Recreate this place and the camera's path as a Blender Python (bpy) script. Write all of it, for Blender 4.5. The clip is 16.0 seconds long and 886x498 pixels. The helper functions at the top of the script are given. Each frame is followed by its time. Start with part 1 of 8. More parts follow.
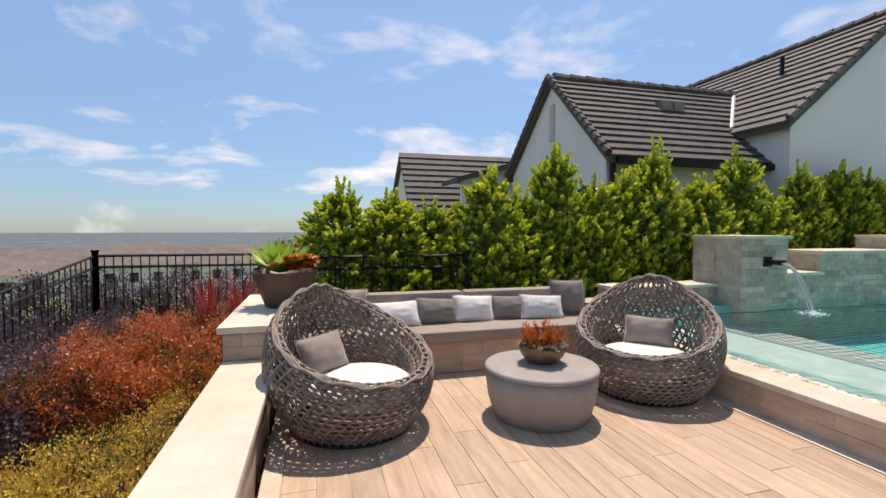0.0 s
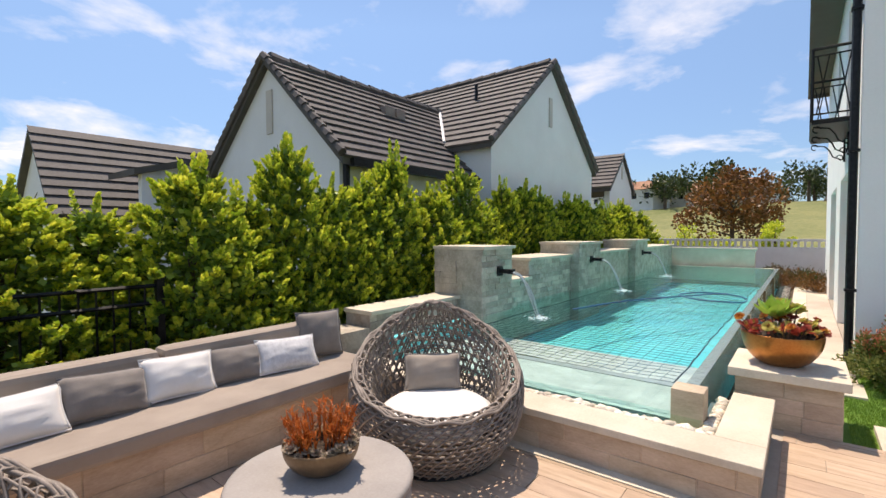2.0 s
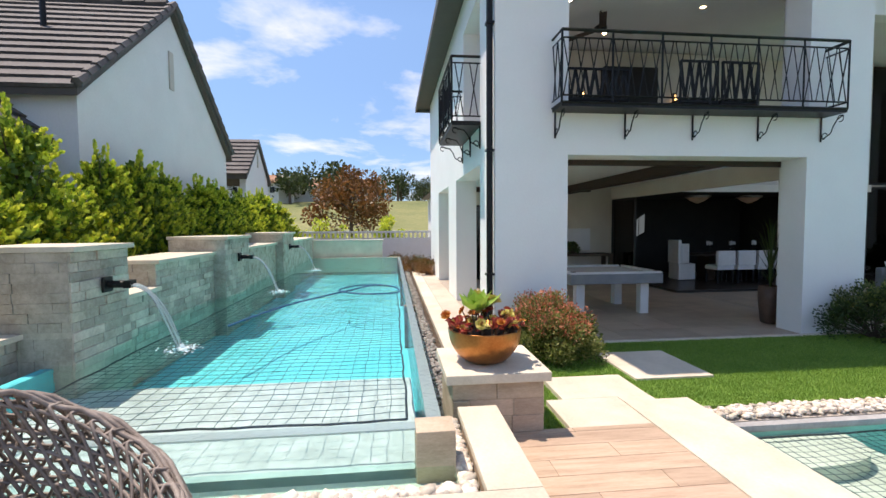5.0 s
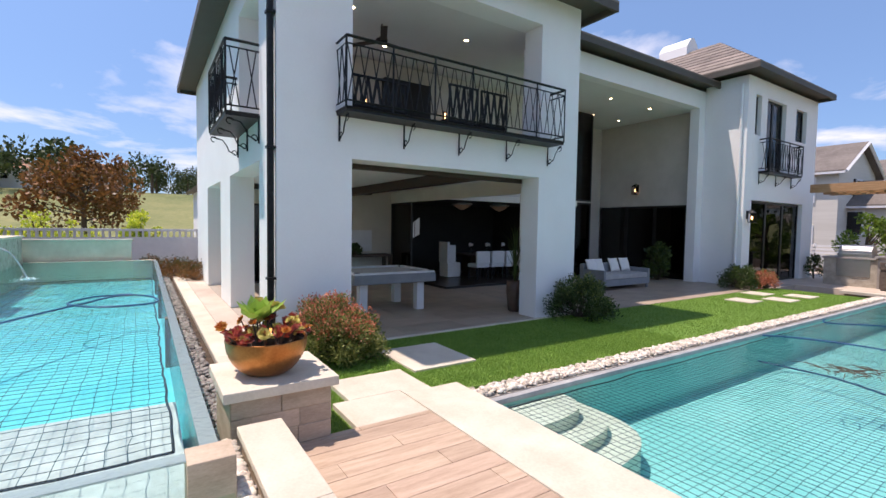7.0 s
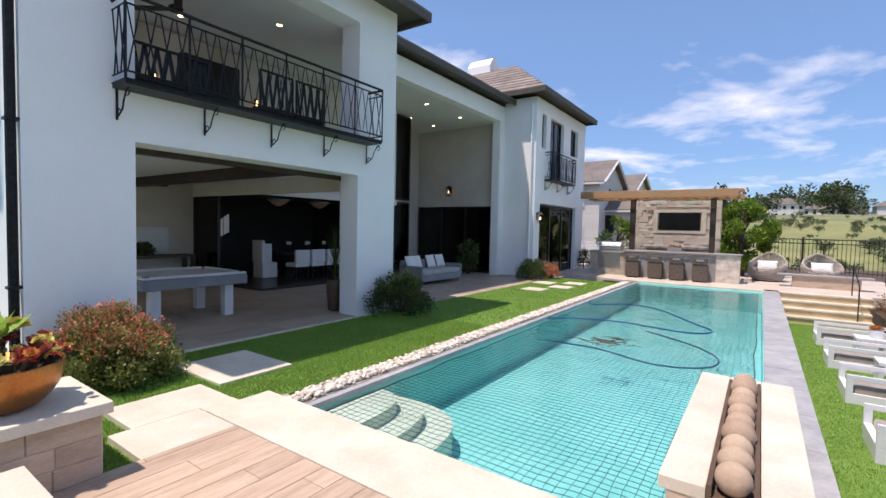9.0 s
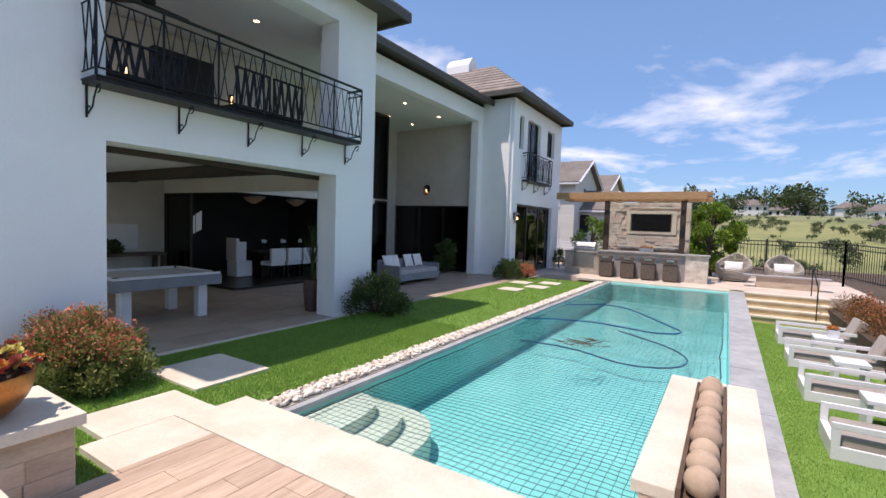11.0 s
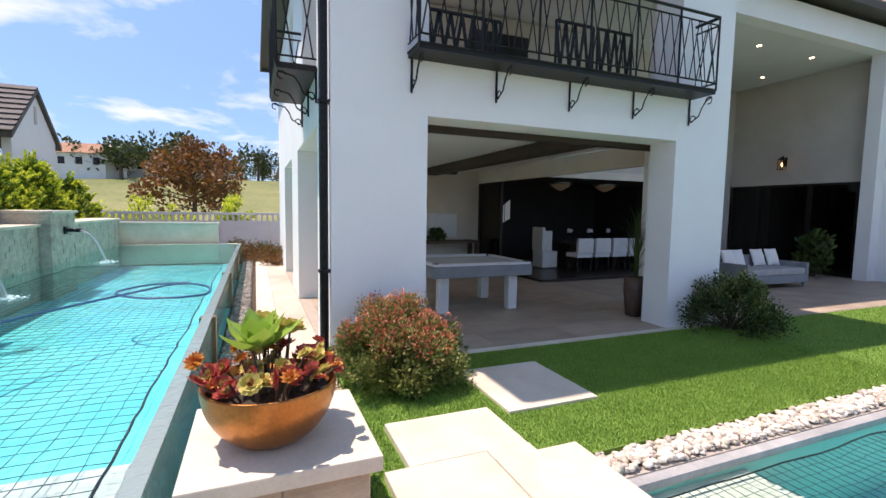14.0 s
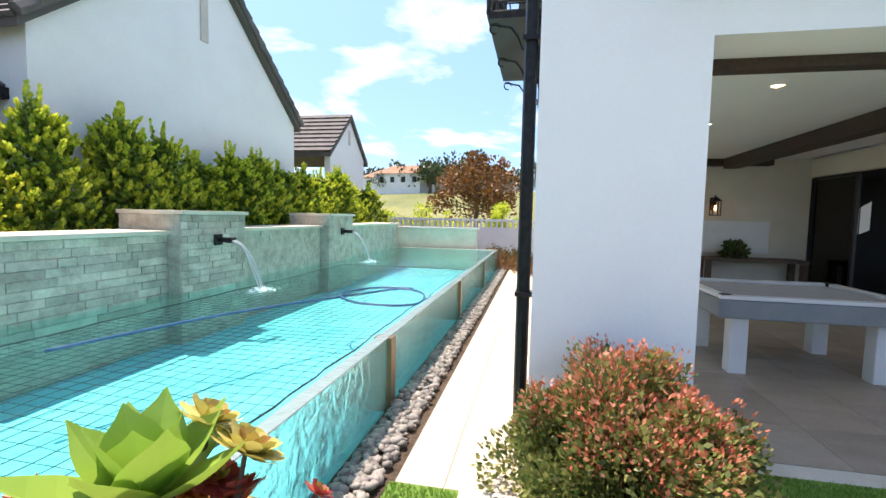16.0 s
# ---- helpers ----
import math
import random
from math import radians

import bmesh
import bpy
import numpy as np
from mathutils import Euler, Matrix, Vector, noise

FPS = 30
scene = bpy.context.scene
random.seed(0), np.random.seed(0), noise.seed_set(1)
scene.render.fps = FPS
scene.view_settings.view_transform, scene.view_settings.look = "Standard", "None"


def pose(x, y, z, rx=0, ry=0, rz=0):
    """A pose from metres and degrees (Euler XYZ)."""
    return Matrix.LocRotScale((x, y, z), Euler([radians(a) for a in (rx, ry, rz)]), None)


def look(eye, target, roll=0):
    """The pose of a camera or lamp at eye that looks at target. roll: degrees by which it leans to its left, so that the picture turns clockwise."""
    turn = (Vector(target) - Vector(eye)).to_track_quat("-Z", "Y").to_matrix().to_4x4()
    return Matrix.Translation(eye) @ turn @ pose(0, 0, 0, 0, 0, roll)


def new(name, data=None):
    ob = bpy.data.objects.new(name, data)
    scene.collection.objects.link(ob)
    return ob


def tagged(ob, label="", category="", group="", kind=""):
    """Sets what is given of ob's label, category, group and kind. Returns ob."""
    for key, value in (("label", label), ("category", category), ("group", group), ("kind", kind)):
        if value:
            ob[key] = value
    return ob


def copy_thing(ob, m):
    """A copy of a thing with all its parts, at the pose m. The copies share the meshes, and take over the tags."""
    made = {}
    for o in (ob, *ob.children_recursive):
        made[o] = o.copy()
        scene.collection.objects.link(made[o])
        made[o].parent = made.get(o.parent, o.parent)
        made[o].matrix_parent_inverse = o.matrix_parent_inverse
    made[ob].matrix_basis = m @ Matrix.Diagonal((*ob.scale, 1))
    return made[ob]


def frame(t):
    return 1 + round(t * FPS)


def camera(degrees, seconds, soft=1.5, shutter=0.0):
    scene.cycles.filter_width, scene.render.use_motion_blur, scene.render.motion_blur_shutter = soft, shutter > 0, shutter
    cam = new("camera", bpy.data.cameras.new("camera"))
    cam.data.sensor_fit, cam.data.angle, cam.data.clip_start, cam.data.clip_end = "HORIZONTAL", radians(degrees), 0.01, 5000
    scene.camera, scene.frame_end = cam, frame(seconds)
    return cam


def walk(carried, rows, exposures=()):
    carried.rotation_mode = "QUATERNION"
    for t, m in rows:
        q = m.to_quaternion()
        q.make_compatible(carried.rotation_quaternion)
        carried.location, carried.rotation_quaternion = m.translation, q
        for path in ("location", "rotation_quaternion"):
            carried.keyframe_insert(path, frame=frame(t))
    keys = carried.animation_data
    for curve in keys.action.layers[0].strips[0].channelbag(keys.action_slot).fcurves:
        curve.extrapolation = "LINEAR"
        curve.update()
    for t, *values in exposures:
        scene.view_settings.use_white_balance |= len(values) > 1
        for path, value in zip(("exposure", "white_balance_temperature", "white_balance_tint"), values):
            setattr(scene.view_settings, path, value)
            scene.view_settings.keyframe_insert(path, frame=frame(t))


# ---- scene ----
cam = camera(88.3, 16.0)
METRES, EYE, TILT, LEAN, TURN = 8.0, 1.5, 0.0, 0.0, -14.0
PATH = [
    (0, (0.995, 0.012, 1.522), (1.531, 1.937, 1.436), 0.1),
    (0.5, (0.98, 0.351, 1.632), (1.605, 2.249, 1.552), -0.0),
    (1, (1.042, 0.723, 1.655), (1.96, 2.498, 1.58), 0.1),
    (1.5, (1.218, 1.155, 1.621), (2.5, 2.689, 1.555), 0.1),
    (2, (1.379, 1.491, 1.633), (2.947, 2.732, 1.563), -0.2),
    (2.5, (1.613, 1.737, 1.639), (3.382, 2.665, 1.558), -0.7),
    (3, (1.89, 1.981, 1.616), (3.773, 2.649, 1.525), -0.8),
    (3.5, (2.224, 2.155, 1.593), (4.155, 2.664, 1.502), -0.7),
    (4, (2.581, 2.254, 1.579), (4.562, 2.511, 1.486), -0.8),
    (6.5, (2.68, 2.443, 1.629), (4.48, 1.578, 1.525), 0.8),
    (7, (2.659, 2.417, 1.628), (4.33, 1.322, 1.529), 0.9),
    (7.5, (2.652, 2.398, 1.639), (4.191, 1.125, 1.539), 1.1),
    (8, (2.643, 2.371, 1.642), (4.056, 0.96, 1.541), 1.2),
    (8.5, (2.63, 2.349, 1.64), (3.906, 0.812, 1.541), 1.4),
    (9, (2.645, 2.336, 1.62), (3.787, 0.697, 1.528), 1.3),
    (9.5, (2.616, 2.337, 1.644), (3.648, 0.627, 1.549), 1.6),
    (12, (2.798, 2.41, 1.714), (3.939, 0.774, 1.58), 2.8),
    (12.5, (3.122, 2.267, 1.622), (4.433, 0.762, 1.49), 2.1),
    (13, (3.461, 2.074, 1.6), (4.948, 0.744, 1.455), 1.9),
    (13.5, (3.759, 1.866, 1.527), (5.429, 0.774, 1.388), 1.6),
    (14, (4.1, 1.683, 1.549), (5.943, 0.925, 1.382), 0.9),
    (14.5, (4.469, 1.431, 1.503), (6.432, 1.079, 1.354), 1.0),
    (15, (4.805, 1.267, 1.532), (6.798, 1.287, 1.372), 0.7),
    (15.5, (5.229, 1.042, 1.507), (7.207, 1.297, 1.35), 0.6),
    (16, (5.688, 0.963, 1.434), (7.642, 1.362, 1.291), 1.2),
]
EXPOSURES = [(0.0, 0.24, 7650, 17), (1.5, 0.3, 7650, 17), (2.5, 0.53, 7650, 17), (3.5, 0.6, 7550, 17), (4.2, 0.58, 7350, 17), (6.5, 0.4, 7000, 23), (7.5, 0.38, 6790, 23), (9.0, 0.36, 6740, 21), (12.0, 0.36, 6790, 21), (13.5, 0.5, 7050, 22), (14.5, 0.78, 7150, 24), (15.2, 1.0, 7300, 21), (16.0, 1.13, 7250, 19)]
walk(cam, [(t, look(eye, target, roll)) for t, eye, target, roll in PATH], EXPOSURES)
# world, sun and exposure
world = bpy.data.worlds.new("sky_world")
scene.world = world
world.use_nodes = True
wn = world.node_tree
wn.nodes.clear()
SUN_EL, SUN_AZ = 70.0, 30.0     # elevation; azimuth clockwise from +y
sky = wn.nodes.new("ShaderNodeTexSky")
sky.sky_type, sky.sun_disc = "NISHITA", False
sky.sun_elevation, sky.sun_rotation = radians(SUN_EL), radians(SUN_AZ)
sky.air_density, sky.dust_density, sky.ozone_density = 1.0, 0.15, 2.0
wtc = wn.nodes.new("ShaderNodeTexCoord")
wsep = wn.nodes.new("ShaderNodeSeparateXYZ")
wn.links.new(wtc.outputs["Generated"], wsep.inputs[0])
# clouds: direction divided by height gives a flat layer
wz = wn.nodes.new("ShaderNodeMath"); wz.operation = "MAXIMUM"; wz.inputs[1].default_value = 0.06
wn.links.new(wsep.outputs["Z"], wz.inputs[0])
wdiv = wn.nodes.new("ShaderNodeVectorMath"); wdiv.operation = "DIVIDE"
wcomb = wn.nodes.new("ShaderNodeCombineXYZ")
wadd = wn.nodes.new("ShaderNodeMath"); wadd.operation = "ADD"; wadd.inputs[1].default_value = 0.16
wn.links.new(wz.outputs[0], wadd.inputs[0])
for k in range(3):
    wn.links.new(wadd.outputs[0], wcomb.inputs[k])
wn.links.new(wtc.outputs["Generated"], wdiv.inputs[0])
wn.links.new(wcomb.outputs[0], wdiv.inputs[1])
cl = wn.nodes.new("ShaderNodeTexNoise")
cl.inputs["Scale"].default_value, cl.inputs["Detail"].default_value, cl.inputs["Roughness"].default_value = 1.5, 9.0, 0.56
cl.inputs["Distortion"].default_value = 0.25
wmap = wn.nodes.new("ShaderNodeMapping"); wmap.inputs["Location"].default_value = (3.1, 1.4, 0.0)
wn.links.new(wdiv.outputs[0], wmap.inputs["Vector"])
wn.links.new(wmap.outputs["Vector"], cl.inputs["Vector"])
cr = wn.nodes.new("ShaderNodeValToRGB")
cr.color_ramp.elements[0].position, cr.color_ramp.elements[1].position = 0.52, 0.74
wn.links.new(cl.outputs["Fac"], cr.inputs["Fac"])
wmix = wn.nodes.new("ShaderNodeMix"); wmix.data_type = "RGBA"
wmix.inputs["B"].default_value = (5.8, 6.0, 6.4, 1)
wn.links.new(cr.outputs["Color"], wmix.inputs["Factor"])
wtint = wn.nodes.new("ShaderNodeMix"); wtint.data_type = "RGBA"; wtint.blend_type = "MULTIPLY"
wtint.inputs["Factor"].default_value = 1.0
wtint.inputs["B"].default_value = (1.0, 1.0, 1.04, 1)
wn.links.new(sky.outputs[0], wtint.inputs["A"])
# blue haze towards the horizon
whz = wn.nodes.new("ShaderNodeValToRGB")
whz.color_ramp.elements[0].position, whz.color_ramp.elements[0].color = 0.0, (0.31, 0.44, 0.64, 1)
whz.color_ramp.elements[1].position, whz.color_ramp.elements[1].color = 0.40, (0.80, 0.92, 0.99, 1)
wn.links.new(wsep.outputs["Z"], whz.inputs["Fac"])
wn.links.new(whz.outputs["Color"], wtint.inputs["B"])
wn.links.new(wtint.outputs["Result"], wmix.inputs["A"])
wbg = wn.nodes.new("ShaderNodeBackground"); wbg.inputs["Strength"].default_value = 0.15
wout = wn.nodes.new("ShaderNodeOutputWorld")
wn.links.new(wmix.outputs["Result"], wbg.inputs["Color"])
wn.links.new(wbg.outputs[0], wout.inputs["Surface"])
sun = new("sun", bpy.data.lights.new("sun", "SUN"))
sun.data.energy, sun.data.angle, sun.data.color = 3.9, radians(0.6), (1.0, 0.94, 0.86)
sd = Vector((math.sin(radians(SUN_AZ)) * math.cos(radians(SUN_EL)), math.cos(radians(SUN_AZ)) * math.cos(radians(SUN_EL)), math.sin(radians(SUN_EL))))
sun.matrix_world = look(sd * 60, (0, 0, 0))
scene.view_settings.exposure = 0.0


# ---- materials ----
def node(nt, kind, **vals):
    n = nt.nodes.new("ShaderNode" + kind)
    for k, v in vals.items():
        n.inputs[k.replace("_", " ")].default_value = v
    return n


def surface(name, a, b, scale=4.0, rough=0.7, metal=0.0, bump=0.2, fine=60.0, vary=0.0, stretch=(1, 1, 1), island=0.0, spec=0.4, sheen=0.0, ramp=(0.35, 0.65), bdist=0.01, local=False):
    """Two colours mixed by noise at two sizes, with fine relief; vary: spread of value from object to object."""
    m = bpy.data.materials.new(name)
    m.use_nodes = True
    nt = m.node_tree
    p = nt.nodes["Principled BSDF"]
    p.inputs["Roughness"].default_value, p.inputs["Metallic"].default_value = rough, metal
    p.inputs["Specular IOR Level"].default_value = spec
    if sheen:
        p.inputs["Sheen Weight"].default_value = sheen
    tc = nt.nodes.new("ShaderNodeTexCoord")
    mp = nt.nodes.new("ShaderNodeMapping")
    mp.inputs["Scale"].default_value = stretch
    if local:
        nt.links.new(tc.outputs["Object"], mp.inputs["Vector"])
    else:
        geo0 = nt.nodes.new("ShaderNodeNewGeometry")
        nt.links.new(geo0.outputs["Position"], mp.inputs["Vector"])
    n1 = node(nt, "TexNoise", Scale=scale, Detail=5.0, Roughness=0.6)
    n2 = node(nt, "TexNoise", Scale=fine, Detail=3.0, Roughness=0.6)
    for n in (n1, n2):
        nt.links.new(mp.outputs["Vector"], n.inputs["Vector"])
    r = nt.nodes.new("ShaderNodeValToRGB")
    r.color_ramp.elements[0].position, r.color_ramp.elements[1].position = ramp
    r.color_ramp.elements[0].color, r.color_ramp.elements[1].color = (*a, 1), (*b, 1)
    mixf = nt.nodes.new("ShaderNodeMix"); mixf.inputs["Factor"].default_value = 0.3
    nt.links.new(n1.outputs["Fac"], mixf.inputs["A"])
    nt.links.new(n2.outputs["Fac"], mixf.inputs["B"])
    nt.links.new(mixf.outputs["Result"], r.inputs["Fac"])
    col = r.outputs["Color"]
    if vary or island:
        hs = nt.nodes.new("ShaderNodeHueSaturation")
        nt.links.new(col, hs.inputs["Color"])
        if vary:
            src = nt.nodes.new("ShaderNodeObjectInfo").outputs["Random"]
        else:
            src = nt.nodes.new("ShaderNodeNewGeometry").outputs["Random Per Island"]
        amt = vary or island
        mr = node(nt, "MapRange", To_Min=1 - amt, To_Max=1 + amt)
        nt.links.new(src, mr.inputs["Value"])
        nt.links.new(mr.outputs["Result"], hs.inputs["Value"])
        mh = node(nt, "MapRange", To_Min=0.5 - amt * 0.05, To_Max=0.5 + amt * 0.05)
        mul = nt.nodes.new("ShaderNodeMath"); mul.operation = "MULTIPLY"; mul.inputs[1].default_value = 7.31
        fr = nt.nodes.new("ShaderNodeMath"); fr.operation = "FRACT"
        nt.links.new(src, mul.inputs[0]); nt.links.new(mul.outputs[0], fr.inputs[0])
        nt.links.new(fr.outputs[0], mh.inputs["Value"])
        nt.links.new(mh.outputs["Result"], hs.inputs["Hue"])
        col = hs.outputs["Color"]
    nt.links.new(col, p.inputs["Base Color"])
    if bump:
        bp = node(nt, "Bump", Strength=bump, Distance=bdist)
        nt.links.new(n2.outputs["Fac"], bp.inputs["Height"])
        nt.links.new(bp.outputs["Normal"], p.inputs["Normal"])
    rr = node(nt, "MapRange", To_Min=max(rough - 0.1, 0.02), To_Max=min(rough + 0.1, 1.0))
    nt.links.new(n1.outputs["Fac"], rr.inputs["Value"])
    nt.links.new(rr.outputs["Result"], p.inputs["Roughness"])
    return m


def leafy(name, a, b, trans=0.25, rough=0.45):
    """Leaves: colour from leaf to leaf, light shining through."""
    m = bpy.data.materials.new(name)
    m.use_nodes = True
    nt = m.node_tree
    p = nt.nodes["Principled BSDF"]
    p.inputs["Roughness"].default_value = rough
    p.inputs["Specular IOR Level"].default_value = 0.35
    g = nt.nodes.new("ShaderNodeNewGeometry")
    n1 = node(nt, "TexNoise", Scale=2.2, Detail=3.0)
    nt.links.new(g.outputs["Position"], n1.inputs["Vector"])
    mx = nt.nodes.new("ShaderNodeMix"); mx.inputs["Factor"].default_value = 0.55
    nt.links.new(n1.outputs["Fac"], mx.inputs["A"])
    nt.links.new(g.outputs["Random Per Island"], mx.inputs["B"])
    r = nt.nodes.new("ShaderNodeValToRGB")
    r.color_ramp.elements[0].position, r.color_ramp.elements[1].position = 0.25, 0.75
    r.color_ramp.elements[0].color, r.color_ramp.elements[1].color = (*a, 1), (*b, 1)
    nt.links.new(mx.outputs["Result"], r.inputs["Fac"])
    nt.links.new(r.outputs["Color"], p.inputs["Base Color"])
    tr = nt.nodes.new("ShaderNodeBsdfTranslucent")
    nt.links.new(r.outputs["Color"], tr.inputs["Color"])
    ms = nt.nodes.new("ShaderNodeMixShader"); ms.inputs[0].default_value = trans
    nt.links.new(p.outputs[0], ms.inputs[1]); nt.links.new(tr.outputs[0], ms.inputs[2])
    nt.links.new(ms.outputs[0], nt.nodes["Material Output"].inputs["Surface"])
    return m


def clear(name, tint, ior=1.33, rough=0.02, wave=0.0, wscale=3.0, milk=None):
    """A see-through sheet: tinted straight-through light with gloss by Fresnel, and ripples."""
    m = bpy.data.materials.new(name)
    m.use_nodes = True
    nt = m.node_tree
    nt.nodes.remove(nt.nodes["Principled BSDF"])
    t = nt.nodes.new("ShaderNodeBsdfTransparent"); t.inputs["Color"].default_value = (*tint, 1)
    g = nt.nodes.new("ShaderNodeBsdfGlossy"); g.inputs["Roughness"].default_value = rough
    f = node(nt, "Fresnel", IOR=ior)
    ms = nt.nodes.new("ShaderNodeMixShader")
    nt.links.new(f.outputs[0], ms.inputs[0])
    base = t.outputs[0]
    if milk:
        # a wet film on the sheet scatters some of the light that passes through
        df = nt.nodes.new("ShaderNodeBsdfDiffuse"); df.inputs["Color"].default_value = (*milk[0], 1)
        tl = nt.nodes.new("ShaderNodeBsdfTranslucent"); tl.inputs["Color"].default_value = (*milk[0], 1)
        half = nt.nodes.new("ShaderNodeMixShader"); half.inputs[0].default_value = 0.5
        wet = nt.nodes.new("ShaderNodeMixShader"); wet.inputs[0].default_value = milk[1]
        nt.links.new(df.outputs[0], half.inputs[1]); nt.links.new(tl.outputs[0], half.inputs[2])
        nt.links.new(base, wet.inputs[1]); nt.links.new(half.outputs[0], wet.inputs[2])
        base = wet.outputs[0]
    nt.links.new(base, ms.inputs[1]); nt.links.new(g.outputs[0], ms.inputs[2])
    if wave:
        geo = nt.nodes.new("ShaderNodeNewGeometry")
        n = node(nt, "TexNoise", Scale=wscale, Detail=4.0, Roughness=0.55, Distortion=0.6)
        nt.links.new(geo.outputs["Position"], n.inputs["Vector"])
        b = node(nt, "Bump", Strength=wave, Distance=0.05)
        nt.links.new(n.outputs["Fac"], b.inputs["Height"])
        nt.links.new(b.outputs["Normal"], g.inputs["Normal"]); nt.links.new(b.outputs["Normal"], f.inputs["Normal"])
    nt.links.new(ms.outputs[0], nt.nodes["Material Output"].inputs["Surface"])
    return m


def glow(name, col, strength):
    m = bpy.data.materials.new(name)
    m.use_nodes = True
    p = m.node_tree.nodes["Principled BSDF"]
    p.inputs["Base Color"].default_value = (*col, 1)
    p.inputs["Emission Color"].default_value = (*col, 1)
    p.inputs["Emission Strength"].default_value = strength
    return m


STUCCO = surface("white_stucco", (0.84, 0.83, 0.805), (0.89, 0.88, 0.855), 0.9, 0.85, bump=0.35, fine=35, bdist=0.006)
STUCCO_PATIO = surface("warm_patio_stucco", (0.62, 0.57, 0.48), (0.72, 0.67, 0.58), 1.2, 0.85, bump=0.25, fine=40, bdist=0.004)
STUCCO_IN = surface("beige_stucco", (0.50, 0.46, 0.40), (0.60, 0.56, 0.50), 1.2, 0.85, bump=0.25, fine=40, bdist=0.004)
CEIL = surface("white_ceiling_paint", (0.72, 0.71, 0.68), (0.78, 0.77, 0.74), 1.0, 0.8, bump=0.05)
NEIGH = surface("pale_neighbour_stucco", (0.72, 0.725, 0.71), (0.80, 0.805, 0.79), 0.7, 0.9, bump=0.25, fine=30, bdist=0.006)
CREAM = surface("cream_limestone", (0.54, 0.475, 0.365), (0.71, 0.64, 0.52), 2.2, 0.65, bump=0.15, fine=50, vary=0.05, bdist=0.003)
CREAM_WALL = surface("warm_stone_veneer", (0.40, 0.30, 0.21), (0.60, 0.48, 0.36), 3.0, 0.7, bump=0.3, fine=35, vary=0.16, stretch=(1, 1, 3), bdist=0.004)
LEDGER = surface("grey_ledger_stone", (0.34, 0.29, 0.23), (0.60, 0.54, 0.45), 5.0, 0.8, bump=0.5, fine=30, vary=0.24, bdist=0.01)
PLANK = surface("wood_look_tile", (0.39, 0.275, 0.19), (0.60, 0.45, 0.33), 3.0, 0.5, bump=0.15, fine=30, vary=0.11, stretch=(6, 0.6, 1), bdist=0.002)
GROUT = surface("grey_grout", (0.40, 0.34, 0.28), (0.46, 0.40, 0.33), 9, 0.9)
ROOF = surface("charcoal_roof_tile", (0.055, 0.052, 0.05), (0.13, 0.12, 0.115), 2.0, 0.75, bump=0.3, fine=30, vary=0.22, island=0.0, bdist=0.004)
ROOF_B = surface("brown_grey_roof_tile", (0.16, 0.13, 0.11), (0.30, 0.25, 0.21), 2.0, 0.8, bump=0.3, fine=30, island=0.2, bdist=0.004)
EAVE = surface("dark_eave_paint", (0.07, 0.062, 0.05), (0.10, 0.09, 0.075), 3, 0.6, bump=0.1)
BLACK = surface("black_iron", (0.012, 0.012, 0.012), (0.03, 0.03, 0.03), 20, 0.45, 0.6, bump=0.1)
DARKFRAME = surface("dark_bronze_frame", (0.016, 0.014, 0.012), (0.028, 0.025, 0.022), 12, 0.4, 0.3, bump=0.0)
BEAM = surface("dark_timber_beam", (0.035, 0.022, 0.014), (0.07, 0.045, 0.03), 4, 0.6, bump=0.3, fine=20, stretch=(1, 8, 8))
CEDAR = surface("cedar_timber", (0.36, 0.19, 0.09), (0.52, 0.30, 0.15), 4, 0.6, bump=0.2, stretch=(1, 8, 8))
POOL_FLOOR = surface("turquoise_pool_plaster", (0.06, 0.60, 0.68), (0.13, 0.72, 0.76), 1.1, 0.5, bump=0.1)
POOL_FLOOR2 = surface("green_blue_pool_plaster", (0.18, 0.56, 0.55), (0.28, 0.68, 0.66), 0.9, 0.5, bump=0.1)
SHELF_GREY = surface("grey_pool_shelf", (0.42, 0.45, 0.44), (0.66, 0.70, 0.68), 5.0, 0.5, bump=0.2, fine=22)
POOL_SHELF = surface("pale_pool_shelf", (0.56, 0.57, 0.48), (0.72, 0.72, 0.62), 1.5, 0.5, bump=0.1)
WATER = clear("pool_water", (0.90, 0.99, 0.98), 1.2, 0.06, 0.30, 3.2)
WATER_CLEAR = clear("shallow_water", (0.80, 0.97, 0.95), 1.30, 0.03, 0.6, 7.0)
GLASS = clear("clear_pane", (0.93, 0.97, 0.96), 1.45, 0.0)
GLASS_DARK = clear("dark_pane", (0.30, 0.32, 0.32), 1.5, 0.0)
GLASS_POOL = clear("acrylic_pool_wall", (0.90, 0.98, 0.97), 1.10, 0.02, 0.25, 9.0, milk=((0.62, 0.86, 0.86), 0.28))
GLASS_WEST = clear("clear_acrylic_front", (0.90, 0.98, 0.97), 1.12, 0.02, 0.2, 9.0, milk=((0.62, 0.86, 0.86), 0.07))
RIM_WET = clear("wet_acrylic_rim", (0.80, 0.93, 0.92), 1.30, 0.05, 0.3, 14.0, milk=((0.66, 0.80, 0.79), 0.6))
FALL = clear("falling_water", (0.93, 0.97, 0.98), 1.3, 0.1, 0.5, 20, milk=((0.92, 0.96, 0.97), 0.45))
FOAM = surface("white_water_foam", (0.7, 0.85, 0.87), (0.9, 0.97, 0.97), 12, 0.4, bump=0.6)
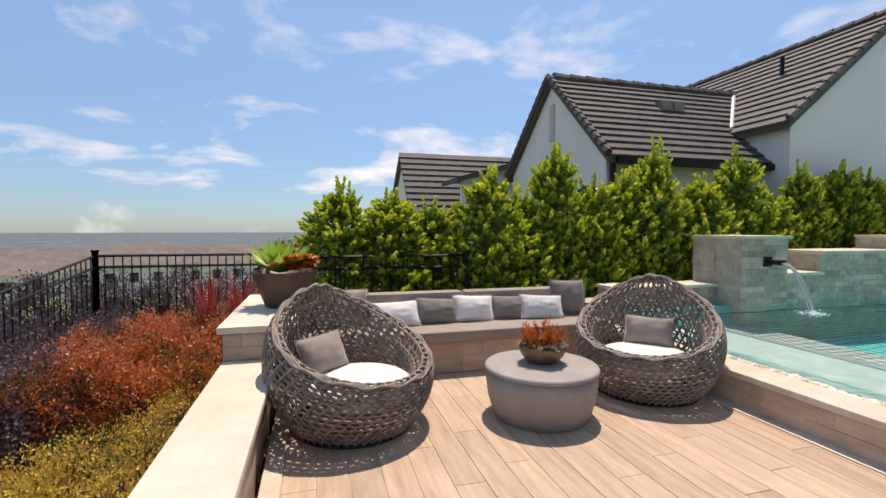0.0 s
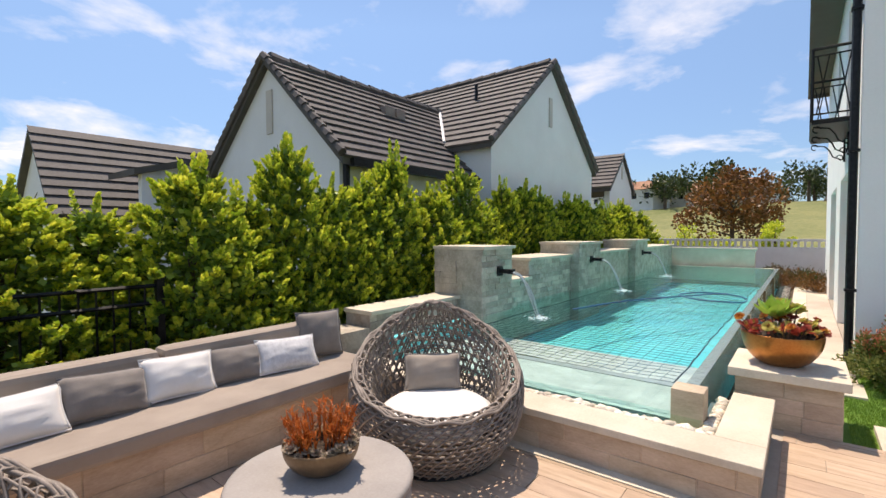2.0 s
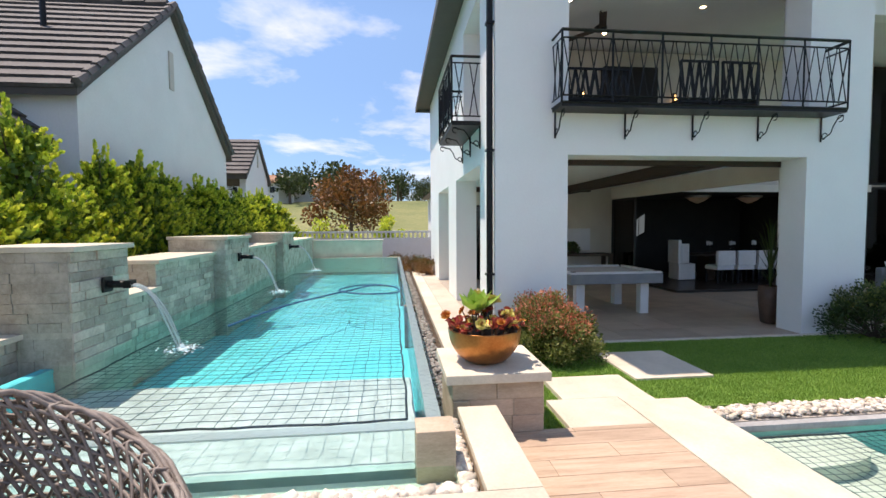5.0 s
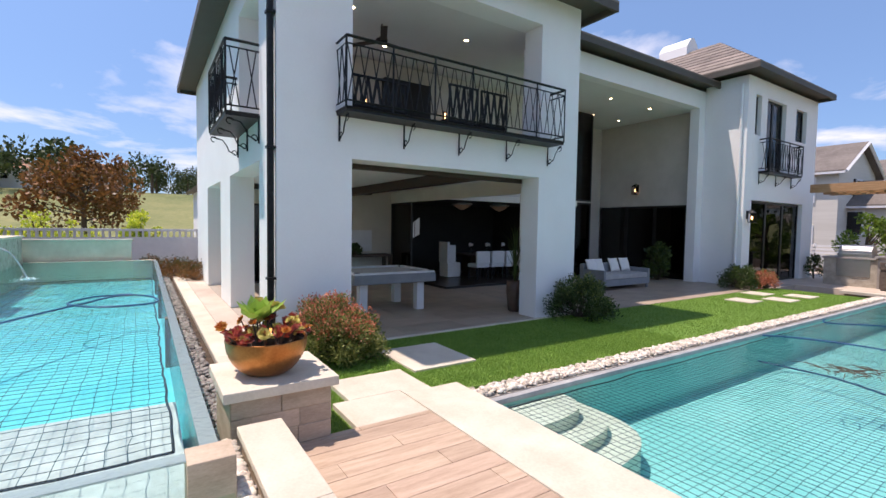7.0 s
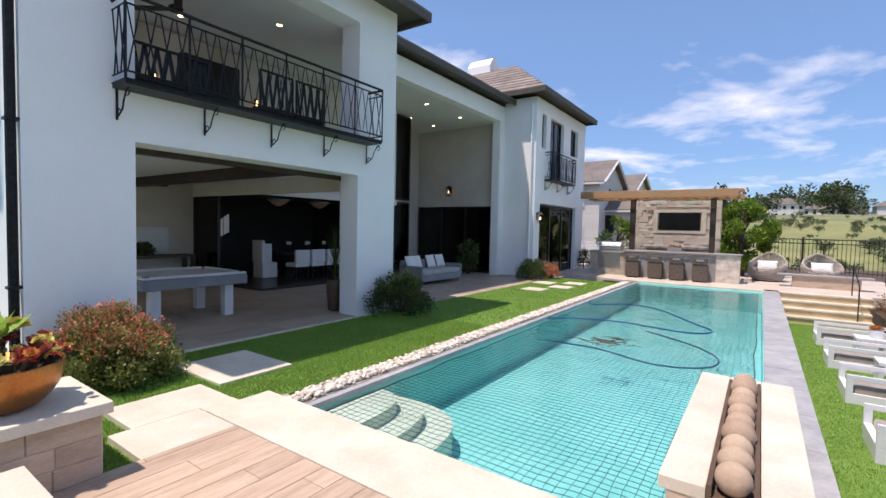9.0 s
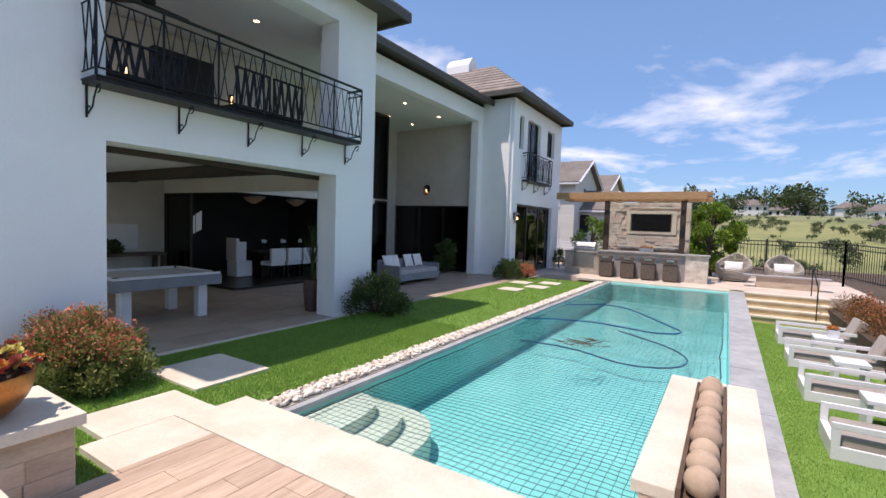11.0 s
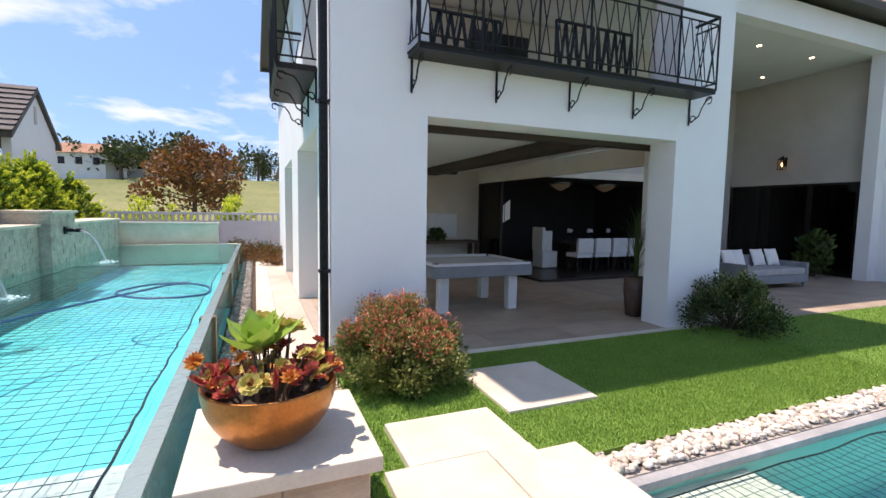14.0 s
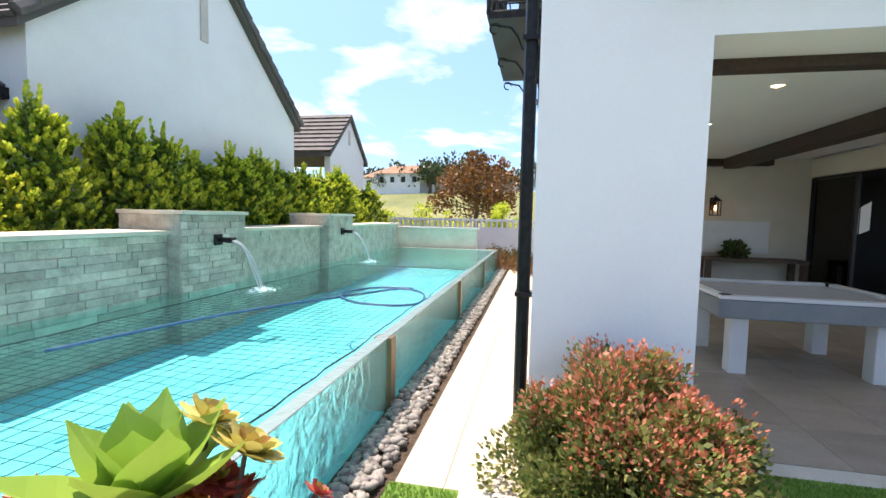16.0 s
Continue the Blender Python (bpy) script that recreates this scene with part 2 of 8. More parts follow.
TURF = surface("green_turf_ground", (0.11, 0.22, 0.03), (0.19, 0.32, 0.06), 3.0, 0.9, bump=0.6, fine=120, bdist=0.02)
GRASS = leafy("green_turf_blades", (0.145, 0.275, 0.036), (0.31, 0.47, 0.092), 0.2, 0.6)
PEBBLE = surface("pale_river_pebbles", (0.52, 0.43, 0.33), (0.84, 0.77, 0.66), 6, 0.6, bump=0.1, island=0.35)
PEBBLE_D = surface("grey_river_pebbles", (0.16, 0.145, 0.125), (0.32, 0.29, 0.26), 6, 0.6, bump=0.1, island=0.35)
WICKER = surface("brown_grey_woven_wicker", (0.16, 0.125, 0.10), (0.34, 0.285, 0.24), 14, 0.55, bump=0.4, fine=160, bdist=0.002, local=True)
WICKER_PALE = surface("pale_woven_wicker", (0.34, 0.29, 0.24), (0.55, 0.49, 0.42), 14, 0.6, bump=0.4, fine=160, bdist=0.002, local=True)
RISER = surface("golden_limestone", (0.52, 0.38, 0.20), (0.66, 0.50, 0.29), 2.2, 0.7, bump=0.15, fine=50, bdist=0.003)
STOOL = surface("dark_brown_woven_stool", (0.07, 0.05, 0.038), (0.15, 0.115, 0.09), 14, 0.6, bump=0.4, fine=120, bdist=0.002, local=True)
CUSH_W = surface("white_cushion_fabric", (0.72, 0.70, 0.66), (0.80, 0.78, 0.75), 6, 0.95, bump=0.25, fine=260, sheen=0.3, bdist=0.001)
GREY_CLOTH = surface("pale_grey_outdoor_fabric", (0.34, 0.335, 0.33), (0.44, 0.435, 0.42), 6, 0.95, bump=0.25, fine=240, bdist=0.001)
CUSH_T = surface("taupe_cushion_fabric", (0.27, 0.225, 0.185), (0.35, 0.30, 0.25), 6, 0.95, bump=0.3, fine=260, sheen=0.3, bdist=0.001)
CUSH_G = surface("grey_brown_cushion_fabric", (0.19, 0.165, 0.145), (0.26, 0.23, 0.205), 6, 0.95, bump=0.3, fine=260, sheen=0.3, bdist=0.001)
CUSH_K = surface("knotted_white_fabric", (0.55, 0.55, 0.55), (0.75, 0.75, 0.75), 26, 0.95, bump=0.9, fine=90, sheen=0.3, bdist=0.006)
SOFA = surface("taupe_bench_fabric", (0.28, 0.225, 0.18), (0.37, 0.305, 0.25), 3, 0.95, bump=0.3, fine=240, sheen=0.2, bdist=0.001)
CONCRETE = surface("grey_cast_concrete", (0.27, 0.245, 0.225), (0.37, 0.34, 0.315), 3, 0.7, bump=0.15, fine=70, bdist=0.002)
COPPER = surface("burnished_copper", (0.34, 0.13, 0.035), (0.55, 0.25, 0.08), 3, 0.36, 0.85, bump=0.1, local=True)
BRONZE_POT = surface("brown_bronze_bowl", (0.16, 0.10, 0.055), (0.27, 0.18, 0.10), 4, 0.42, 0.5, bump=0.1)
CLAY_POT = surface("dark_brown_planter", (0.085, 0.05, 0.035), (0.14, 0.09, 0.065), 4, 0.5, 0.1, bump=0.1)
SOIL = surface("dark_soil", (0.025, 0.018, 0.012), (0.07, 0.05, 0.035), 12, 0.95, bump=0.9, fine=60, bdist=0.02)
MULCH = surface("brown_mulch_ground", (0.05, 0.035, 0.022), (0.13, 0.09, 0.06), 6, 0.95, bump=0.9, fine=50, bdist=0.03)
WHITE_PAINT = surface("white_satin_paint", (0.70, 0.70, 0.70), (0.78, 0.78, 0.78), 3, 0.4, bump=0.05)
GREY_PAINT = surface("grey_felt_cover", (0.20, 0.215, 0.23), (0.27, 0.285, 0.30), 3, 0.8, bump=0.1)
STEEL = surface("brushed_steel", (0.42, 0.42, 0.42), (0.55, 0.55, 0.55), 9, 0.32, 0.9, bump=0.1, stretch=(1, 1, 12))
SCREEN = surface("black_screen", (0.006, 0.006, 0.007), (0.010, 0.010, 0.011), 3, 0.15, bump=0.0)
ROCKBALL = surface("tan_stone_ball", (0.36, 0.25, 0.17), (0.50, 0.37, 0.26), 5, 0.85, bump=0.3, fine=50, vary=0.08, bdist=0.004)
RUST = surface("brown_burner_tray", (0.09, 0.055, 0.035), (0.16, 0.10, 0.065), 6, 0.7, 0.2, bump=0.2)
BLUESTONE = surface("blue_grey_coping", (0.27, 0.27, 0.27), (0.44, 0.435, 0.42), 4, 0.6, bump=0.2, fine=40, vary=0.06)
BARK = surface("brown_bark", (0.07, 0.05, 0.035), (0.15, 0.11, 0.08), 10, 0.9, bump=0.7, fine=40)
HILL = surface("dry_green_hillside", (0.11, 0.145, 0.04), (0.31, 0.29, 0.12), 0.05, 0.95, bump=0.3, fine=1.5, bdist=0.3)
HILL_HAZED = surface("dry_green_hillside", (0.11, 0.145, 0.04), (0.31, 0.29, 0.12), 0.05, 0.95, bump=0.3, fine=1.5, bdist=0.3)
_nt = HILL_HAZED.node_tree
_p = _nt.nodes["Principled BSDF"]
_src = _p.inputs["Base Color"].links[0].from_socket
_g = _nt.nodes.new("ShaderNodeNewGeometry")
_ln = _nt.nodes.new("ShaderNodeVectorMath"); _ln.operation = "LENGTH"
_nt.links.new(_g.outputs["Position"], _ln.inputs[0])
# distance haze painted into the base colour: bluish grey from 130 m outwards
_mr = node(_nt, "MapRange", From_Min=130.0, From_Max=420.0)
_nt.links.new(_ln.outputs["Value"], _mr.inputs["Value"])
_haze_town = node(_nt, "TexNoise", Scale=0.03, Detail=8.0, Roughness=0.75)
_nt.links.new(_g.outputs["Position"], _haze_town.inputs["Vector"])
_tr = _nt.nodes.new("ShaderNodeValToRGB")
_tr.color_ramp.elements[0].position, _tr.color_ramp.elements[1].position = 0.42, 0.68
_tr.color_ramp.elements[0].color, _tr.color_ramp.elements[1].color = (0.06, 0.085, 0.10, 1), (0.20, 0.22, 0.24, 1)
_nt.links.new(_haze_town.outputs["Fac"], _tr.inputs["Fac"])
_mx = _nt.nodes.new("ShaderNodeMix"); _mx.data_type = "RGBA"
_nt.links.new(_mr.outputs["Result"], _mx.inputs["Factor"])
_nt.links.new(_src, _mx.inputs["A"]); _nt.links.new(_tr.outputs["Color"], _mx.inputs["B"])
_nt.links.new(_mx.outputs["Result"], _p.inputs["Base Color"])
VALLEY = surface("hazy_valley", (0.055, 0.075, 0.085), (0.15, 0.155, 0.15), 0.02, 0.95, bump=0.0, fine=0.15)
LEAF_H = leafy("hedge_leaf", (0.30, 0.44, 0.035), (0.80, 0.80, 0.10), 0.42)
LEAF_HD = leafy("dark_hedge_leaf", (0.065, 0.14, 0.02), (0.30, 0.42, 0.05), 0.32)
LEAF_D = leafy("dark_shrub_leaf", (0.025, 0.055, 0.015), (0.09, 0.13, 0.03), 0.2)
LEAF_N = leafy("nandina_leaf", (0.07, 0.12, 0.025), (0.32, 0.32, 0.10), 0.3)
LEAF_NR = leafy("nandina_tip", (0.50, 0.12, 0.06), (0.80, 0.36, 0.22), 0.3)
LEAF_O = leafy("orange_shrub_leaf", (0.34, 0.09, 0.02), (0.72, 0.24, 0.06), 0.3)
LEAF_Y = leafy("golden_shrub_leaf", (0.42, 0.27, 0.04), (0.84, 0.60, 0.11), 0.35)
LEAF_P = leafy("purple_grey_shrub_leaf", (0.07, 0.05, 0.06), (0.24, 0.18, 0.20), 0.25)
LEAF_B = leafy("burnt_tree_leaf", (0.12, 0.07, 0.02), (0.34, 0.15, 0.05), 0.25)
LEAF_T = leafy("far_tree_leaf", (0.03, 0.05, 0.018), (0.09, 0.12, 0.04), 0.15)
AGAVE = leafy("agave_leaf", (0.24, 0.42, 0.06), (0.58, 0.70, 0.14), 0.3, 0.4)
SUCC_R = leafy("red_succulent", (0.28, 0.035, 0.035), (0.60, 0.13, 0.09), 0.2, 0.4)
SUCC_H = leafy("rosette_heart", (0.30, 0.10, 0.05), (0.52, 0.40, 0.10), 0.25, 0.4)
SUCC_O = leafy("orange_succulent", (0.45, 0.10, 0.02), (0.70, 0.32, 0.06), 0.25, 0.4)
SUCC_Y = leafy("yellow_green_succulent", (0.42, 0.38, 0.08), (0.76, 0.66, 0.22), 0.25, 0.4)
SUCC_G = leafy("grey_rosette_succulent", (0.25, 0.22, 0.15), (0.55, 0.42, 0.32), 0.2, 0.45)
ROPE = surface("dark_net_cord", (0.012, 0.05, 0.065), (0.02, 0.075, 0.09), 10, 0.8, bump=0.0)
ROPE_B = surface("black_net_border", (0.01, 0.02, 0.025), (0.02, 0.03, 0.035), 10, 0.8, bump=0.0)
HOSE = surface("blue_hose", (0.01, 0.07, 0.16), (0.02, 0.10, 0.22), 6, 0.5, bump=0.0)
# weak emission imitates daylight behind the stair pane
GLOW_PANE = glow("daylit_stair_pane", (0.42, 0.48, 0.50), 0.15)
LAMP = glow("warm_lamp", (1.0, 0.72, 0.42), 14.0)
CRYSTAL = glow("crystal_drops", (0.40, 0.28, 0.19), 0.03)
LAMP_SOFT = glow("warm_filament", (1.0, 0.55, 0.22), 4.0)
FLOOR_IN = surface("patio_stone_tile", (0.33, 0.25, 0.185), (0.48, 0.385, 0.295), 2, 0.45, bump=0.1, fine=30, vary=0.1, stretch=(2, 1, 1))
PALE_TILE = surface("pale_terrace_tile", (0.50, 0.40, 0.31), (0.66, 0.55, 0.45), 1.4, 0.6, bump=0.12, fine=40, bdist=0.002)
DARK_WOOD = surface("dark_polished_floor", (0.020, 0.015, 0.012), (0.05, 0.038, 0.03), 3, 0.3, bump=0.05, stretch=(1, 8, 1))
SCRUB = surface("dry_scrub_slope", (0.16, 0.15, 0.06), (0.36, 0.29, 0.15), 0.4, 0.95, bump=0.5, fine=4.0, bdist=0.2)
# near-black wall colour carries the shade of the unlit rooms
ROOM_SHADE = surface("dark_interior_wall", (0.014, 0.013, 0.012), (0.028, 0.026, 0.024), 2, 0.8, bump=0.0)


# ---- building helpers ----
def finish(name, bm, mat, smooth=False):
    me = bpy.data.meshes.new(name)
    if any(not e.is_manifold for e in bm.edges):
        pass
    else:
        bmesh.ops.recalc_face_normals(bm, faces=bm.faces)
    bm.to_mesh(me)
    bm.free()
    if smooth:
        me.polygons.foreach_set("use_smooth", [True] * len(me.polygons))
    me.materials.append(mat)
    return me


def part(name, bm, mat, parent=None, label="", smooth=False, at=None):
    ob = new(name, finish(name, bm, mat, smooth))
    if at is not None:
        ob.matrix_basis = at
    ob.parent = parent
    if label:
        tagged(ob, label)
    return ob


SITE = Vector((0.0, 0.0, 0.0))   # offset of the part of the garden being laid out


def thing(name, label, category, group="", kind="", at=(0, 0, 0), rz=0.0):
    ob = new(name)
    ob.empty_display_size = 0.1
    ob.matrix_basis = Matrix.Translation(SITE) @ pose(*at, 0, 0, rz)
    return tagged(ob, label, category, group, kind)


def solid(name, bm, mat, label, category, kind="", group="", smooth=False, at=None):
    ob = part(name, bm, mat, None, "", smooth, at)
    ob.matrix_basis = Matrix.Translation(SITE) @ ob.matrix_basis
    return tagged(ob, label, category, group, kind)


def box(x0, y0, z0, x1, y1, z1, bm=None, bevel=0.0, m=None):
    bm = bm or bmesh.new()
    res = bmesh.ops.create_cube(bm, size=1.0)
    vs = res["verts"]
    for v in vs:
        v.co = Vector(((x0 + x1) / 2 + v.co.x * abs(x1 - x0), (y0 + y1) / 2 + v.co.y * abs(y1 - y0), (z0 + z1) / 2 + v.co.z * abs(z1 - z0)))
    if m is not None:
        bmesh.ops.transform(bm, matrix=m, verts=vs)
    if bevel:
        es = list({e for v in vs for e in v.link_edges})
        bmesh.ops.bevel(bm, geom=es, offset=bevel, segments=2, affect="EDGES", profile=0.6)
    return bm


def tube(bm, pts, r, n=6, close=False):
    """A round bar along points."""
    pts = [Vector(p) for p in pts]
    rings = []
    cnt = len(pts)
    for i, p in enumerate(pts):
        a = pts[(i - 1) % cnt] if (i > 0 or close) else p
        b = pts[(i + 1) % cnt] if (i < cnt - 1 or close) else p
        d = (b - a)
        d = d.normalized() if d.length > 1e-9 else Vector((0, 0, 1))
        up = Vector((0, 0, 1)) if abs(d.z) < 0.95 else Vector((1, 0, 0))
        u = d.cross(up).normalized()
        v = d.cross(u)
        rad = r[i] if isinstance(r, (list, tuple)) else r
        rings.append([bm.verts.new(p + (u * math.cos(2 * math.pi * k / n) + v * math.sin(2 * math.pi * k / n)) * rad) for k in range(n)])
    m = cnt if close else cnt - 1
    for i in range(m):
        A, B = rings[i], rings[(i + 1) % cnt]
        for k in range(n):
            bm.faces.new((A[k], A[(k + 1) % n], B[(k + 1) % n], B[k]))
    if not close:
        bm.faces.new(rings[0][::-1]); bm.faces.new(rings[-1])
    return bm


def lathe(profile, n=32, bm=None, cap=True):
    """Turn (r, z) points round the z axis."""
    bm = bm or bmesh.new()
    rings = []
    for r, z in profile:
        rings.append([bm.verts.new((r * math.cos(2 * math.pi * k / n), r * math.sin(2 * math.pi * k / n), z)) for k in range(n)])
    for A, B in zip(rings, rings[1:]):
        for k in range(n):
            bm.faces.new((A[k], A[(k + 1) % n], B[(k + 1) % n], B[k]))
    if cap:
        bm.faces.new(rings[0][::-1]); bm.faces.new(rings[-1])
    return bm


def prism(pts, z0, z1, bm=None):
    """An upright prism over a polygon of (x, y)."""
    bm = bm or bmesh.new()
    lo = [bm.verts.new((x, y, z0)) for x, y in pts]
    hi = [bm.verts.new((x, y, z1)) for x, y in pts]
    k = len(pts)
    bm.faces.new(lo[::-1]); bm.faces.new(hi)
    for i in range(k):
        bm.faces.new((lo[i], lo[(i + 1) % k], hi[(i + 1) % k], hi[i]))
    return bm


def extrude_profile(pts3, vec, bm=None):
    """A planar polygon of 3D points pushed along a vector."""
    bm = bm or bmesh.new()
    v = Vector(vec)
    a = [bm.verts.new(Vector(p)) for p in pts3]
    b = [bm.verts.new(Vector(p) + v) for p in pts3]
    k = len(a)
    bm.faces.new(a[::-1]); bm.faces.new(b)
    for i in range(k):
        bm.faces.new((a[i], a[(i + 1) % k], b[(i + 1) % k], b[i]))
    return bm

# ================= the large structure =================
FL = -0.065          # level of the house floor
LW = -0.03          # level of the lawn and pavers
LWEST = -0.82       # level of the sunken lawn with the loungers


def ground_height(x, y):
    d = math.hypot(x - 8, y + 5)
    h = -1.75
    west = max(0.0, min(1.0, (d - 24) / 160))
    ang = math.atan2(y + 5, x - 8)
    east = max(0.0, math.cos(ang)) ** 2 * (1 if x > 8 else 0)
    south = max(0.0, math.cos(ang + math.pi / 2 + 0.12)) ** 6
    drop = -26 * west * west * (3 - 2 * west) * max(0.0, 1 - 1.25 * east - 1.1 * south)
    rise = (9.5 * east * max(0.0, min(1.0, (d - 30) / 70)) + 11 * south * max(0.0, min(1.0, (d - 50) / 140)))
    far = max(0.0, min(1.0, (d - 260) / 400))
    rise *= 1 - 0.7 * far
    return h + drop + rise + 0.6 * noise.noise((x * 0.02, y * 0.02, 0)) * min(1, d / 80)


bm = bmesh.new()
rs = [0, 12, 20, 26, 32, 40, 50, 62, 76, 92, 110, 135, 165, 200, 250, 320, 420, 600, 900, 1500, 2600, 4200]
prev = None
for r in rs:
    ring = [bm.verts.new((8 + r * math.cos(2 * math.pi * k / 96), -5 + r * math.sin(2 * math.pi * k / 96), 0)) for k in range(96)] if r else [bm.verts.new((8, -5, 0))]
    for v in ring:
        v.co.z = ground_height(v.co.x, v.co.y)
    if prev:
        for k in range(96):
            if len(prev) == 1:
                bm.faces.new((prev[0], ring[k], ring[(k + 1) % 96]))
            else:
                bm.faces.new((prev[k], ring[k], ring[(k + 1) % 96], prev[(k + 1) % 96]))
    prev = ring
ground = solid("ground", bm, HILL_HAZED, "dry green hillside with distance haze painted into the far valley", "ground", "structure", smooth=True)

# raised plot under the lawns, decks and beds, leaving the basins free
P1 = (2.55, -14.4, 6.10, -0.42)     # lower pool: x0, y0, x1, y1
P2 = (5.17, 2.10, 19.3, 5.20)       # upper pool
plot = thing("plot", "compacted earth plot under the terraces and lawns", "ground", kind="structure")
for nm, (x0, y0, x1, y1, z) in {
    "earth_west": (-6.0, -15.2, 0.14, 0.6, -0.32), "earth_lawn": (0.14, -14.9, 2.12, -0.34, -0.92), "earth_east": (6.21, -32.0, 26.0, -0.34, -0.32),
    "earth_south": (-6.0, -32.0, 6.15, -15.2, -0.22), "earth_deck": (0.30, -0.34, 26.0, 1.60, -0.32),
    "earth_lounge": (0.30, 1.60, 4.75, 6.3, -0.15), "earth_hedge": (0.30, 5.90, 26.0, 9.6, -0.10), "earth_end": (19.5, 1.60, 26.0, 5.90, -0.10)}.items():
    part(nm, box(x0, y0, -1.9, x1, y1, z), MULCH, plot)

# ---- lower pool ----
pool_1 = thing("pool_basin", "green-blue plastered swimming pool basin beside the lawn", "pool", kind="structure")
x0, y0, x1, y1 = P1
part("basin_floor", box(x0, y0, -1.25, x1, y1, -0.75), POOL_FLOOR2, pool_1)
for nm, b in (("basin_side", (x0 - 0.12, y0, -1.55, x0, y1, -0.16)), ("basin_side", (x1, y0, -1.55, x1 + 0.05, y1, -0.15)),
              ("basin_end", (x0 - 0.12, y0 - 0.15, -1.55, x1 + 0.05, y0, -0.12)), ("basin_end", (x0 - 0.12, y1, -1.55, x1 + 0.05, y1 + 0.1, -0.12))):
    part(nm, box(*b), POOL_FLOOR2, pool_1)
# rounded steps in the pool's north-east corner
for k, (rad, top) in enumerate(((1.05, -0.46), (0.76, -0.33), (0.50, -0.20))):
    n = 20
    pts = [(x1, y1)] + [(x1 - rad * math.cos(math.pi / 2 * i / n) ** 0.6, y1 - (0.55 + 0.92 * rad) * math.sin(math.pi / 2 * i / n) ** 0.6) for i in range(n + 1)]
    part("pool_step", prism(pts, -1.10 + 0.002 * k, top), POOL_SHELF, pool_1)
bm = bmesh.new()
nx, ny = 40, 120
grid = [[bm.verts.new((x0 + (x1 - x0) * i / nx, y0 + (y1 - y0) * j / ny, -0.135)) for j in range(ny + 1)] for i in range(nx + 1)]
for i in range(nx):
    for j in range(ny):
        bm.faces.new((grid[i][j], grid[i + 1][j], grid[i + 1][j + 1], grid[i][j + 1]))
for v in bm.verts:
    v.co.z += 0.004 * noise.noise((v.co.x * 1.6, v.co.y * 1.6, 0.3))
solid("water", bm, WATER, "clear turquoise rippled water in the lower pool", "water", "structure", smooth=True)

# ---- upper pool: glass south and west walls ----
pool_2 = thing("glass_pool_basin", "raised turquoise pool basin with clear acrylic walls", "pool", kind="structure")
x0, y0, x1, y1 = P2
WZ = 0.44
part("basin_floor", box(x0, y0 + 0.10, -1.2, x1, y1, -0.16), POOL_FLOOR, pool_2)
part("sun_shelf", box(x0 + 0.12, y0 + 0.12, -1.05, x0 + 1.75, y1, 0.16), SHELF_GREY, pool_2)
part("basin_side", box(x0, y1, -1.2, 6.75, y1 + 0.10, WZ - 0.02), POOL_FLOOR, pool_2)
part("basin_side", box(6.75, y1 + 0.04, -1.2, x1, y1 + 0.10, -0.14), POOL_FLOOR, pool_2)
part("basin_end", box(x1, y0, -1.2, x1 + 0.2, y1, WZ + 0.01), CREAM, pool_2)
part("plinth_wall", box(x0, y0, -1.2, x1, y0 + 0.10, -0.16), POOL_FLOOR, pool_2)
part("plinth_wall", box(x0, y0, -1.2, x0 + 0.10, y1, -0.16), POOL_FLOOR, pool_2)
xs = [5.29, 9.19, 12.6, 15.9, 19.15]
for a, b in zip(xs, xs[1:]):
    part("acrylic_panel", box(a + 0.06, y0 + 0.01, -0.16, b - 0.06, y0 + 0.08, WZ + 0.005), GLASS_POOL, pool_2)
part("acrylic_panel", box(x0 + 0.01, y0 + 0.15, -0.16, x0 + 0.08, y1 - 0.05, WZ + 0.005), GLASS_WEST, pool_2)
part("corner_post", box(x0 - 0.06, y0 - 0.06, -0.20, x0 + 0.14, y0 + 0.16, WZ + 0.02, bevel=0.006), CREAM_WALL, pool_2)
for a in xs[1:]:
    part("glass_post", box(a - 0.06, y0 - 0.03, -0.20, a + 0.06, y0 + 0.12, WZ + 0.01, bevel=0.006), RUST if a < 8 else BRONZE_POT, pool_2)
part("glass_rim", box(x0 + 0.14, y0 + 0.0, WZ + 0.006, x1, y0 + 0.09, WZ + 0.018, bevel=0.003), RIM_WET, pool_2)
part("glass_rim", box(x0 + 0.0, y0 + 0.16, WZ + 0.006, x0 + 0.09, y1 - 0.05, WZ + 0.018, bevel=0.003), RIM_WET, pool_2)
bm = bmesh.new()
nx, ny = 120, 30
grid = [[bm.verts.new((x0 + 0.085 + (x1 - x0 - 0.09) * i / nx, y0 + 0.085 + (y1 - y0 - 0.09) * j / ny, WZ)) for j in range(ny + 1)] for i in range(nx + 1)]
for i in range(nx):
    for j in range(ny):
        bm.faces.new((grid[i][j], grid[i + 1][j], grid[i + 1][j + 1], grid[i][j + 1]))
for v in bm.verts:
    v.co.z += 0.003 * noise.noise((v.co.x * 1.6, v.co.y * 1.6, 1.3))
solid("water", bm, WATER, "bright turquoise rippled water in the raised glass pool", "water", "structure", smooth=True)
# catch trough in front of the glass
part("trough_floor", box(4.76, 1.92, -0.35, 5.17, 5.0, 0.17), POOL_SHELF, pool_2)
part("trough_floor", box(5.172, 1.92, -0.35, 5.85, 2.09, 0.17), POOL_SHELF, pool_2)
bm = bmesh.new()
vs = [bm.verts.new(p) for p in ((4.795, 2.05, 0.262), (5.165, 2.05, 0.262), (5.165, 5.0, 0.262), (4.795, 5.0, 0.262))]
bm.faces.new(vs)
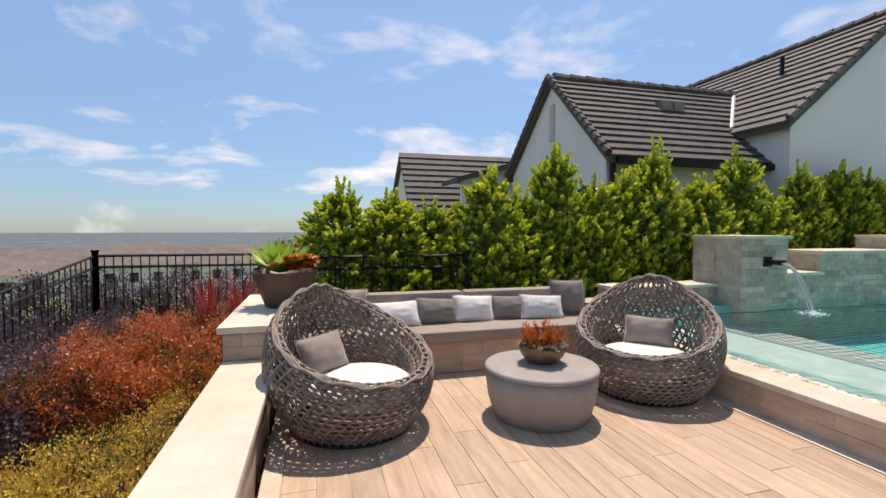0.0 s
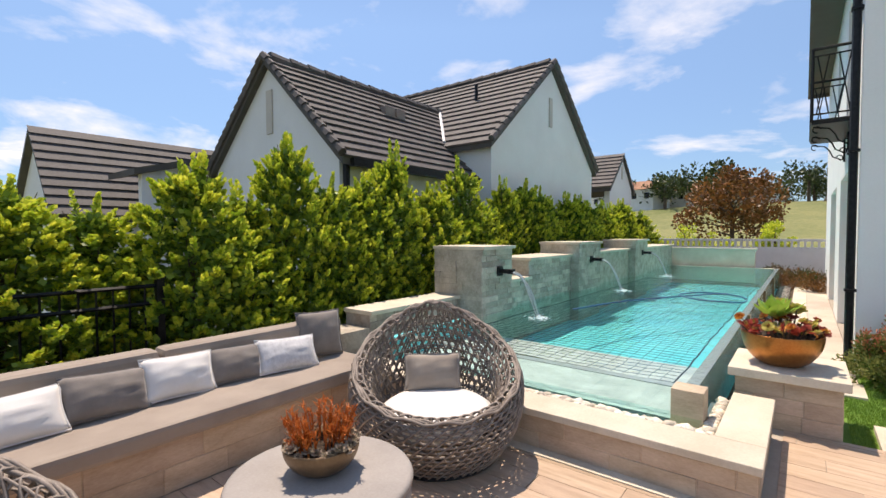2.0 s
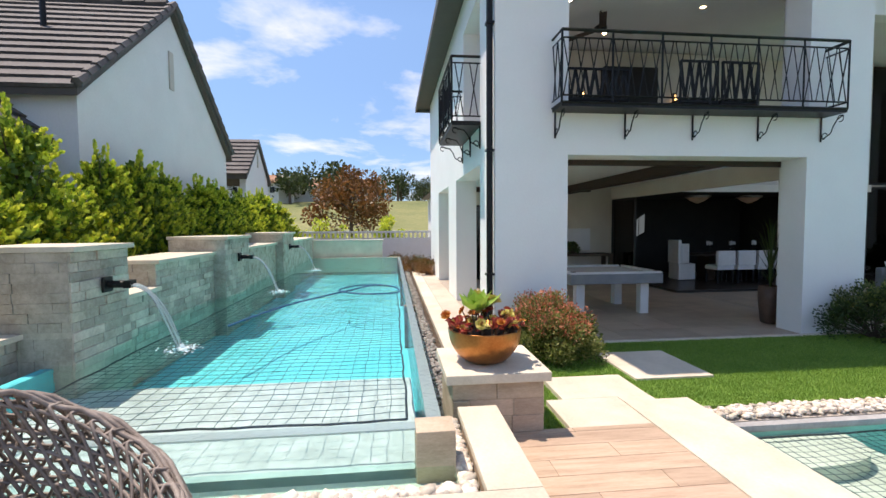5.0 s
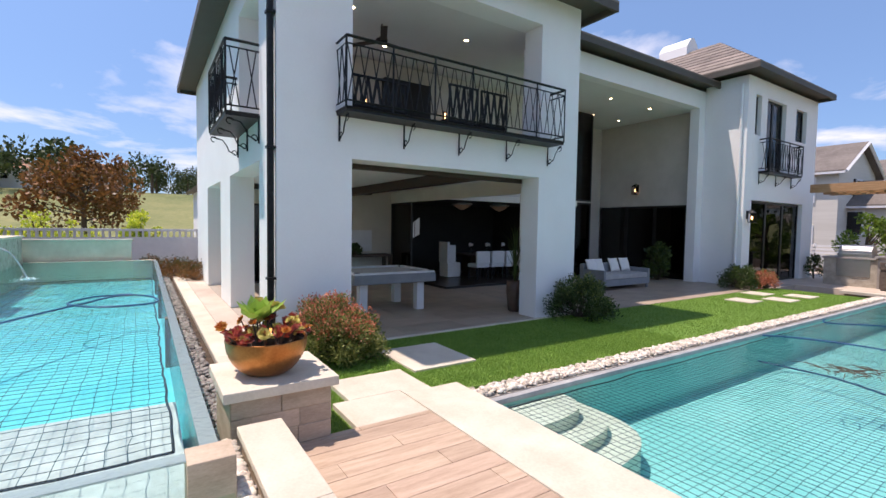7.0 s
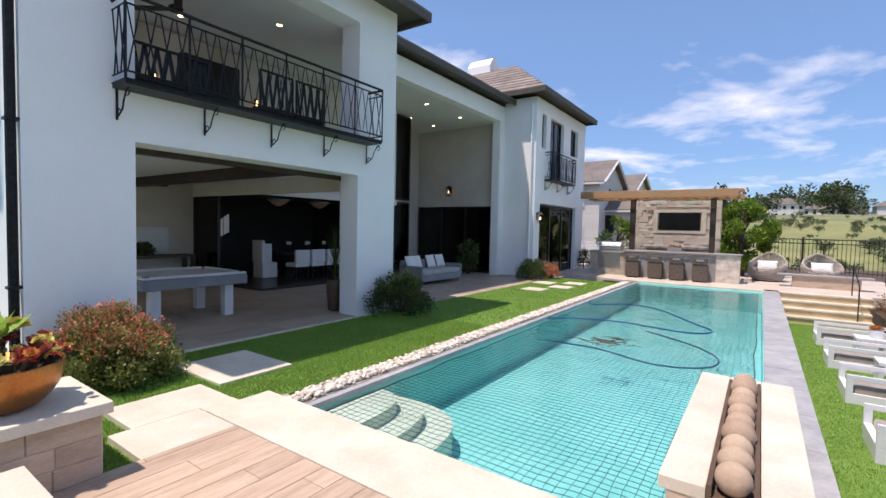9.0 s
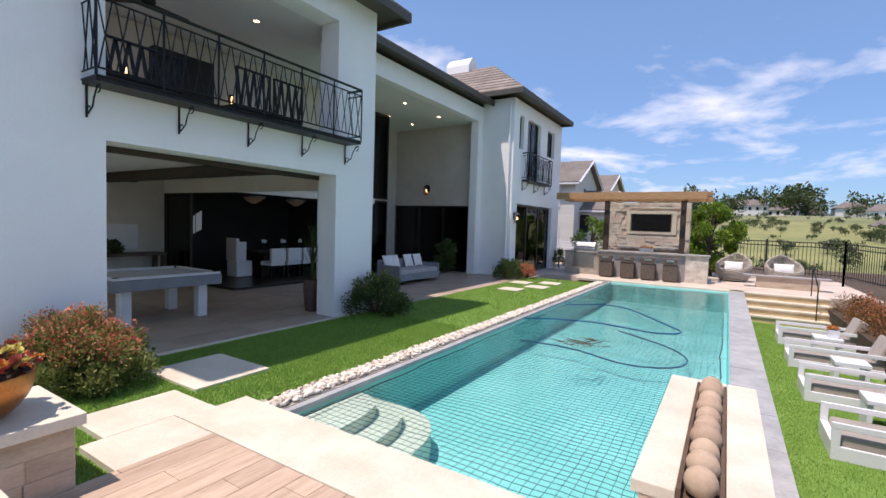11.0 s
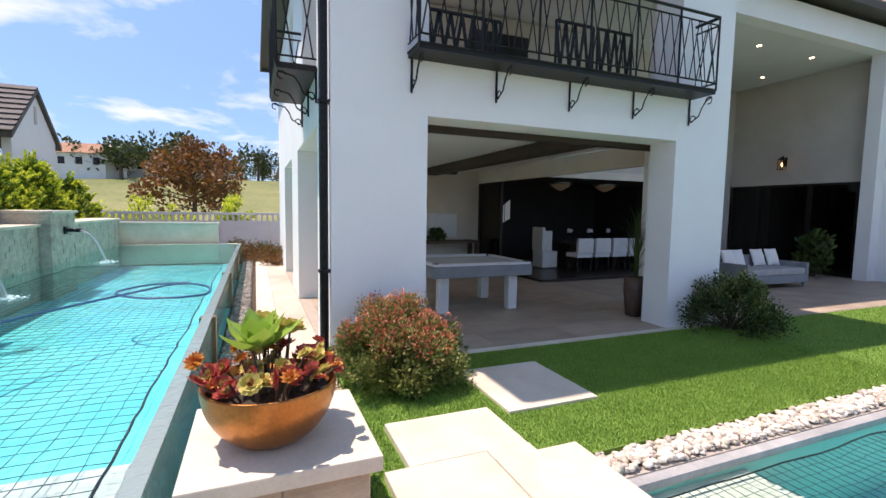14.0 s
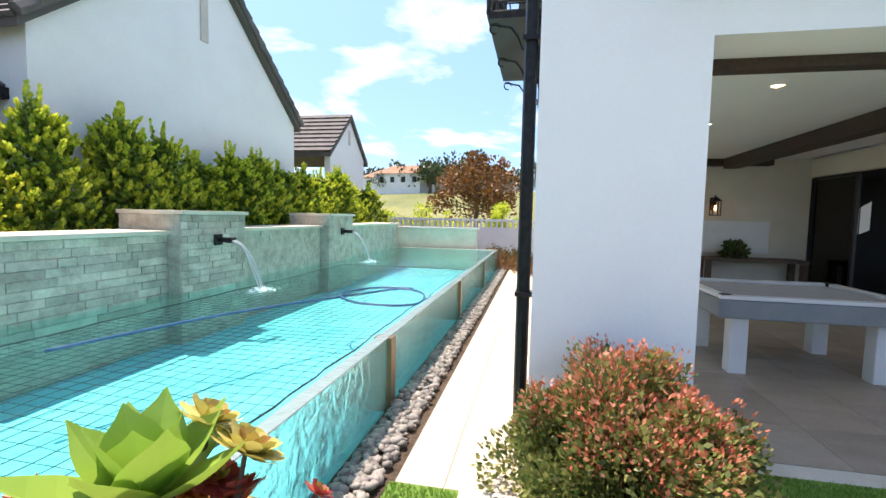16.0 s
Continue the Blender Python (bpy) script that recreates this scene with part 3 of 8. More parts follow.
bmesh.ops.subdivide_edges(bm, edges=bm.edges, cuts=6, use_grid_fill=True)
solid("water", bm, WATER_CLEAR, "shallow clear water in the catch trough", "water", "structure")

# ---- low bench wall between lounge and pool, with cream caps ----
SITE.x, SITE.y = -0.27, 0.10
low_wall = thing("low_wall", "low stone-clad wall with smooth cream limestone caps", "wall", kind="structure")
part("wall_core", box(4.765, 1.57, -0.15, 5.02, 4.9, 0.245), CREAM_WALL, low_wall)
part("wall_core", box(5.02, 1.57, -0.15, 6.08, 1.80, 0.245), CREAM_WALL, low_wall)
part("cap", box(4.735, 1.545, 0.247, 5.06, 5.0, 0.30, bevel=0.008), CREAM, low_wall)
part("cap", box(5.062, 1.545, 0.247, 6.10, 1.83, 0.30, bevel=0.008), CREAM, low_wall)
part("plinth_strip", box(4.66, 1.50, -0.02, 4.762, 4.4, 0.006), CREAM, low_wall)
west_wall = thing("west_wall", "low cream-capped wall along the planting bed", "wall", kind="structure")
part("wall_core", box(0.55, -2.4, -0.95, 0.88, 4.05, 0.355), CREAM_WALL, west_wall)
part("cap", box(0.50, -2.4, 0.357, 0.93, 4.05, 0.41, bevel=0.008), CREAM, west_wall)
part("end_block", box(0.50, 4.06, -0.6, 1.05, 6.0, 0.64), CREAM_WALL, west_wall)
part("block_cap", box(0.46, 4.03, 0.642, 1.10, 6.05, 0.70, bevel=0.008), CREAM, west_wall)
part("plinth_strip", box(0.935, -2.4, -0.02, 1.05, 4.4, 0.006), CREAM, west_wall)

# ---- planter pier ----
pier = thing("stone_pier", "low stone-clad pier with a cream limestone cap", "pier", kind="structure")
part("pier_core", box(6.29, 1.13, -0.15, 7.0, 1.84, 0.40), CREAM_WALL, pier)
part("cap", box(6.24, 1.08, 0.402, 7.04, 1.89, 0.475, bevel=0.008), CREAM, pier)

# ---- decks ----
deck = thing("deck", "wood-look porcelain plank terrace in warm brown", "floor", kind="structure")
part("grout_bed", box(0.93, 0.20, -0.10, 4.72, 5.0, -0.006), GROUT, deck)
part("grout_bed", box(4.72, 0.22, -0.10, 6.31, 1.60, -0.006), GROUT, deck)
coping = thing("pool_coping", "pale cream limestone coping round the terrace corner", "paving", kind="structure")
part("slab", box(0.93, -0.40, -0.32, 6.775, 0.215, 0.006, bevel=0.006), CREAM, coping)
SITE.x, SITE.y = 0.0, 0.0
part("slab", box(6.315, 0.218, -0.32, 6.89, 0.90, -0.004, bevel=0.005), CREAM, coping)
part("slab", box(6.895, -0.10, -0.32, 7.49, 0.74, -0.005, bevel=0.005), CREAM, coping)
part("slab", box(6.778, -0.10, -0.32, 6.89, 0.215, -0.003), CREAM, coping)

# ---- lawn and paving by the house ----
lawn = thing("lawn", "short bright green artificial turf", "lawn", kind="structure")
part("turf_base", box(6.42, -13.2, -0.31, 8.62, 0.98, LW - 0.02), TURF, lawn)
part("turf_base", box(6.04, 0.982, -0.31, 8.04, 1.72, LW - 0.021), TURF, lawn)
part("turf_base", box(0.16, -13.9, -0.91, 2.10, -0.35, LWEST), TURF, lawn)
for nm, b in (("paver", (7.12, -1.03, 8.10, -0.15)), ("paver", (7.5, 0.96, 8.02, 1.32)), ("paver", (7.1, -10.9, 7.7, -10.3)), ("paver", (7.5, -9.9, 8.1, -9.3)), ("paver", (7.1, -12.1, 7.7, -11.5)), ("paver", (7.9, -11.6, 8.5, -11.0))):
    solid(nm, box(b[0], b[1], -0.31, b[2], b[3], LW + 0.006, bevel=0.006), CREAM, "square cream stone stepping paver set in turf", "paver", group="stepping pavers")
house_floor = thing("patio_floor", "large warm stone tiles of the covered patio", "floor", kind="structure")
part("slab", box(8.62, -18.5, -0.25, 20.5, 0.98, FL - 0.006), GROUT, house_floor)
part("threshold", box(8.64, -4.9, FL - 0.004, 8.80, 0.98, FL + 0.004), CREAM, house_floor)
north_path = thing("north_path", "cream and brown paved path beside the house", "path", kind="structure")
part("path_bed", box(8.05, 0.985, -0.14, 19.3, 1.70, FL - 0.004), GROUT, north_path)
part("pebble_bed", box(5.85, 1.70, -0.6, 19.3, 2.10, -0.13), MULCH, north_path)
terrace_south = thing("south_terrace", "warm brown tiled terrace at the pool's far end", "floor", kind="structure")
part("slab", box(-1.2, -21.5, -0.95, 12.0, -14.92, -0.055), PALE_TILE, terrace_south)

# ---- house ----
house = thing("house", "two-storey white stucco house with dark bronze openings", "house", kind="structure")
HX, HN, HS, EV = 8.80, 0.98, -4.72, 5.72   # west face, north face, south face of the main block, eave
T = 0.45
part("wall_west", box(HX, -0.05, FL, HX + T, HN, 5.9), STUCCO, house)
part("wall_west", box(HX, HS, FL, HX + T, -3.70, 5.9), STUCCO, house)
part("wall_west", box(HX + 0.001, -3.70, 2.56, HX + T, -0.05, 3.16), STUCCO, house)
part("wall_west", box(HX + 0.001, -3.70, 5.32, HX + T, -0.05, 5.9), STUCCO, house)
# north side: corner, pier, end, bands
part("wall_north", box(HX + T, HN - T, FL, 9.85, HN, 5.9), STUCCO, house)
part("pier_north", box(12.6, HN - T, FL, 13.95, HN, 2.56), STUCCO, house)
part("wall_north", box(16.4, HN - T, FL, 19.2, HN, 2.56), STUCCO, house)
part("wall_north", box(9.85, HN - T, 2.56, 19.2, HN, 3.20), STUCCO, house)
part("wall_north", box(9.85, HN - T, 5.25, 19.2, HN, 5.9), STUCCO, house)
part("wall_north", box(11.5, HN - T, 3.20, 13.3, HN, 5.25), STUCCO, house)
part("wall_north", box(14.3, HN - T, 3.20, 19.2, HN, 5.25), STUCCO, house)
part("wall_north", box(13.3, HN - T, 3.20, 14.3, HN, 4.1), STUCCO, house)
part("wall_east", box(18.75, -12.0, FL, 19.2, HN - T, 5.9), STUCCO, house)
part("wall_south", box(HX + T, HS, FL, 9.9, HS + T, 5.9), STUCCO, house)
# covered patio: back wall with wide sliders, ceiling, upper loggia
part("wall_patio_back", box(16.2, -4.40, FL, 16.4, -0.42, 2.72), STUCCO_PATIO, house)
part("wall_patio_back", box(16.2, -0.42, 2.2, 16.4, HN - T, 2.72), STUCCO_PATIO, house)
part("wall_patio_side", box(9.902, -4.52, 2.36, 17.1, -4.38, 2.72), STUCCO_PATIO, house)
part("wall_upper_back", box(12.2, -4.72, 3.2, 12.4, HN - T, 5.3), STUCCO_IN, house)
part("floor_upper", box(HX + T, HS, 2.92, 17.1, HN - T, 3.17), CEIL, house)
part("ceiling_upper", box(HX + T, HS, 5.33, 17.1, HN - T, 5.5), CEIL, house)
part("ceiling_patio", box(HX + T, HS + T, 2.72, 17.1, HN - T, 2.915), CEIL, house)
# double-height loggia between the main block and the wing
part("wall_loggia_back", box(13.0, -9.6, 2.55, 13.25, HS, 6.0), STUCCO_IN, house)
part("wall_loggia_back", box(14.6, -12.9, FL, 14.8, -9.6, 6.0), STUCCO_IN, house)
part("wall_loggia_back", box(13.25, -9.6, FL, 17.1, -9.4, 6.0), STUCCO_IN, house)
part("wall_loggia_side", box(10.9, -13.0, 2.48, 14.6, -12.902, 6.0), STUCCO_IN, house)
part("loggia_return", box(10.6, -12.90, FL, 10.9, -12.55, 5.55), STUCCO, house)
part("loggia_beam", box(10.6, -12.9, 5.55, 10.9, HS, 6.1), STUCCO, house)
part("ceiling_loggia", box(10.9, -12.9, 5.55, 14.6, HS, 5.7), CEIL, house)
# wing
WX, WN, WS, WE = 9.34, -12.9, -17.85, 6.35
part("wall_north", box(WX, WN - 0.4, FL, 10.6, WN, WE), STUCCO, house)
part("wall_west", box(WX, -13.40, FL, WX + 0.4, WN - 0.402, WE), STUCCO, house)
part("wall_west", box(WX, WS, FL, WX + 0.4, -17.30, WE), STUCCO, house)
part("wall_west", box(WX + 0.001, -17.30, 2.60, WX + 0.4, -13.40, 3.55), STUCCO, house)
part("wall_west", box(WX + 0.001, -17.30, 5.85, WX + 0.4, -13.40, WE), STUCCO, house)
part("wall_west", box(WX + 0.001, -14.20, 3.55, WX + 0.4, -13.80, 5.85), STUCCO, house)
part("wall_west", box(WX + 0.001, -16.40, 3.55, WX + 0.4, -15.60, 5.85), STUCCO, house)
part("wall_west", box(WX + 0.001, -13.80, 3.55, WX + 0.4, -13.40, 4.62), STUCCO, house)
part("wall_west", box(WX + 0.001, -17.30, 3.55, WX + 0.4, -16.40, 4.75), STUCCO, house)
part("wall_south", box(WX, WS - 0.4, FL, 17.6, WS, WE), STUCCO, house)
part("wall_east", box(17.2, WS, FL, 17.6, -12.0, WE), STUCCO, house)
part("room_wall", box(13.6, WS, FL, 13.7, -13.0, 6.2), ROOM_SHADE, house)
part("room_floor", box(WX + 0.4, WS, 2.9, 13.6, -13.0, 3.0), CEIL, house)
# interior of the main rooms behind the sliders, their shade painted as near-black walls
part("room_wall", box(16.9, -9.4, FL, 17.1, -4.73, 2.7), ROOM_SHADE, house)
part("room_wall", box(13.25, -9.4, 2.4, 16.9, -4.73, 2.5), ROOM_SHADE, house)
part("room_wall", box(13.25, -9.4, FL, 16.9, -9.3, 2.4), ROOM_SHADE, house)

# roofs: hipped, with eaves and a dark fascia
def hip_roof(x0, y0, x1, y1, z, rise, run, name_label):
    rx0, ry0, rx1, ry1 = x0 + run, y0 + run, x1 - run, y1 - run
    bm = bmesh.new()
    lo = [bm.verts.new(p) for p in ((x0, y0, z), (x1, y0, z), (x1, y1, z), (x0, y1, z))]
    hi = [bm.verts.new(p) for p in ((rx0, ry0, z + rise), (rx1, ry0, z + rise), (rx1, ry1, z + rise), (rx0, ry1, z + rise))]
    for i in range(4):
        bm.faces.new((lo[i], lo[(i + 1) % 4], hi[(i + 1) % 4], hi[i]))
    bm.faces.new(hi)
    bm.faces.new(lo[::-1])
    roof = part("roof", bm, ROOF_B, house, name_label)
    fas = bmesh.new()
    box(x0, y0, z - 0.16, x1, y0 + 0.06, z - 0.004, fas); box(x0, y1 - 0.06, z - 0.16, x1, y1, z - 0.004, fas)
    box(x0, y0 + 0.061, z - 0.16, x0 + 0.06, y1 - 0.061, z - 0.004, fas); box(x1 - 0.06, y0 + 0.061, z - 0.16, x1, y1 - 0.061, z - 0.004, fas)
    box(x0 + 0.062, y0 + 0.062, z - 0.05, x1 - 0.062, y1 - 0.062, z - 0.006, fas)
    part("eave", fas, EAVE, roof, "dark painted eave and gutter")
    # tile courses, slightly proud
    cs = bmesh.new()
    k = 1
    sl = math.hypot(rise, run)
    n = int(sl / 0.28)
    for k in range(n):
        f0, f1 = k / n, (k + 0.94) / n
        X0, Y0, X1, Y1 = x0 + run * f0, y0 + run * f0, x1 - run * f0, y1 - run * f0
        U0, V0, U1, V1 = x0 + run * f1, y0 + run * f1, x1 - run * f1, y1 - run * f1
        za, zb = z + rise * f0 + 0.035, z + rise * f1 + 0.012
        for q in (((X0, Y0, za), (X0, Y1, za), (U0, V1, zb), (U0, V0, zb)), ((X0, Y1, za), (X1, Y1, za), (U1, V1, zb), (U0, V1, zb)), ((X1, Y1, za), (X1, Y0, za), (U1, V0, zb), (U1, V1, zb)), ((X1, Y0, za), (X0, Y0, za), (U0, V0, zb), (U1, V0, zb))):
            f = [cs.verts.new(p) for p in q]
            cs.faces.new(f)
            g = [cs.verts.new(q[0]), cs.verts.new(q[1]), cs.verts.new((q[1][0], q[1][1], q[1][2] - 0.035)), cs.verts.new((q[0][0], q[0][1], q[0][2] - 0.035))]
            cs.faces.new(g)
    part("tile_course", cs, ROOF_B, roof)
    return roof


hip_roof(8.28, HS - 0.45, 19.7, HN + 0.5, EV + 0.18, 2.0, 3.0, "brown-grey tiled hip roof of the main block")
hip_roof(10.15, -14.0, 18.1, HS - 0.3, 6.28, 1.6, 2.6, "brown-grey tiled roof over the loggia")
hip_roof(8.85, WS - 0.5, 18.1, WN + 0.5, WE + 0.16, 1.75, 2.3, "brown-grey tiled hip roof of the wing")
ch = part("chimney", box(12.2, -15.3, 6.5, 13.3, -14.5, 8.45, bevel=0.02), STUCCO, house, "white stucco chimney with an arched cap")
part("chimney_cap", extrude_profile([(12.2, -14.5 - 0.8 * i / 12, 8.45 + 0.38 * math.sin(math.pi * i / 12)) for i in range(13)], (1.1, 0, 0)), STUCCO, ch)

# downspout on the corner
dsp = thing("downspout", "black metal downspout on the white house corner", "downspout")
part("pipe", tube(bmesh.new(), [(HX + 0.06, HN + 0.06, FL), (HX + 0.06, HN + 0.06, 5.45), (HX - 0.1, HN + 0.2, 5.7)], 0.045, 8), BLACK, dsp)
for z in (0.9, 2.6, 4.3):
    part("bracket", box(HX + 0.0, HN + 0.0, z, HX + 0.12, HN + 0.115, z + 0.03), BLACK, dsp)
dsp2 = thing("downspout", "black metal downspout on the pale house wall", "downspout")
part("pipe", tube(bmesh.new(), [(WX + 0.15, WN + 0.06, FL), (WX + 0.15, WN + 0.06, 6.1)], 0.04, 8), STUCCO, dsp2)

# far north-east side building seen past the house
annex = thing("side_building", "low white stucco outbuilding behind the house", "building")
part("wall", box(20.5, -2.5, -0.15, 26.0, 0.55, 2.9), STUCCO, annex)
part("roof", extrude_profile([(20.2, 0.9, 2.9), (20.2, -3.0, 2.9), (20.2, -1.0, 4.2)], (6.2, 0, 0)), ROOF_B, annex)

# ================= neighbour's house =================
neigh = thing("neighbour_house", "pale stucco house with steep charcoal tiled gables", "house")


def slope(bm, a, b, c, d, n, lift=0.05, run=0.30, w=0.0):
    """Lapped tile courses between the eave a-b and the ridge d-c."""
    a, b, c, d = (Vector(p) for p in (a, b, c, d))
    nrm = (b - a).cross(d - a).normalized()
    if nrm.z < 0:
        nrm = -nrm
    for k in range(n):
        f0, f1 = k / n, min(1.0, (k + 1.04) / n)
        p = [a.lerp(d, f0), b.lerp(c, f0), b.lerp(c, f1), a.lerp(d, f1)]
        top = [p[0] + nrm * lift, p[1] + nrm * lift, p[2] + nrm * 0.006, p[3] + nrm * 0.006]
        v = [bm.verts.new(q) for q in top]
        bm.faces.new(v)
        e = [bm.verts.new(q) for q in (p[0] + nrm * lift, p[1] + nrm * lift, p[1] - nrm * 0.01, p[0] - nrm * 0.01)]
        bm.faces.new(e)
    return bm


def gable_end(pts, vec, mat=NEIGH, name="wall"):
    part(name, extrude_profile(pts, vec), mat, neigh)


# N1: ridge along x at y 10.9; gable faces west
Y0, YR, Y1, ZE, ZR, XW = 7.70, 9.80, 12.0, 3.10, 5.05, 6.40
gable_end([(XW, Y0, -1.8), (XW, Y1, -1.8), (XW, Y1, ZE), (XW, YR, ZR - 0.06), (XW, Y0, ZE)], (0.25, 0, 0), name="wall_west")
part("wall_south", box(XW + 0.252, Y0, -1.8, 12.0, Y0 + 0.25, ZE - 0.02), NEIGH, neigh)
r1 = part("roof", extrude_profile([(XW - 0.12, Y0 - 0.22, ZE - 0.20), (XW - 0.12, YR, ZR), (XW - 0.12, Y1 + 0.2, ZE - 0.1), (XW - 0.12, Y1 + 0.2, ZE - 0.25), (XW - 0.12, YR, ZR - 0.12), (XW - 0.12, Y0 - 0.22, ZE - 0.32)], (7.0, 0, 0)), EAVE, neigh, "charcoal tiled gable roof")
part("tile_course", slope(bmesh.new(), (XW - 0.10, Y0 - 0.24, ZE - 0.20), (11.3, Y0 - 0.24, ZE - 0.20), (13.4, YR, ZR + 0.01), (XW - 0.10, YR, ZR + 0.01), 13), ROOF, r1)
# N2: ridge along y at x 13.36; gable faces south
XL, XR, X2, ZL, Z2, ZRt, YS = 10.23, 13.27, 16.45, 3.81, 6.30, 3.75, 7.09
gable_end([(XL, YS, -1.8), (X2, YS, -1.8), (X2, YS, ZRt), (XR, YS, Z2 - 0.06), (XL, YS, ZL)], (0, 0.25, 0), name="wall_south")
part("wall_west", box(XL, YS + 0.252, -1.8, XL + 0.25, 11.0, ZL - 0.02), NEIGH, neigh)
r2 = part("roof", extrude_profile([(XL - 0.18, YS - 0.12, ZL - 0.15), (XR, YS - 0.12, Z2), (X2 + 0.12, YS - 0.12, ZRt - 0.1), (X2 + 0.12, YS - 0.12, ZRt - 0.25), (XR, YS - 0.12, Z2 - 0.12), (XL - 0.18, YS - 0.12, ZL - 0.27)], (0, 9.0, 0)), EAVE, neigh, "charcoal tiled gable roof")
part("tile_course", slope(bmesh.new(), (XL - 0.20, YS - 0.11, ZL - 0.15), (XL - 0.20, 15.9, ZL - 0.15), (XR, 15.9, Z2 + 0.01), (XR, YS - 0.11, Z2 + 0.01), 14), ROOF, r2)
# rake tiles
for a, b, rt in (((XW - 0.13, Y0 - 0.24, ZE - 0.16), (XW - 0.13, YR, ZR + 0.05), r1), ((XL - 0.2, YS - 0.13, ZL - 0.11), (XR, YS - 0.13, Z2 + 0.05), r2), ((X2 + 0.14, YS - 0.13, ZRt - 0.06), (XR, YS - 0.13, Z2 + 0.05), r2), ((XW - 0.13, Y1 + 0.2, ZE - 0.06), (XW - 0.13, YR, ZR + 0.05), r1)):
    bm = bmesh.new()
    A, B = Vector(a), Vector(b)
    n = 14
    for k in range(n):
        p, q = A.lerp(B, k / n), A.lerp(B, (k + 1.1) / n)
        tube(bm, [p + Vector((0, 0, 0.025)), q], [0.085, 0.07], 6)
    part("rake_tiles", bm, ROOF, rt)
for a, b, rt in (((XW, YR, ZR + 0.04), (13.3, YR, ZR + 0.04), r1), ((XR, YS, Z2 + 0.04), (XR, 15.9, Z2 + 0.04), r2)):
    bm = bmesh.new()
    A, B = Vector(a), Vector(b)
    n = int((B - A).length / 0.42)
    for k in range(n):
        tube(bm, [A.lerp(B, k / n) + Vector((0, 0, 0.02)), A.lerp(B, (k + 1.08) / n)], [0.10, 0.085], 6)
    part("ridge_tile", bm, ROOF, rt)
part("valley_flashing", tube(bmesh.new(), [(10.2, 8.42, 3.84), (11.75, 9.8, 5.12)], 0.05, 5), WHITE_PAINT, r1, "pale metal valley flashing")
part("gable_vent", box(XW - 0.03, YR - 0.1, 3.6, XW + 0.02, YR + 0.1, 4.45), STUCCO_IN, neigh, "narrow recessed gable vent")
part("gable_vent", box(13.18, YS - 0.03, 4.55, 13.36, YS + 0.02, 5.35), STUCCO_IN, neigh, "narrow recessed gable vent")
part("gutter", box(XW + 0.05, Y0 - 0.32, ZE - 0.34, 11.2, Y0 - 0.2, ZE - 0.2), BLACK, neigh)
part("downpipe", tube(bmesh.new(), [(XW + 0.10, Y0 - 0.06, -1.5), (XW + 0.10, Y0 - 0.06, ZE - 0.25)], 0.06, 8), BLACK, neigh)
part("roof_pipe", tube(bmesh.new(), [(12.0, 8.7, 5.1), (12.0, 8.7, 5.75)], 0.05, 8), BLACK, neigh)
for dx in (0, 0.35):
    part("roof_vent", box(8.7 + dx, 8.9, 4.15, 8.98 + dx, 9.2, 4.5), ROOF_B, neigh)
# N3: far gable to the east
part("wall", extrude_profile([(19.2, 7.4, -1.8), (22.0, 7.4, -1.8), (22.0, 7.4, 3.5), (20.66, 7.4, 4.76), (19.2, 7.4, 3.5)], (0, 0.2, 0)), NEIGH, neigh)
r3 = part("roof", extrude_profile([(19.0, 7.3, 3.35), (20.66, 7.3, 4.83), (22.2, 7.3, 3.38), (22.2, 7.3, 3.23), (20.66, 7.3, 4.69), (19.0, 7.3, 3.21)], (0, 5, 0)), EAVE, neigh, "charcoal tiled gable roof")
part("tile_course", slope(bmesh.new(), (18.98, 7.28, 3.37), (18.98, 12.2, 3.37), (20.66, 12.2, 4.85), (20.66, 7.28, 4.85), 9), ROOF, r3)
part("gable_vent", box(20.6, 7.37, 3.8, 20.72, 7.41, 4.3), STUCCO_IN, neigh)
# lower roof of the far part behind N1
part("wall", extrude_profile([(3.9, 14.0, -1.8), (3.9, 18.0, -1.8), (3.9, 18.0, 2.2), (3.9, 15.5, 4.0), (3.9, 14.0, 2.2)], (0.2, 0, 0)), NEIGH, neigh)
part("wall_south", box(4.102, 14.0, -1.8, 12.0, 14.2, 2.2), NEIGH, neigh)
r4 = part("roof", extrude_profile([(3.75, 13.7, 2.0), (3.75, 15.5, 4.1), (3.75, 18.0, 2.0), (3.75, 18.0, 1.9), (3.75, 15.5, 3.98), (3.75, 13.7, 1.9)], (8.0, 0, 0)), EAVE, neigh, "charcoal tiled gable roof")
part("tile_course", slope(bmesh.new(), (3.73, 13.68, 2.03), (11.7, 13.68, 2.03), (11.7, 15.5, 4.13), (3.73, 15.5, 4.13), 10), ROOF, r4)
part("link_wall", extrude_profile([(5.0, 12.4, -1.8), (7.2, 12.4, -1.8), (7.2, 12.4, 3.5), (5.0, 12.4, 2.9)], (0, 0.2, 0)), NEIGH, neigh)
part("link_roof", extrude_profile([(4.8, 12.2, 2.85), (7.3, 12.2, 3.55), (7.3, 12.2, 3.68), (4.8, 12.2, 2.98)], (0, 1.6, 0)), EAVE, neigh)

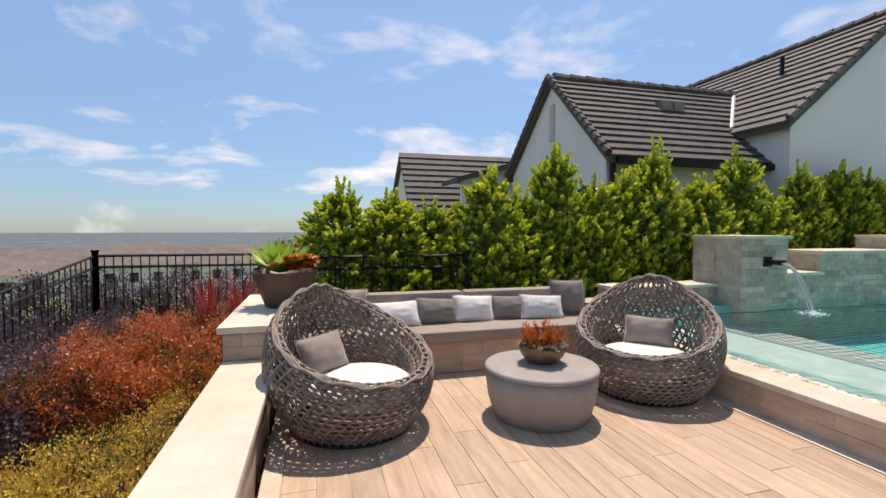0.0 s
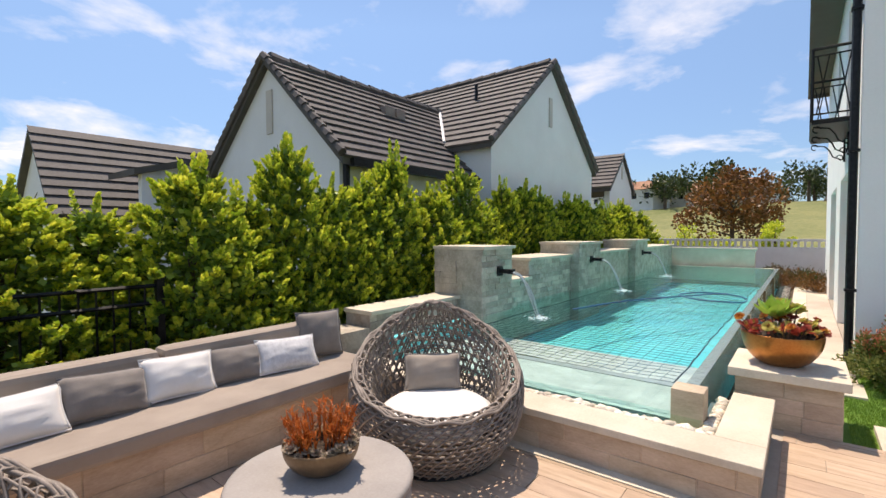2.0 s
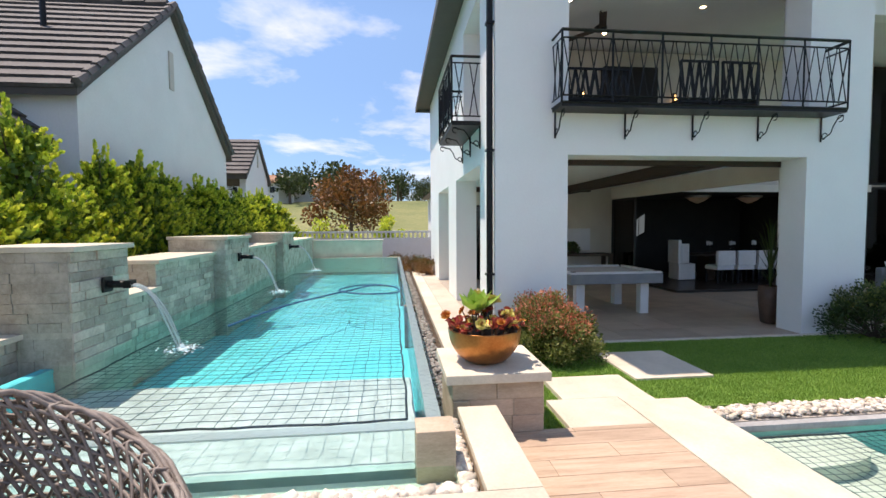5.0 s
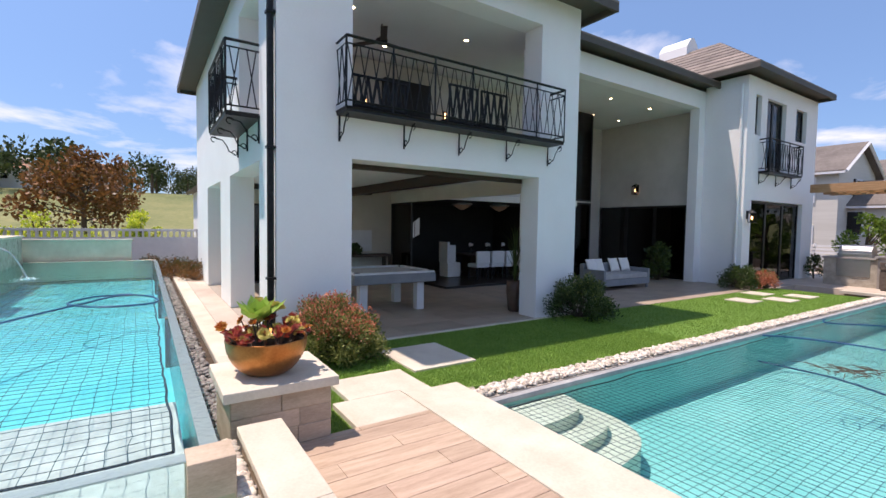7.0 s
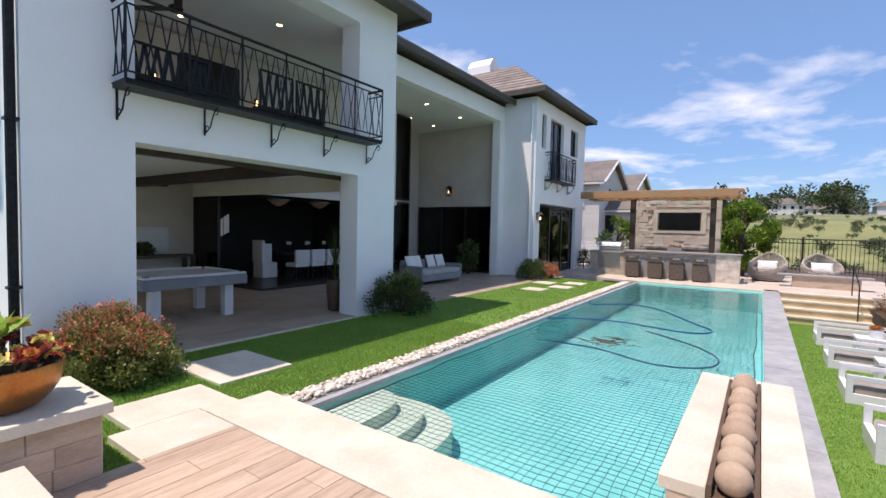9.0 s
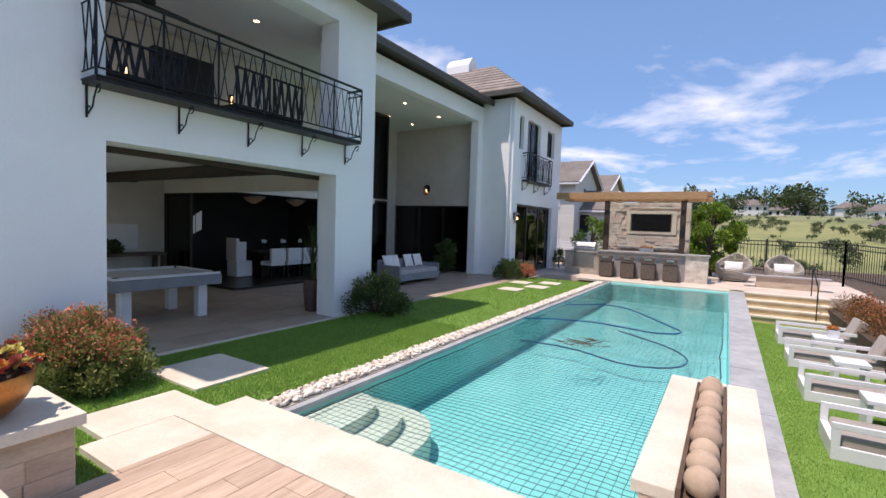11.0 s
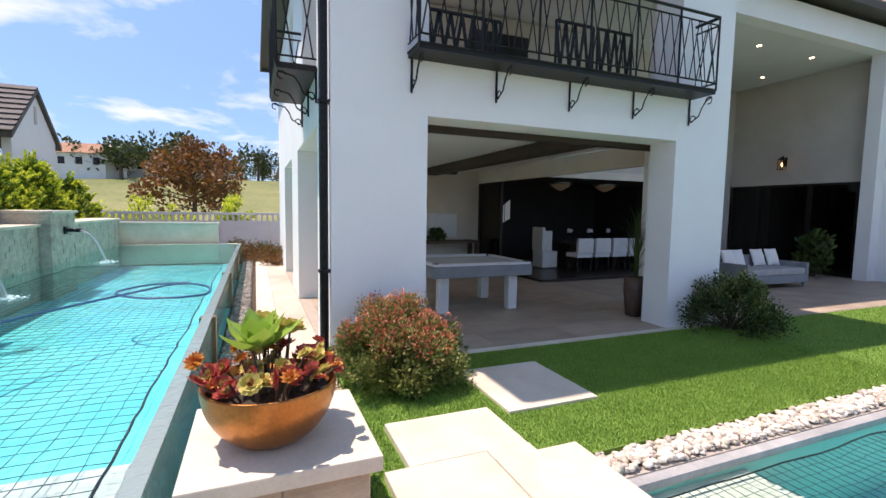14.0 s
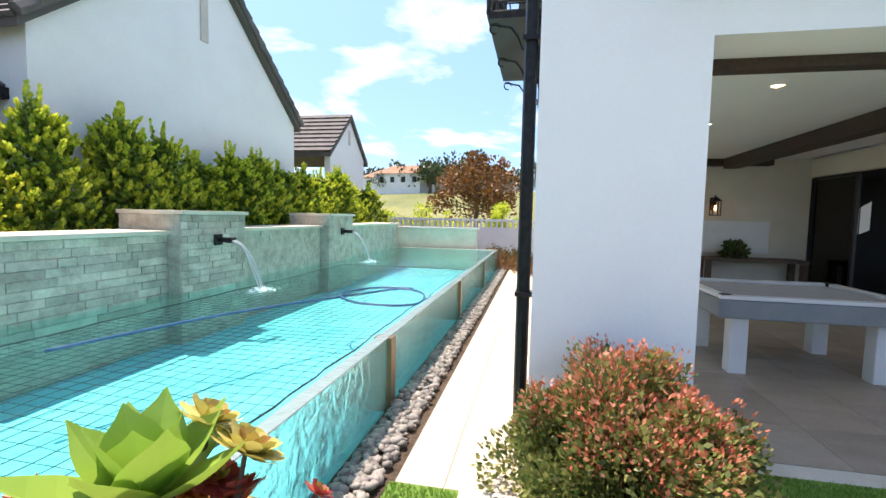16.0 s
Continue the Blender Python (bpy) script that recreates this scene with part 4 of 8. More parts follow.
# ================= stone wall with fountains =================
stone_wall = thing("fountain_wall", "stacked ledger-stone pool wall with raised pillars and spouts", "wall", kind="structure")
YW = 4.75
SEG = [(5.02, 6.75, 0.72, 5.45), (6.75, 7.60, 1.44, 5.02), (7.60, 8.50, 0.88, 5.2), (8.50, 10.30, 1.20, 5.2), (10.30, 11.50, 1.44, 5.02),
       (11.50, 14.20, 1.20, 5.2), (14.20, 15.40, 1.44, 5.02), (15.40, 19.40, 1.20, 5.2)]
for a, b, h, yf in SEG:
    part("wall_core", box(a, yf + 0.03, -0.158 if a > 6 else -0.6, b, 5.90, h - 0.05), LEDGER, stone_wall)
    part("cap", box(a - 0.02, yf - 0.03, h - 0.048, b + 0.02, 5.92, h, bevel=0.006), CREAM, stone_wall)
part("wall_core", box(4.0, 5.48, -0.6, 5.02, 5.90, 0.52), LEDGER, stone_wall)
end_wall = thing("end_wall", "plain cream stucco wall at the pool's end", "wall", kind="structure")
part("wall_core", box(19.52, 2.75, -0.4, 19.78, 5.9, 1.02), CREAM, end_wall)
part("cap", box(19.47, 2.70, 1.022, 19.83, 5.95, 1.09, bevel=0.006), CREAM, end_wall)
back_fence = thing("garden_wall", "white masonry garden wall with a pierced top course", "wall", kind="structure")
part("wall_core", box(23.0, -6.0, -1.8, 23.2, 12.0, 1.05), WHITE_PAINT, back_fence)
for k in range(90):
    part("pierced_block", box(23.0, -6.0 + 0.2 * k + 0.02, 1.05, 23.2, -6.0 + 0.2 * k + 0.09, 1.27), WHITE_PAINT, back_fence)
part("cap", box(22.96, -6.0, 1.272, 23.24, 12.0, 1.36), WHITE_PAINT, back_fence)

# ================= the lounge =================
def cushion_bm(w, h, t, n=14, puff=0.55, corner=0.0):
    """A pillow standing on its lower edge: w wide, h high, t thick, with pinched corners."""
    bm = bmesh.new()
    sides = []
    for s in (1, -1):
        g = []
        for i in range(n + 1):
            row = []
            for j in range(n + 1):
                u, v = 2 * i / n - 1, 2 * j / n - 1
                k = max(0.0, (1 - u * u) * (1 - v * v)) ** puff
                pin = 1 - 0.06 * (1 - abs(u)) * (abs(v) > 0.999) - 0.0
                cu = u * (1 - 0.07 * (1 - v * v) * abs(u))
                cv = v * (1 - 0.07 * (1 - u * u) * abs(v))
                wr = 0.010 * noise.noise((u * 3.1 + w * 9, v * 3.3, s + t * 7))
                row.append(bm.verts.new((cu * w / 2, s * (k * t / 2 + (wr if k > 0 else 0)), h / 2 + cv * h / 2)))
            g.append(row)
        for i in range(n):
            for j in range(n):
                q = (g[i][j], g[i + 1][j], g[i + 1][j + 1], g[i][j + 1])
                bm.faces.new(q if s < 0 else q[::-1])
    bmesh.ops.remove_doubles(bm, verts=bm.verts, dist=0.0004)
    return bm


def pillow(mat, w, h, t, m, label, name="throw_pillow", group=""):
    th = solid(name, cushion_bm(w, h, t), mat, label, "pillow", group=group, smooth=True, at=m)
    rim = []
    n = 14
    for (a, b) in (((-1, -1), (1, -1)), ((1, -1), (1, 1)), ((1, 1), (-1, 1)), ((-1, 1), (-1, -1))):
        for i in range(n):
            u, v = a[0] + (b[0] - a[0]) * i / n, a[1] + (b[1] - a[1]) * i / n
            cu = u * (1 - 0.07 * (1 - v * v) * abs(u)); cv = v * (1 - 0.07 * (1 - u * u) * abs(v))
            rim.append((cu * w / 2, 0, h / 2 + cv * h / 2))
    p = part("piping", tube(bmesh.new(), rim, 0.006, 5, close=True), mat, th)
    return th


def nest_point(a, s):
    """Surface of the nest chair: a is 0 at the front; s 0..1 up the outside, 1..2 down the inside."""
    zr = 0.69 - 0.29 * math.cos(a) + 0.03 * math.cos(2 * a)
    R, H, zc = 0.61, 0.63, 0.47
    f = lambda z: R * math.sqrt(max(0.02, 1 - ((z - zc) / H) ** 2))
    if s <= 1:
        z = zr * (s ** 0.9)
        r = f(z)
        if s > 0.9:
            r -= 0.02 * ((s - 0.9) / 0.1) ** 2
    else:
        q = s - 1
        z = zr + (0.20 - zr) * q + 0.03 * math.sin(math.pi * min(1, q * 6)) * (q < 0.166)
        r = f(z) - 0.02 - 0.13 * min(1, q * 3.2) ** 0.7
        if q > 0.8:
            r *= 1 - 0.35 * (q - 0.8) / 0.2
    back = 0.10 * (z / 0.9) ** 2
    # the front faces -y
    return Vector((r * math.sin(a), -r * math.cos(a) + back, z))


def nest_chair(at, rz, label):
    th = thing("nest_chair", label, "chair", group="woven nest chairs", at=at, rz=rz)
    th.scale = (1.06, 1.06, 1.04)
    N = 50
    for nm, s0, hoops in (("outer_weave", 0.0, 13), ("inner_weave", 1.0, 11)):
        bm = bmesh.new()
        c = Vector((0, 0.03, 0.42))
        for fam in (1, -1):
            for k in range(N):
                pts = []
                for i in range(2 * hoops + 1):
                    p = nest_point(2 * math.pi * k / N + fam * math.pi / N * (i / 2 + 0.5), s0 + i / (2 * hoops))
                    pts.append(p + (p - c).normalized() * 0.005 * fam)
                tube(bm, pts, 0.0072, 4)
        for h in range(hoops + 1):
            tube(bm, [nest_point(2 * math.pi * k / 100, s0 + h / hoops) + Vector((0, 0, 0.003 * (-1) ** k)) for k in range(100)], 0.0075, 4, close=True)
        part(nm, bm, WICKER, th, smooth=True)
    bm = bmesh.new()
    for d in (-0.012, 0.012, 0.0):
        tube(bm, [nest_point(2 * math.pi * k / 64, 1.0) + Vector((0, 0, 0.012 * math.sin(k * 1.57 + d * 90))) + Vector((math.sin(2 * math.pi * k / 64), -math.cos(2 * math.pi * k / 64), 0)) * d for k in range(64)], 0.0115, 5, close=True)
    part("rim", bm, WICKER, th, "plaited wicker rim", smooth=True)
    bm = bmesh.new()
    tube(bm, [nest_point(2 * math.pi * k / 48, 0.02) for k in range(48)], 0.02, 5, close=True)
    part("base_ring", bm, BLACK, th)
    prof = [(0.0, 0.21), (0.33, 0.21), (0.385, 0.245), (0.395, 0.29), (0.385, 0.335), (0.34, 0.365), (0.2, 0.378), (0.0, 0.38)]
    part("seat_cushion", lathe([(max(r, 0.002), z) for r, z in prof], 40), CUSH_W, th, "round white seat cushion", smooth=True).matrix_basis = pose(0, -0.06, 0)
    return th


SITE.x, SITE.y = -0.27, 0.10
nest_chair((1.54, 3.52, 0.0), 36, "brown-grey woven wicker nest chair with white cushion")
chair_b = nest_chair((4.28, 3.54, 0.0), -47, "brown-grey woven wicker nest chair near the pool wall")
pillow(CUSH_T, 0.50, 0.32, 0.17, pose(1.36, 3.64, 0.37, -24, 0, 46), "taupe fabric lumbar pillow on a nest chair")
pillow(CUSH_T, 0.46, 0.30, 0.16, pose(4.42, 3.69, 0.37, -20, 0, -47), "taupe fabric lumbar pillow on a nest chair")

tab = thing("coffee_table", "round grey cast-concrete drum coffee table", "table", at=(3.05, 3.29, 0))
part("drum", lathe([(0.36, 0.0), (0.39, 0.01), (0.435, 0.15), (0.455, 0.30), (0.452, 0.372)], 56), CONCRETE, tab, smooth=True)
part("tabletop", lathe([(0.002, 0.3725), (0.445, 0.3725), (0.462, 0.380), (0.465, 0.395), (0.458, 0.41), (0.44, 0.414), (0.002, 0.414)], 56), CONCRETE, tab, smooth=True)


def rosette(bm, c, r, n, lift=0.5, thick=0.25, tilt=None):
    """A succulent rosette of pointed plump leaves."""
    c = Vector(c)
    tm = tilt or Matrix.Identity(3)
    layers = 4
    for L in range(layers):
        f = 1 - L / layers
        cnt = max(4, int(n * (0.5 + 0.5 * f)))
        for k in range(cnt):
            a = 2 * math.pi * k / cnt + L * 0.7 + random.uniform(-0.1, 0.1)
            el = (0.15 + 1.15 * (L / layers) + random.uniform(-0.1, 0.1)) * lift * 1.6
            d = Vector((math.cos(a) * math.cos(el), math.sin(a) * math.cos(el), math.sin(el)))
            s = Vector((-math.sin(a), math.cos(a), 0))
            up = d.cross(s) * -1
            ln = r * (0.45 + 0.55 * f)
            w = ln * 0.30
            p0, p1, p2 = c, c + tm @ (d * ln * 0.6), c + tm @ (d * ln + Vector((0, 0, ln * 0.12)))
            vs = [bm.verts.new(p0 + tm @ (s * w * 0.35)), bm.verts.new(p0 - tm @ (s * w * 0.35)), bm.verts.new(p1 - tm @ (s * w) + tm @ (up * w * 0.25)), bm.verts.new(p2), bm.verts.new(p1 + tm @ (s * w) + tm @ (up * w * 0.25)), bm.verts.new(p1 - tm @ (up * w * thick * 1.5))]
            bm.faces.new((vs[0], vs[1], vs[5])); bm.faces.new((vs[1], vs[2], vs[5])); bm.faces.new((vs[2], vs[3], vs[5])); bm.faces.new((vs[3], vs[4], vs[5])); bm.faces.new((vs[4], vs[0], vs[5]))
    return bm


def agave(parent, r, n, at, mat, label, spread=1.0, w=0.13):
    """A rosette of stiff channelled leaves, each a part under one agave."""
    for k in range(n):
        bm = bmesh.new()
        f = k / n
        a = k * 2.399
        el = 0.25 + 1.15 * f * spread
        ln = r * (1 - 0.35 * f) * random.uniform(0.9, 1.1)
        s = Vector((-math.sin(a), math.cos(a), 0))
        rows = []
        for i in range(7):
            t = i / 6
            e = el + 0.35 * (t - 0.4) * (1 - f)
            rad = ln * t
            p = Vector((math.cos(a) * math.cos(e), math.sin(a) * math.cos(e), math.sin(e))) * rad
            ww = w * r * 2 * (math.sin(math.pi * min(1, 0.15 + t * 0.85)) ** 0.7) * (1 - t ** 4)
            upv = Vector((0, 0, 1))
            rows.append((bm.verts.new(p + s * ww * 0.5 + upv * ww * 0.18), bm.verts.new(p - upv * ww * 0.05), bm.verts.new(p - s * ww * 0.5 + upv * ww * 0.18)))
        for A, B in zip(rows, rows[1:]):
            bm.faces.new((A[0], B[0], B[1], A[1])); bm.faces.new((A[1], B[1], B[2], A[2]))
        part("agave_leaf", bm, mat, parent, label).matrix_basis = at


def bowl(name, mat, r, h, at, label, sq=0.7):
    th = thing(name, label, "planter", at=at)
    prof = [(r * 0.42, 0.0)]
    for i in range(1, 9):
        t = i / 8
        prof.append((r * (0.42 + 0.58 * math.sin(t * math.pi / 2) ** 0.85), h * t ** 1.3))
    prof += [(r * 1.0, h + 0.008), (r * 0.965, h + 0.008), (r * 0.94, h * 0.86), (0.002, h * 0.84)]
    part("bowl", lathe(prof, 48), mat, th, smooth=True)
    part("soil", lathe([(0.002, h * 0.80), (r * 0.945, h * 0.86), (r * 0.5, h * 0.93), (0.002, h * 0.97)], 24, cap=False), SOIL, th)
    return th


random.seed(4)
tb = bowl("succulent_bowl", BRONZE_POT, 0.195, 0.14, (3.08, 3.33, 0.414), "bronze bowl of orange succulents on the coffee table")
bm = bmesh.new()
for k in range(60):
    a, q = random.uniform(0, 6.28), math.sqrt(random.random()) * 0.15
    x, y = q * math.cos(a), q * math.sin(a) + 0.02
    h = random.uniform(0.12, 0.26) * (1 - q * 2.5)
    tube(bm, [(x, y, 0.12), (x * 1.15, y * 1.15, 0.13 + h * 0.6), (x * 1.4, y * 1.4, 0.14 + h)], [0.006, 0.005, 0.002], 4)
    for j in range(16):
        t = random.uniform(0.3, 1)
        p = Vector((x * (1 + 0.4 * t), y * (1 + 0.4 * t), 0.13 + h * t))
        d = Vector((random.gauss(0, 1), random.gauss(0, 1), random.gauss(0.7, 0.6))).normalized() * random.uniform(0.03, 0.06)
        s = d.cross(Vector((0.3, 0.5, 1))).normalized() * 0.006
        bm.faces.new([bm.verts.new(p + s), bm.verts.new(p - s), bm.verts.new(p + d)])
part("fire_stick_plant", bm, LEAF_O, tb, "fiery orange pencil-leaf plant")
bm = bmesh.new()
for k in range(26):
    a = 2 * math.pi * k / 26 + random.uniform(-0.1, 0.1)
    q = random.uniform(0.12, 0.185)
    rosette(bm, (q * math.cos(a), q * math.sin(a), 0.135 + random.uniform(0, 0.03)), random.uniform(0.028, 0.05), 8, 0.7)
part("rosettes", bm, SUCC_G, tb, "grey-pink succulent rosettes").name = "rosette_succulent"

# bench sofa
bench = thing("bench_sofa", "long taupe upholstered bench sofa against the stone wall", "sofa")
part("stone_base", box(1.06, 4.50, 0.0, 4.66, 5.26, 0.335), CREAM_WALL, bench, "brown stone-clad bench base")
part("seat_cushion", box(1.10, 4.44, 0.337, 4.60, 5.02, 0.455, bevel=0.03), SOFA, bench, smooth=False)
part("back_cushion", box(1.15, 5.03, 0.457, 2.95, 5.24, 0.79, bevel=0.045), SOFA, bench)
part("back_cushion", box(2.97, 5.03, 0.457, 4.60, 5.24, 0.79, bevel=0.045), SOFA, bench)
PL = [(1.55, 0.56, 0.42, CUSH_T, "large plain taupe fabric pillow on the bench", -16, 4.93), (2.10, 0.56, 0.30, CUSH_W, "white-grey striped lumbar pillow on the bench", -34, 4.80), (2.58, 0.50, 0.30, CUSH_G, "dark taupe lumbar pillow on the bench", -26, 4.86),
      (3.03, 0.50, 0.31, CUSH_W, "off-white fabric pillow on the bench", -24, 4.88), (3.45, 0.44, 0.29, CUSH_G, "dark taupe fabric pillow on the bench", -26, 4.90), (3.88, 0.54, 0.30, CUSH_K, "white knotted-texture lumbar pillow on the bench", -30, 4.82), (4.30, 0.46, 0.44, CUSH_G, "large dark grey-brown pillow on the bench", -12, 4.96)]
for x, w, h, mt, lb, lean, y in PL:
    pillow(mt, w, h, 0.16, pose(x, y, 0.46, lean, random.uniform(-4, 4), random.uniform(-8, 8)), lb, group="bench pillows")

# big planter with agave at the bench's end
pot = thing("tall_planter", "dark brown round planter with agave and bronze succulents", "planter", at=(0.94, 5.05, 0.70))
part("pot", lathe([(0.17, 0.0), (0.20, 0.01), (0.27, 0.20), (0.335, 0.36), (0.34, 0.375), (0.315, 0.375), (0.30, 0.33), (0.002, 0.33)], 40), CLAY_POT, pot, smooth=True)
random.seed(9)
agave(pot, 0.52, 28, pose(-0.06, 0.0, 0.36), AGAVE, "blue-green spiky agave leaf")
bm = bmesh.new()
for k in range(26):
    a = random.uniform(-1.9, 1.2); q = random.uniform(0.12, 0.30)
    rosette(bm, (q * math.cos(a), q * math.sin(a), 0.36 + random.uniform(0.02, 0.16)), random.uniform(0.06, 0.10), 9, 0.6)
part("bronze_rosette", bm, SUCC_O, pot, "orange-brown succulent rosettes")

# copper bowl on the pier
random.seed(12)
cb = bowl("copper_bowl", COPPER, 0.30, 0.27, (6.60, 1.53, 0.475), "burnished copper bowl with agave and red succulents")
agave(cb, 0.27, 13, pose(0.06, 0.05, 0.40), AGAVE, "lime green broad agave leaf", 1.0, 0.24)


def aeonium(outer, inner, c, r, tilt):
    """A cupped rosette of round-tipped leaves: dark outer rings and a paler heart."""
    for ring, (cnt, el, ln) in enumerate(((11, 0.12, 1.0), (9, 0.5, 0.86), (7, 0.85, 0.62), (5, 1.15, 0.40))):
        bm = outer if ring < 2 else inner
        for k in range(cnt):
            a = 2 * math.pi * (k + 0.5 * ring) / cnt + random.uniform(-0.12, 0.12)
            e = el + random.uniform(-0.1, 0.1)
            d = Vector((math.cos(a) * math.cos(e), math.sin(a) * math.cos(e), math.sin(e)))
            sd = Vector((-math.sin(a), math.cos(a), 0))
            up = Vector((0, 0, 1))
            vs = []
            for t, w, z in ((0.0, 0.10, 0.0), (0.55, 0.26, -0.02), (0.85, 0.27, 0.03), (1.0, 0.13, 0.08)):
                for sg in (-1, 1):
                    vs.append(bm.verts.new(Vector(c) + tilt @ ((d * t * ln + sd * sg * w * ln + up * z) * r)))
            for i in range(0, 6, 2):
                bm.faces.new((vs[i], vs[i + 1], vs[i + 3], vs[i + 2]))


def bowl_plant(x, y, top, r, kind, tm):
    """One succulent on its stem: stem > rosette > heart."""
    stem = part("stem", tube(bmesh.new(), [(x * 0.75, y * 0.75, 0.22), (x * 0.9, y * 0.9, top[2] * 0.8), top], [0.007, 0.006, 0.005], 5), BARK, cb)
    outer, inner = bmesh.new(), bmesh.new()
    if kind < 6:
        aeonium(outer, inner, top, r, tm)
        part("rosette", outer, SUCC_R if kind < 4 else SUCC_Y, stem, "dark red cupped rosette" if kind < 4 else "pale yellow-green rosette")
        part("rosette_heart", inner, SUCC_H, stem)
    else:
        rosette(outer, top, r * 0.9, 9, 0.6, tilt=tm)
        part("rosette", outer, SUCC_O, stem, "orange pointed rosette")


for k in range(62):
    a = random.uniform(0, 6.283)
    q = math.sqrt(random.uniform(0.05, 1.0)) * 0.285
    x, y = q * math.cos(a), q * math.sin(a)
    lean = 1.0 + random.uniform(0.0, 0.22)
    top = (x * lean, y * lean, 0.28 + random.uniform(0.0, 0.17) * (1.15 - q * 2.0))
    tm = Euler((random.gauss(0, 0.35) - 0.5 * math.sin(a), random.gauss(0, 0.35) + 0.5 * math.cos(a), random.uniform(0, 6))).to_matrix()
    bowl_plant(x, y, top, random.uniform(0.032, 0.060), k % 8, tm)
for x, y, z in ((0.20, 0.02, 0.50), (0.22, -0.06, 0.44), (0.16, -0.10, 0.47)):
    bowl_plant(x, y, (x, y, z), 0.08, 5, Euler((0.3, 0.5, 0)).to_matrix())
part("irrigation_pipe", tube(bmesh.new(), [(-0.16, -0.17, 0.22), (-0.20, -0.20, 0.31)], 0.032, 12), BLACK, cb, "short black pipe stub")
SITE.x, SITE.y = 0.0, 0.0

# ================= planting =================
def leaf_cloud(bm, n, place, size, droop=0.3, wide=0.45):
    """n small folded leaves at points from place(), each with its outward direction."""
    for k in range(n):
        p, out = place()
        d = (out + Vector((random.gauss(0, 0.55), random.gauss(0, 0.55), random.gauss(0.35, 0.5)))).normalized()
        ln = size * random.uniform(0.65, 1.25)
        s = d.cross(Vector((random.gauss(0, 1), random.gauss(0, 1), random.gauss(0, 1)))).normalized() * ln * wide
        m = p + d * ln * 0.5
        a, b, c, e = bm.verts.new(p), bm.verts.new(m + s), bm.verts.new(p + d * ln), bm.verts.new(m - s)
        bm.faces.new((a, b, c)); bm.faces.new((a, c, e))
    return bm


def column_shrub_mesh(seed, H=2.7, W=1.6):
    """A cone-shaped shrub in metres, scaled to height 1: leafy upright shoots with bright tips over an inside painted
    dark for its shade.
    """
    rng = random.Random(seed)
    co, fa, mi = [], [], []

    def leaf(p, d, ln, mat):
        s = d.cross(Vector((rng.gauss(0, 1), rng.gauss(0, 1), rng.gauss(0, 1)))).normalized() * ln * 0.36
        m = p + d * ln * 0.55
        b = len(co)
        for q in (p, m + s, p + d * ln, m - s):
            co.append((q.x / W, q.y / W, q.z / H))
        fa.extend(((b, b + 1, b + 2), (b, b + 2, b + 3)))
        mi.extend((mat, mat))

    def girth(t, a):
        return (0.64 * (1 - t ** 2.9) + 0.05) * min(1.0, 0.72 + t * 1.6) * (1 + 0.30 * noise.noise((1.5 * math.cos(a) + seed, 1.5 * math.sin(a), 4.5 * t)))

    def shoot(p, d, L, n):
        for k in range(n):
            f = (k + 0.5) / n
            a = k * 2.4
            side = Vector((math.cos(a), math.sin(a), 0.15)) + Vector((rng.gauss(0, 0.2), rng.gauss(0, 0.2), rng.gauss(0, 0.2)))
            dd = (side.normalized() * (1.0 - 0.55 * f) + d * (0.45 + 0.75 * f)).normalized()
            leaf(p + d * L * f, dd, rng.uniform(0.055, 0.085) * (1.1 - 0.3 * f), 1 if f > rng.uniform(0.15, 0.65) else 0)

    for k in range(380):
        t = rng.random() ** 1.0 * 0.94
        a = rng.uniform(0, 6.283)
        r = girth(t, a) * rng.uniform(0.62, 1.0)
        out = Vector((math.cos(a), math.sin(a), 0))
        d = (out * rng.uniform(0.35, 1.1) + Vector((rng.gauss(0, 0.25), rng.gauss(0, 0.25), 0.8))).normalized()
        shoot(out * r + Vector((0, 0, t * H * 0.92)), d, rng.uniform(0.10, 0.24), rng.randint(24, 34))
    for k in range(7):
        a = rng.uniform(0, 6.283)
        q = rng.uniform(0.0, 0.13)
        shoot(Vector((q * math.cos(a), q * math.sin(a), H * rng.uniform(0.76, 0.88))), Vector((rng.gauss(0, 0.12), rng.gauss(0, 0.12), 1)).normalized(), rng.uniform(0.30, 0.46), 40)
    # inner leaves: the crown's inner shade is put into their darker colour
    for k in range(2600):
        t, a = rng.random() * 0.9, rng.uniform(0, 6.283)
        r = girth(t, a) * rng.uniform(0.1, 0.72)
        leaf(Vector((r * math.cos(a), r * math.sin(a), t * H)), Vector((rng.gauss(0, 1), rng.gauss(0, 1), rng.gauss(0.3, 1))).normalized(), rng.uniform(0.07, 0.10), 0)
    me = bpy.data.meshes.new("crown")
    me.from_pydata(co, [], fa)
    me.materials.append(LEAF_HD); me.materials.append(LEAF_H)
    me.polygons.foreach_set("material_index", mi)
    return me


def trunk_bm(h, r):
    bm = bmesh.new()
    tube(bm, [(0, 0, 0), (0.01, 0.01, h * 0.5), (0.0, -0.01, h)], [r, r * 0.7, r * 0.2], 7)
    for k in range(7):
        a = k * 2.4
        z = h * (0.25 + 0.09 * k)
        tube(bm, [(0, 0, z), (0.16 * math.cos(a), 0.16 * math.sin(a), z + 0.12 * h), (0.25 * math.cos(a), 0.25 * math.sin(a), z + 0.24 * h)], [r * 0.4, r * 0.25, r * 0.08], 5)
    return bm


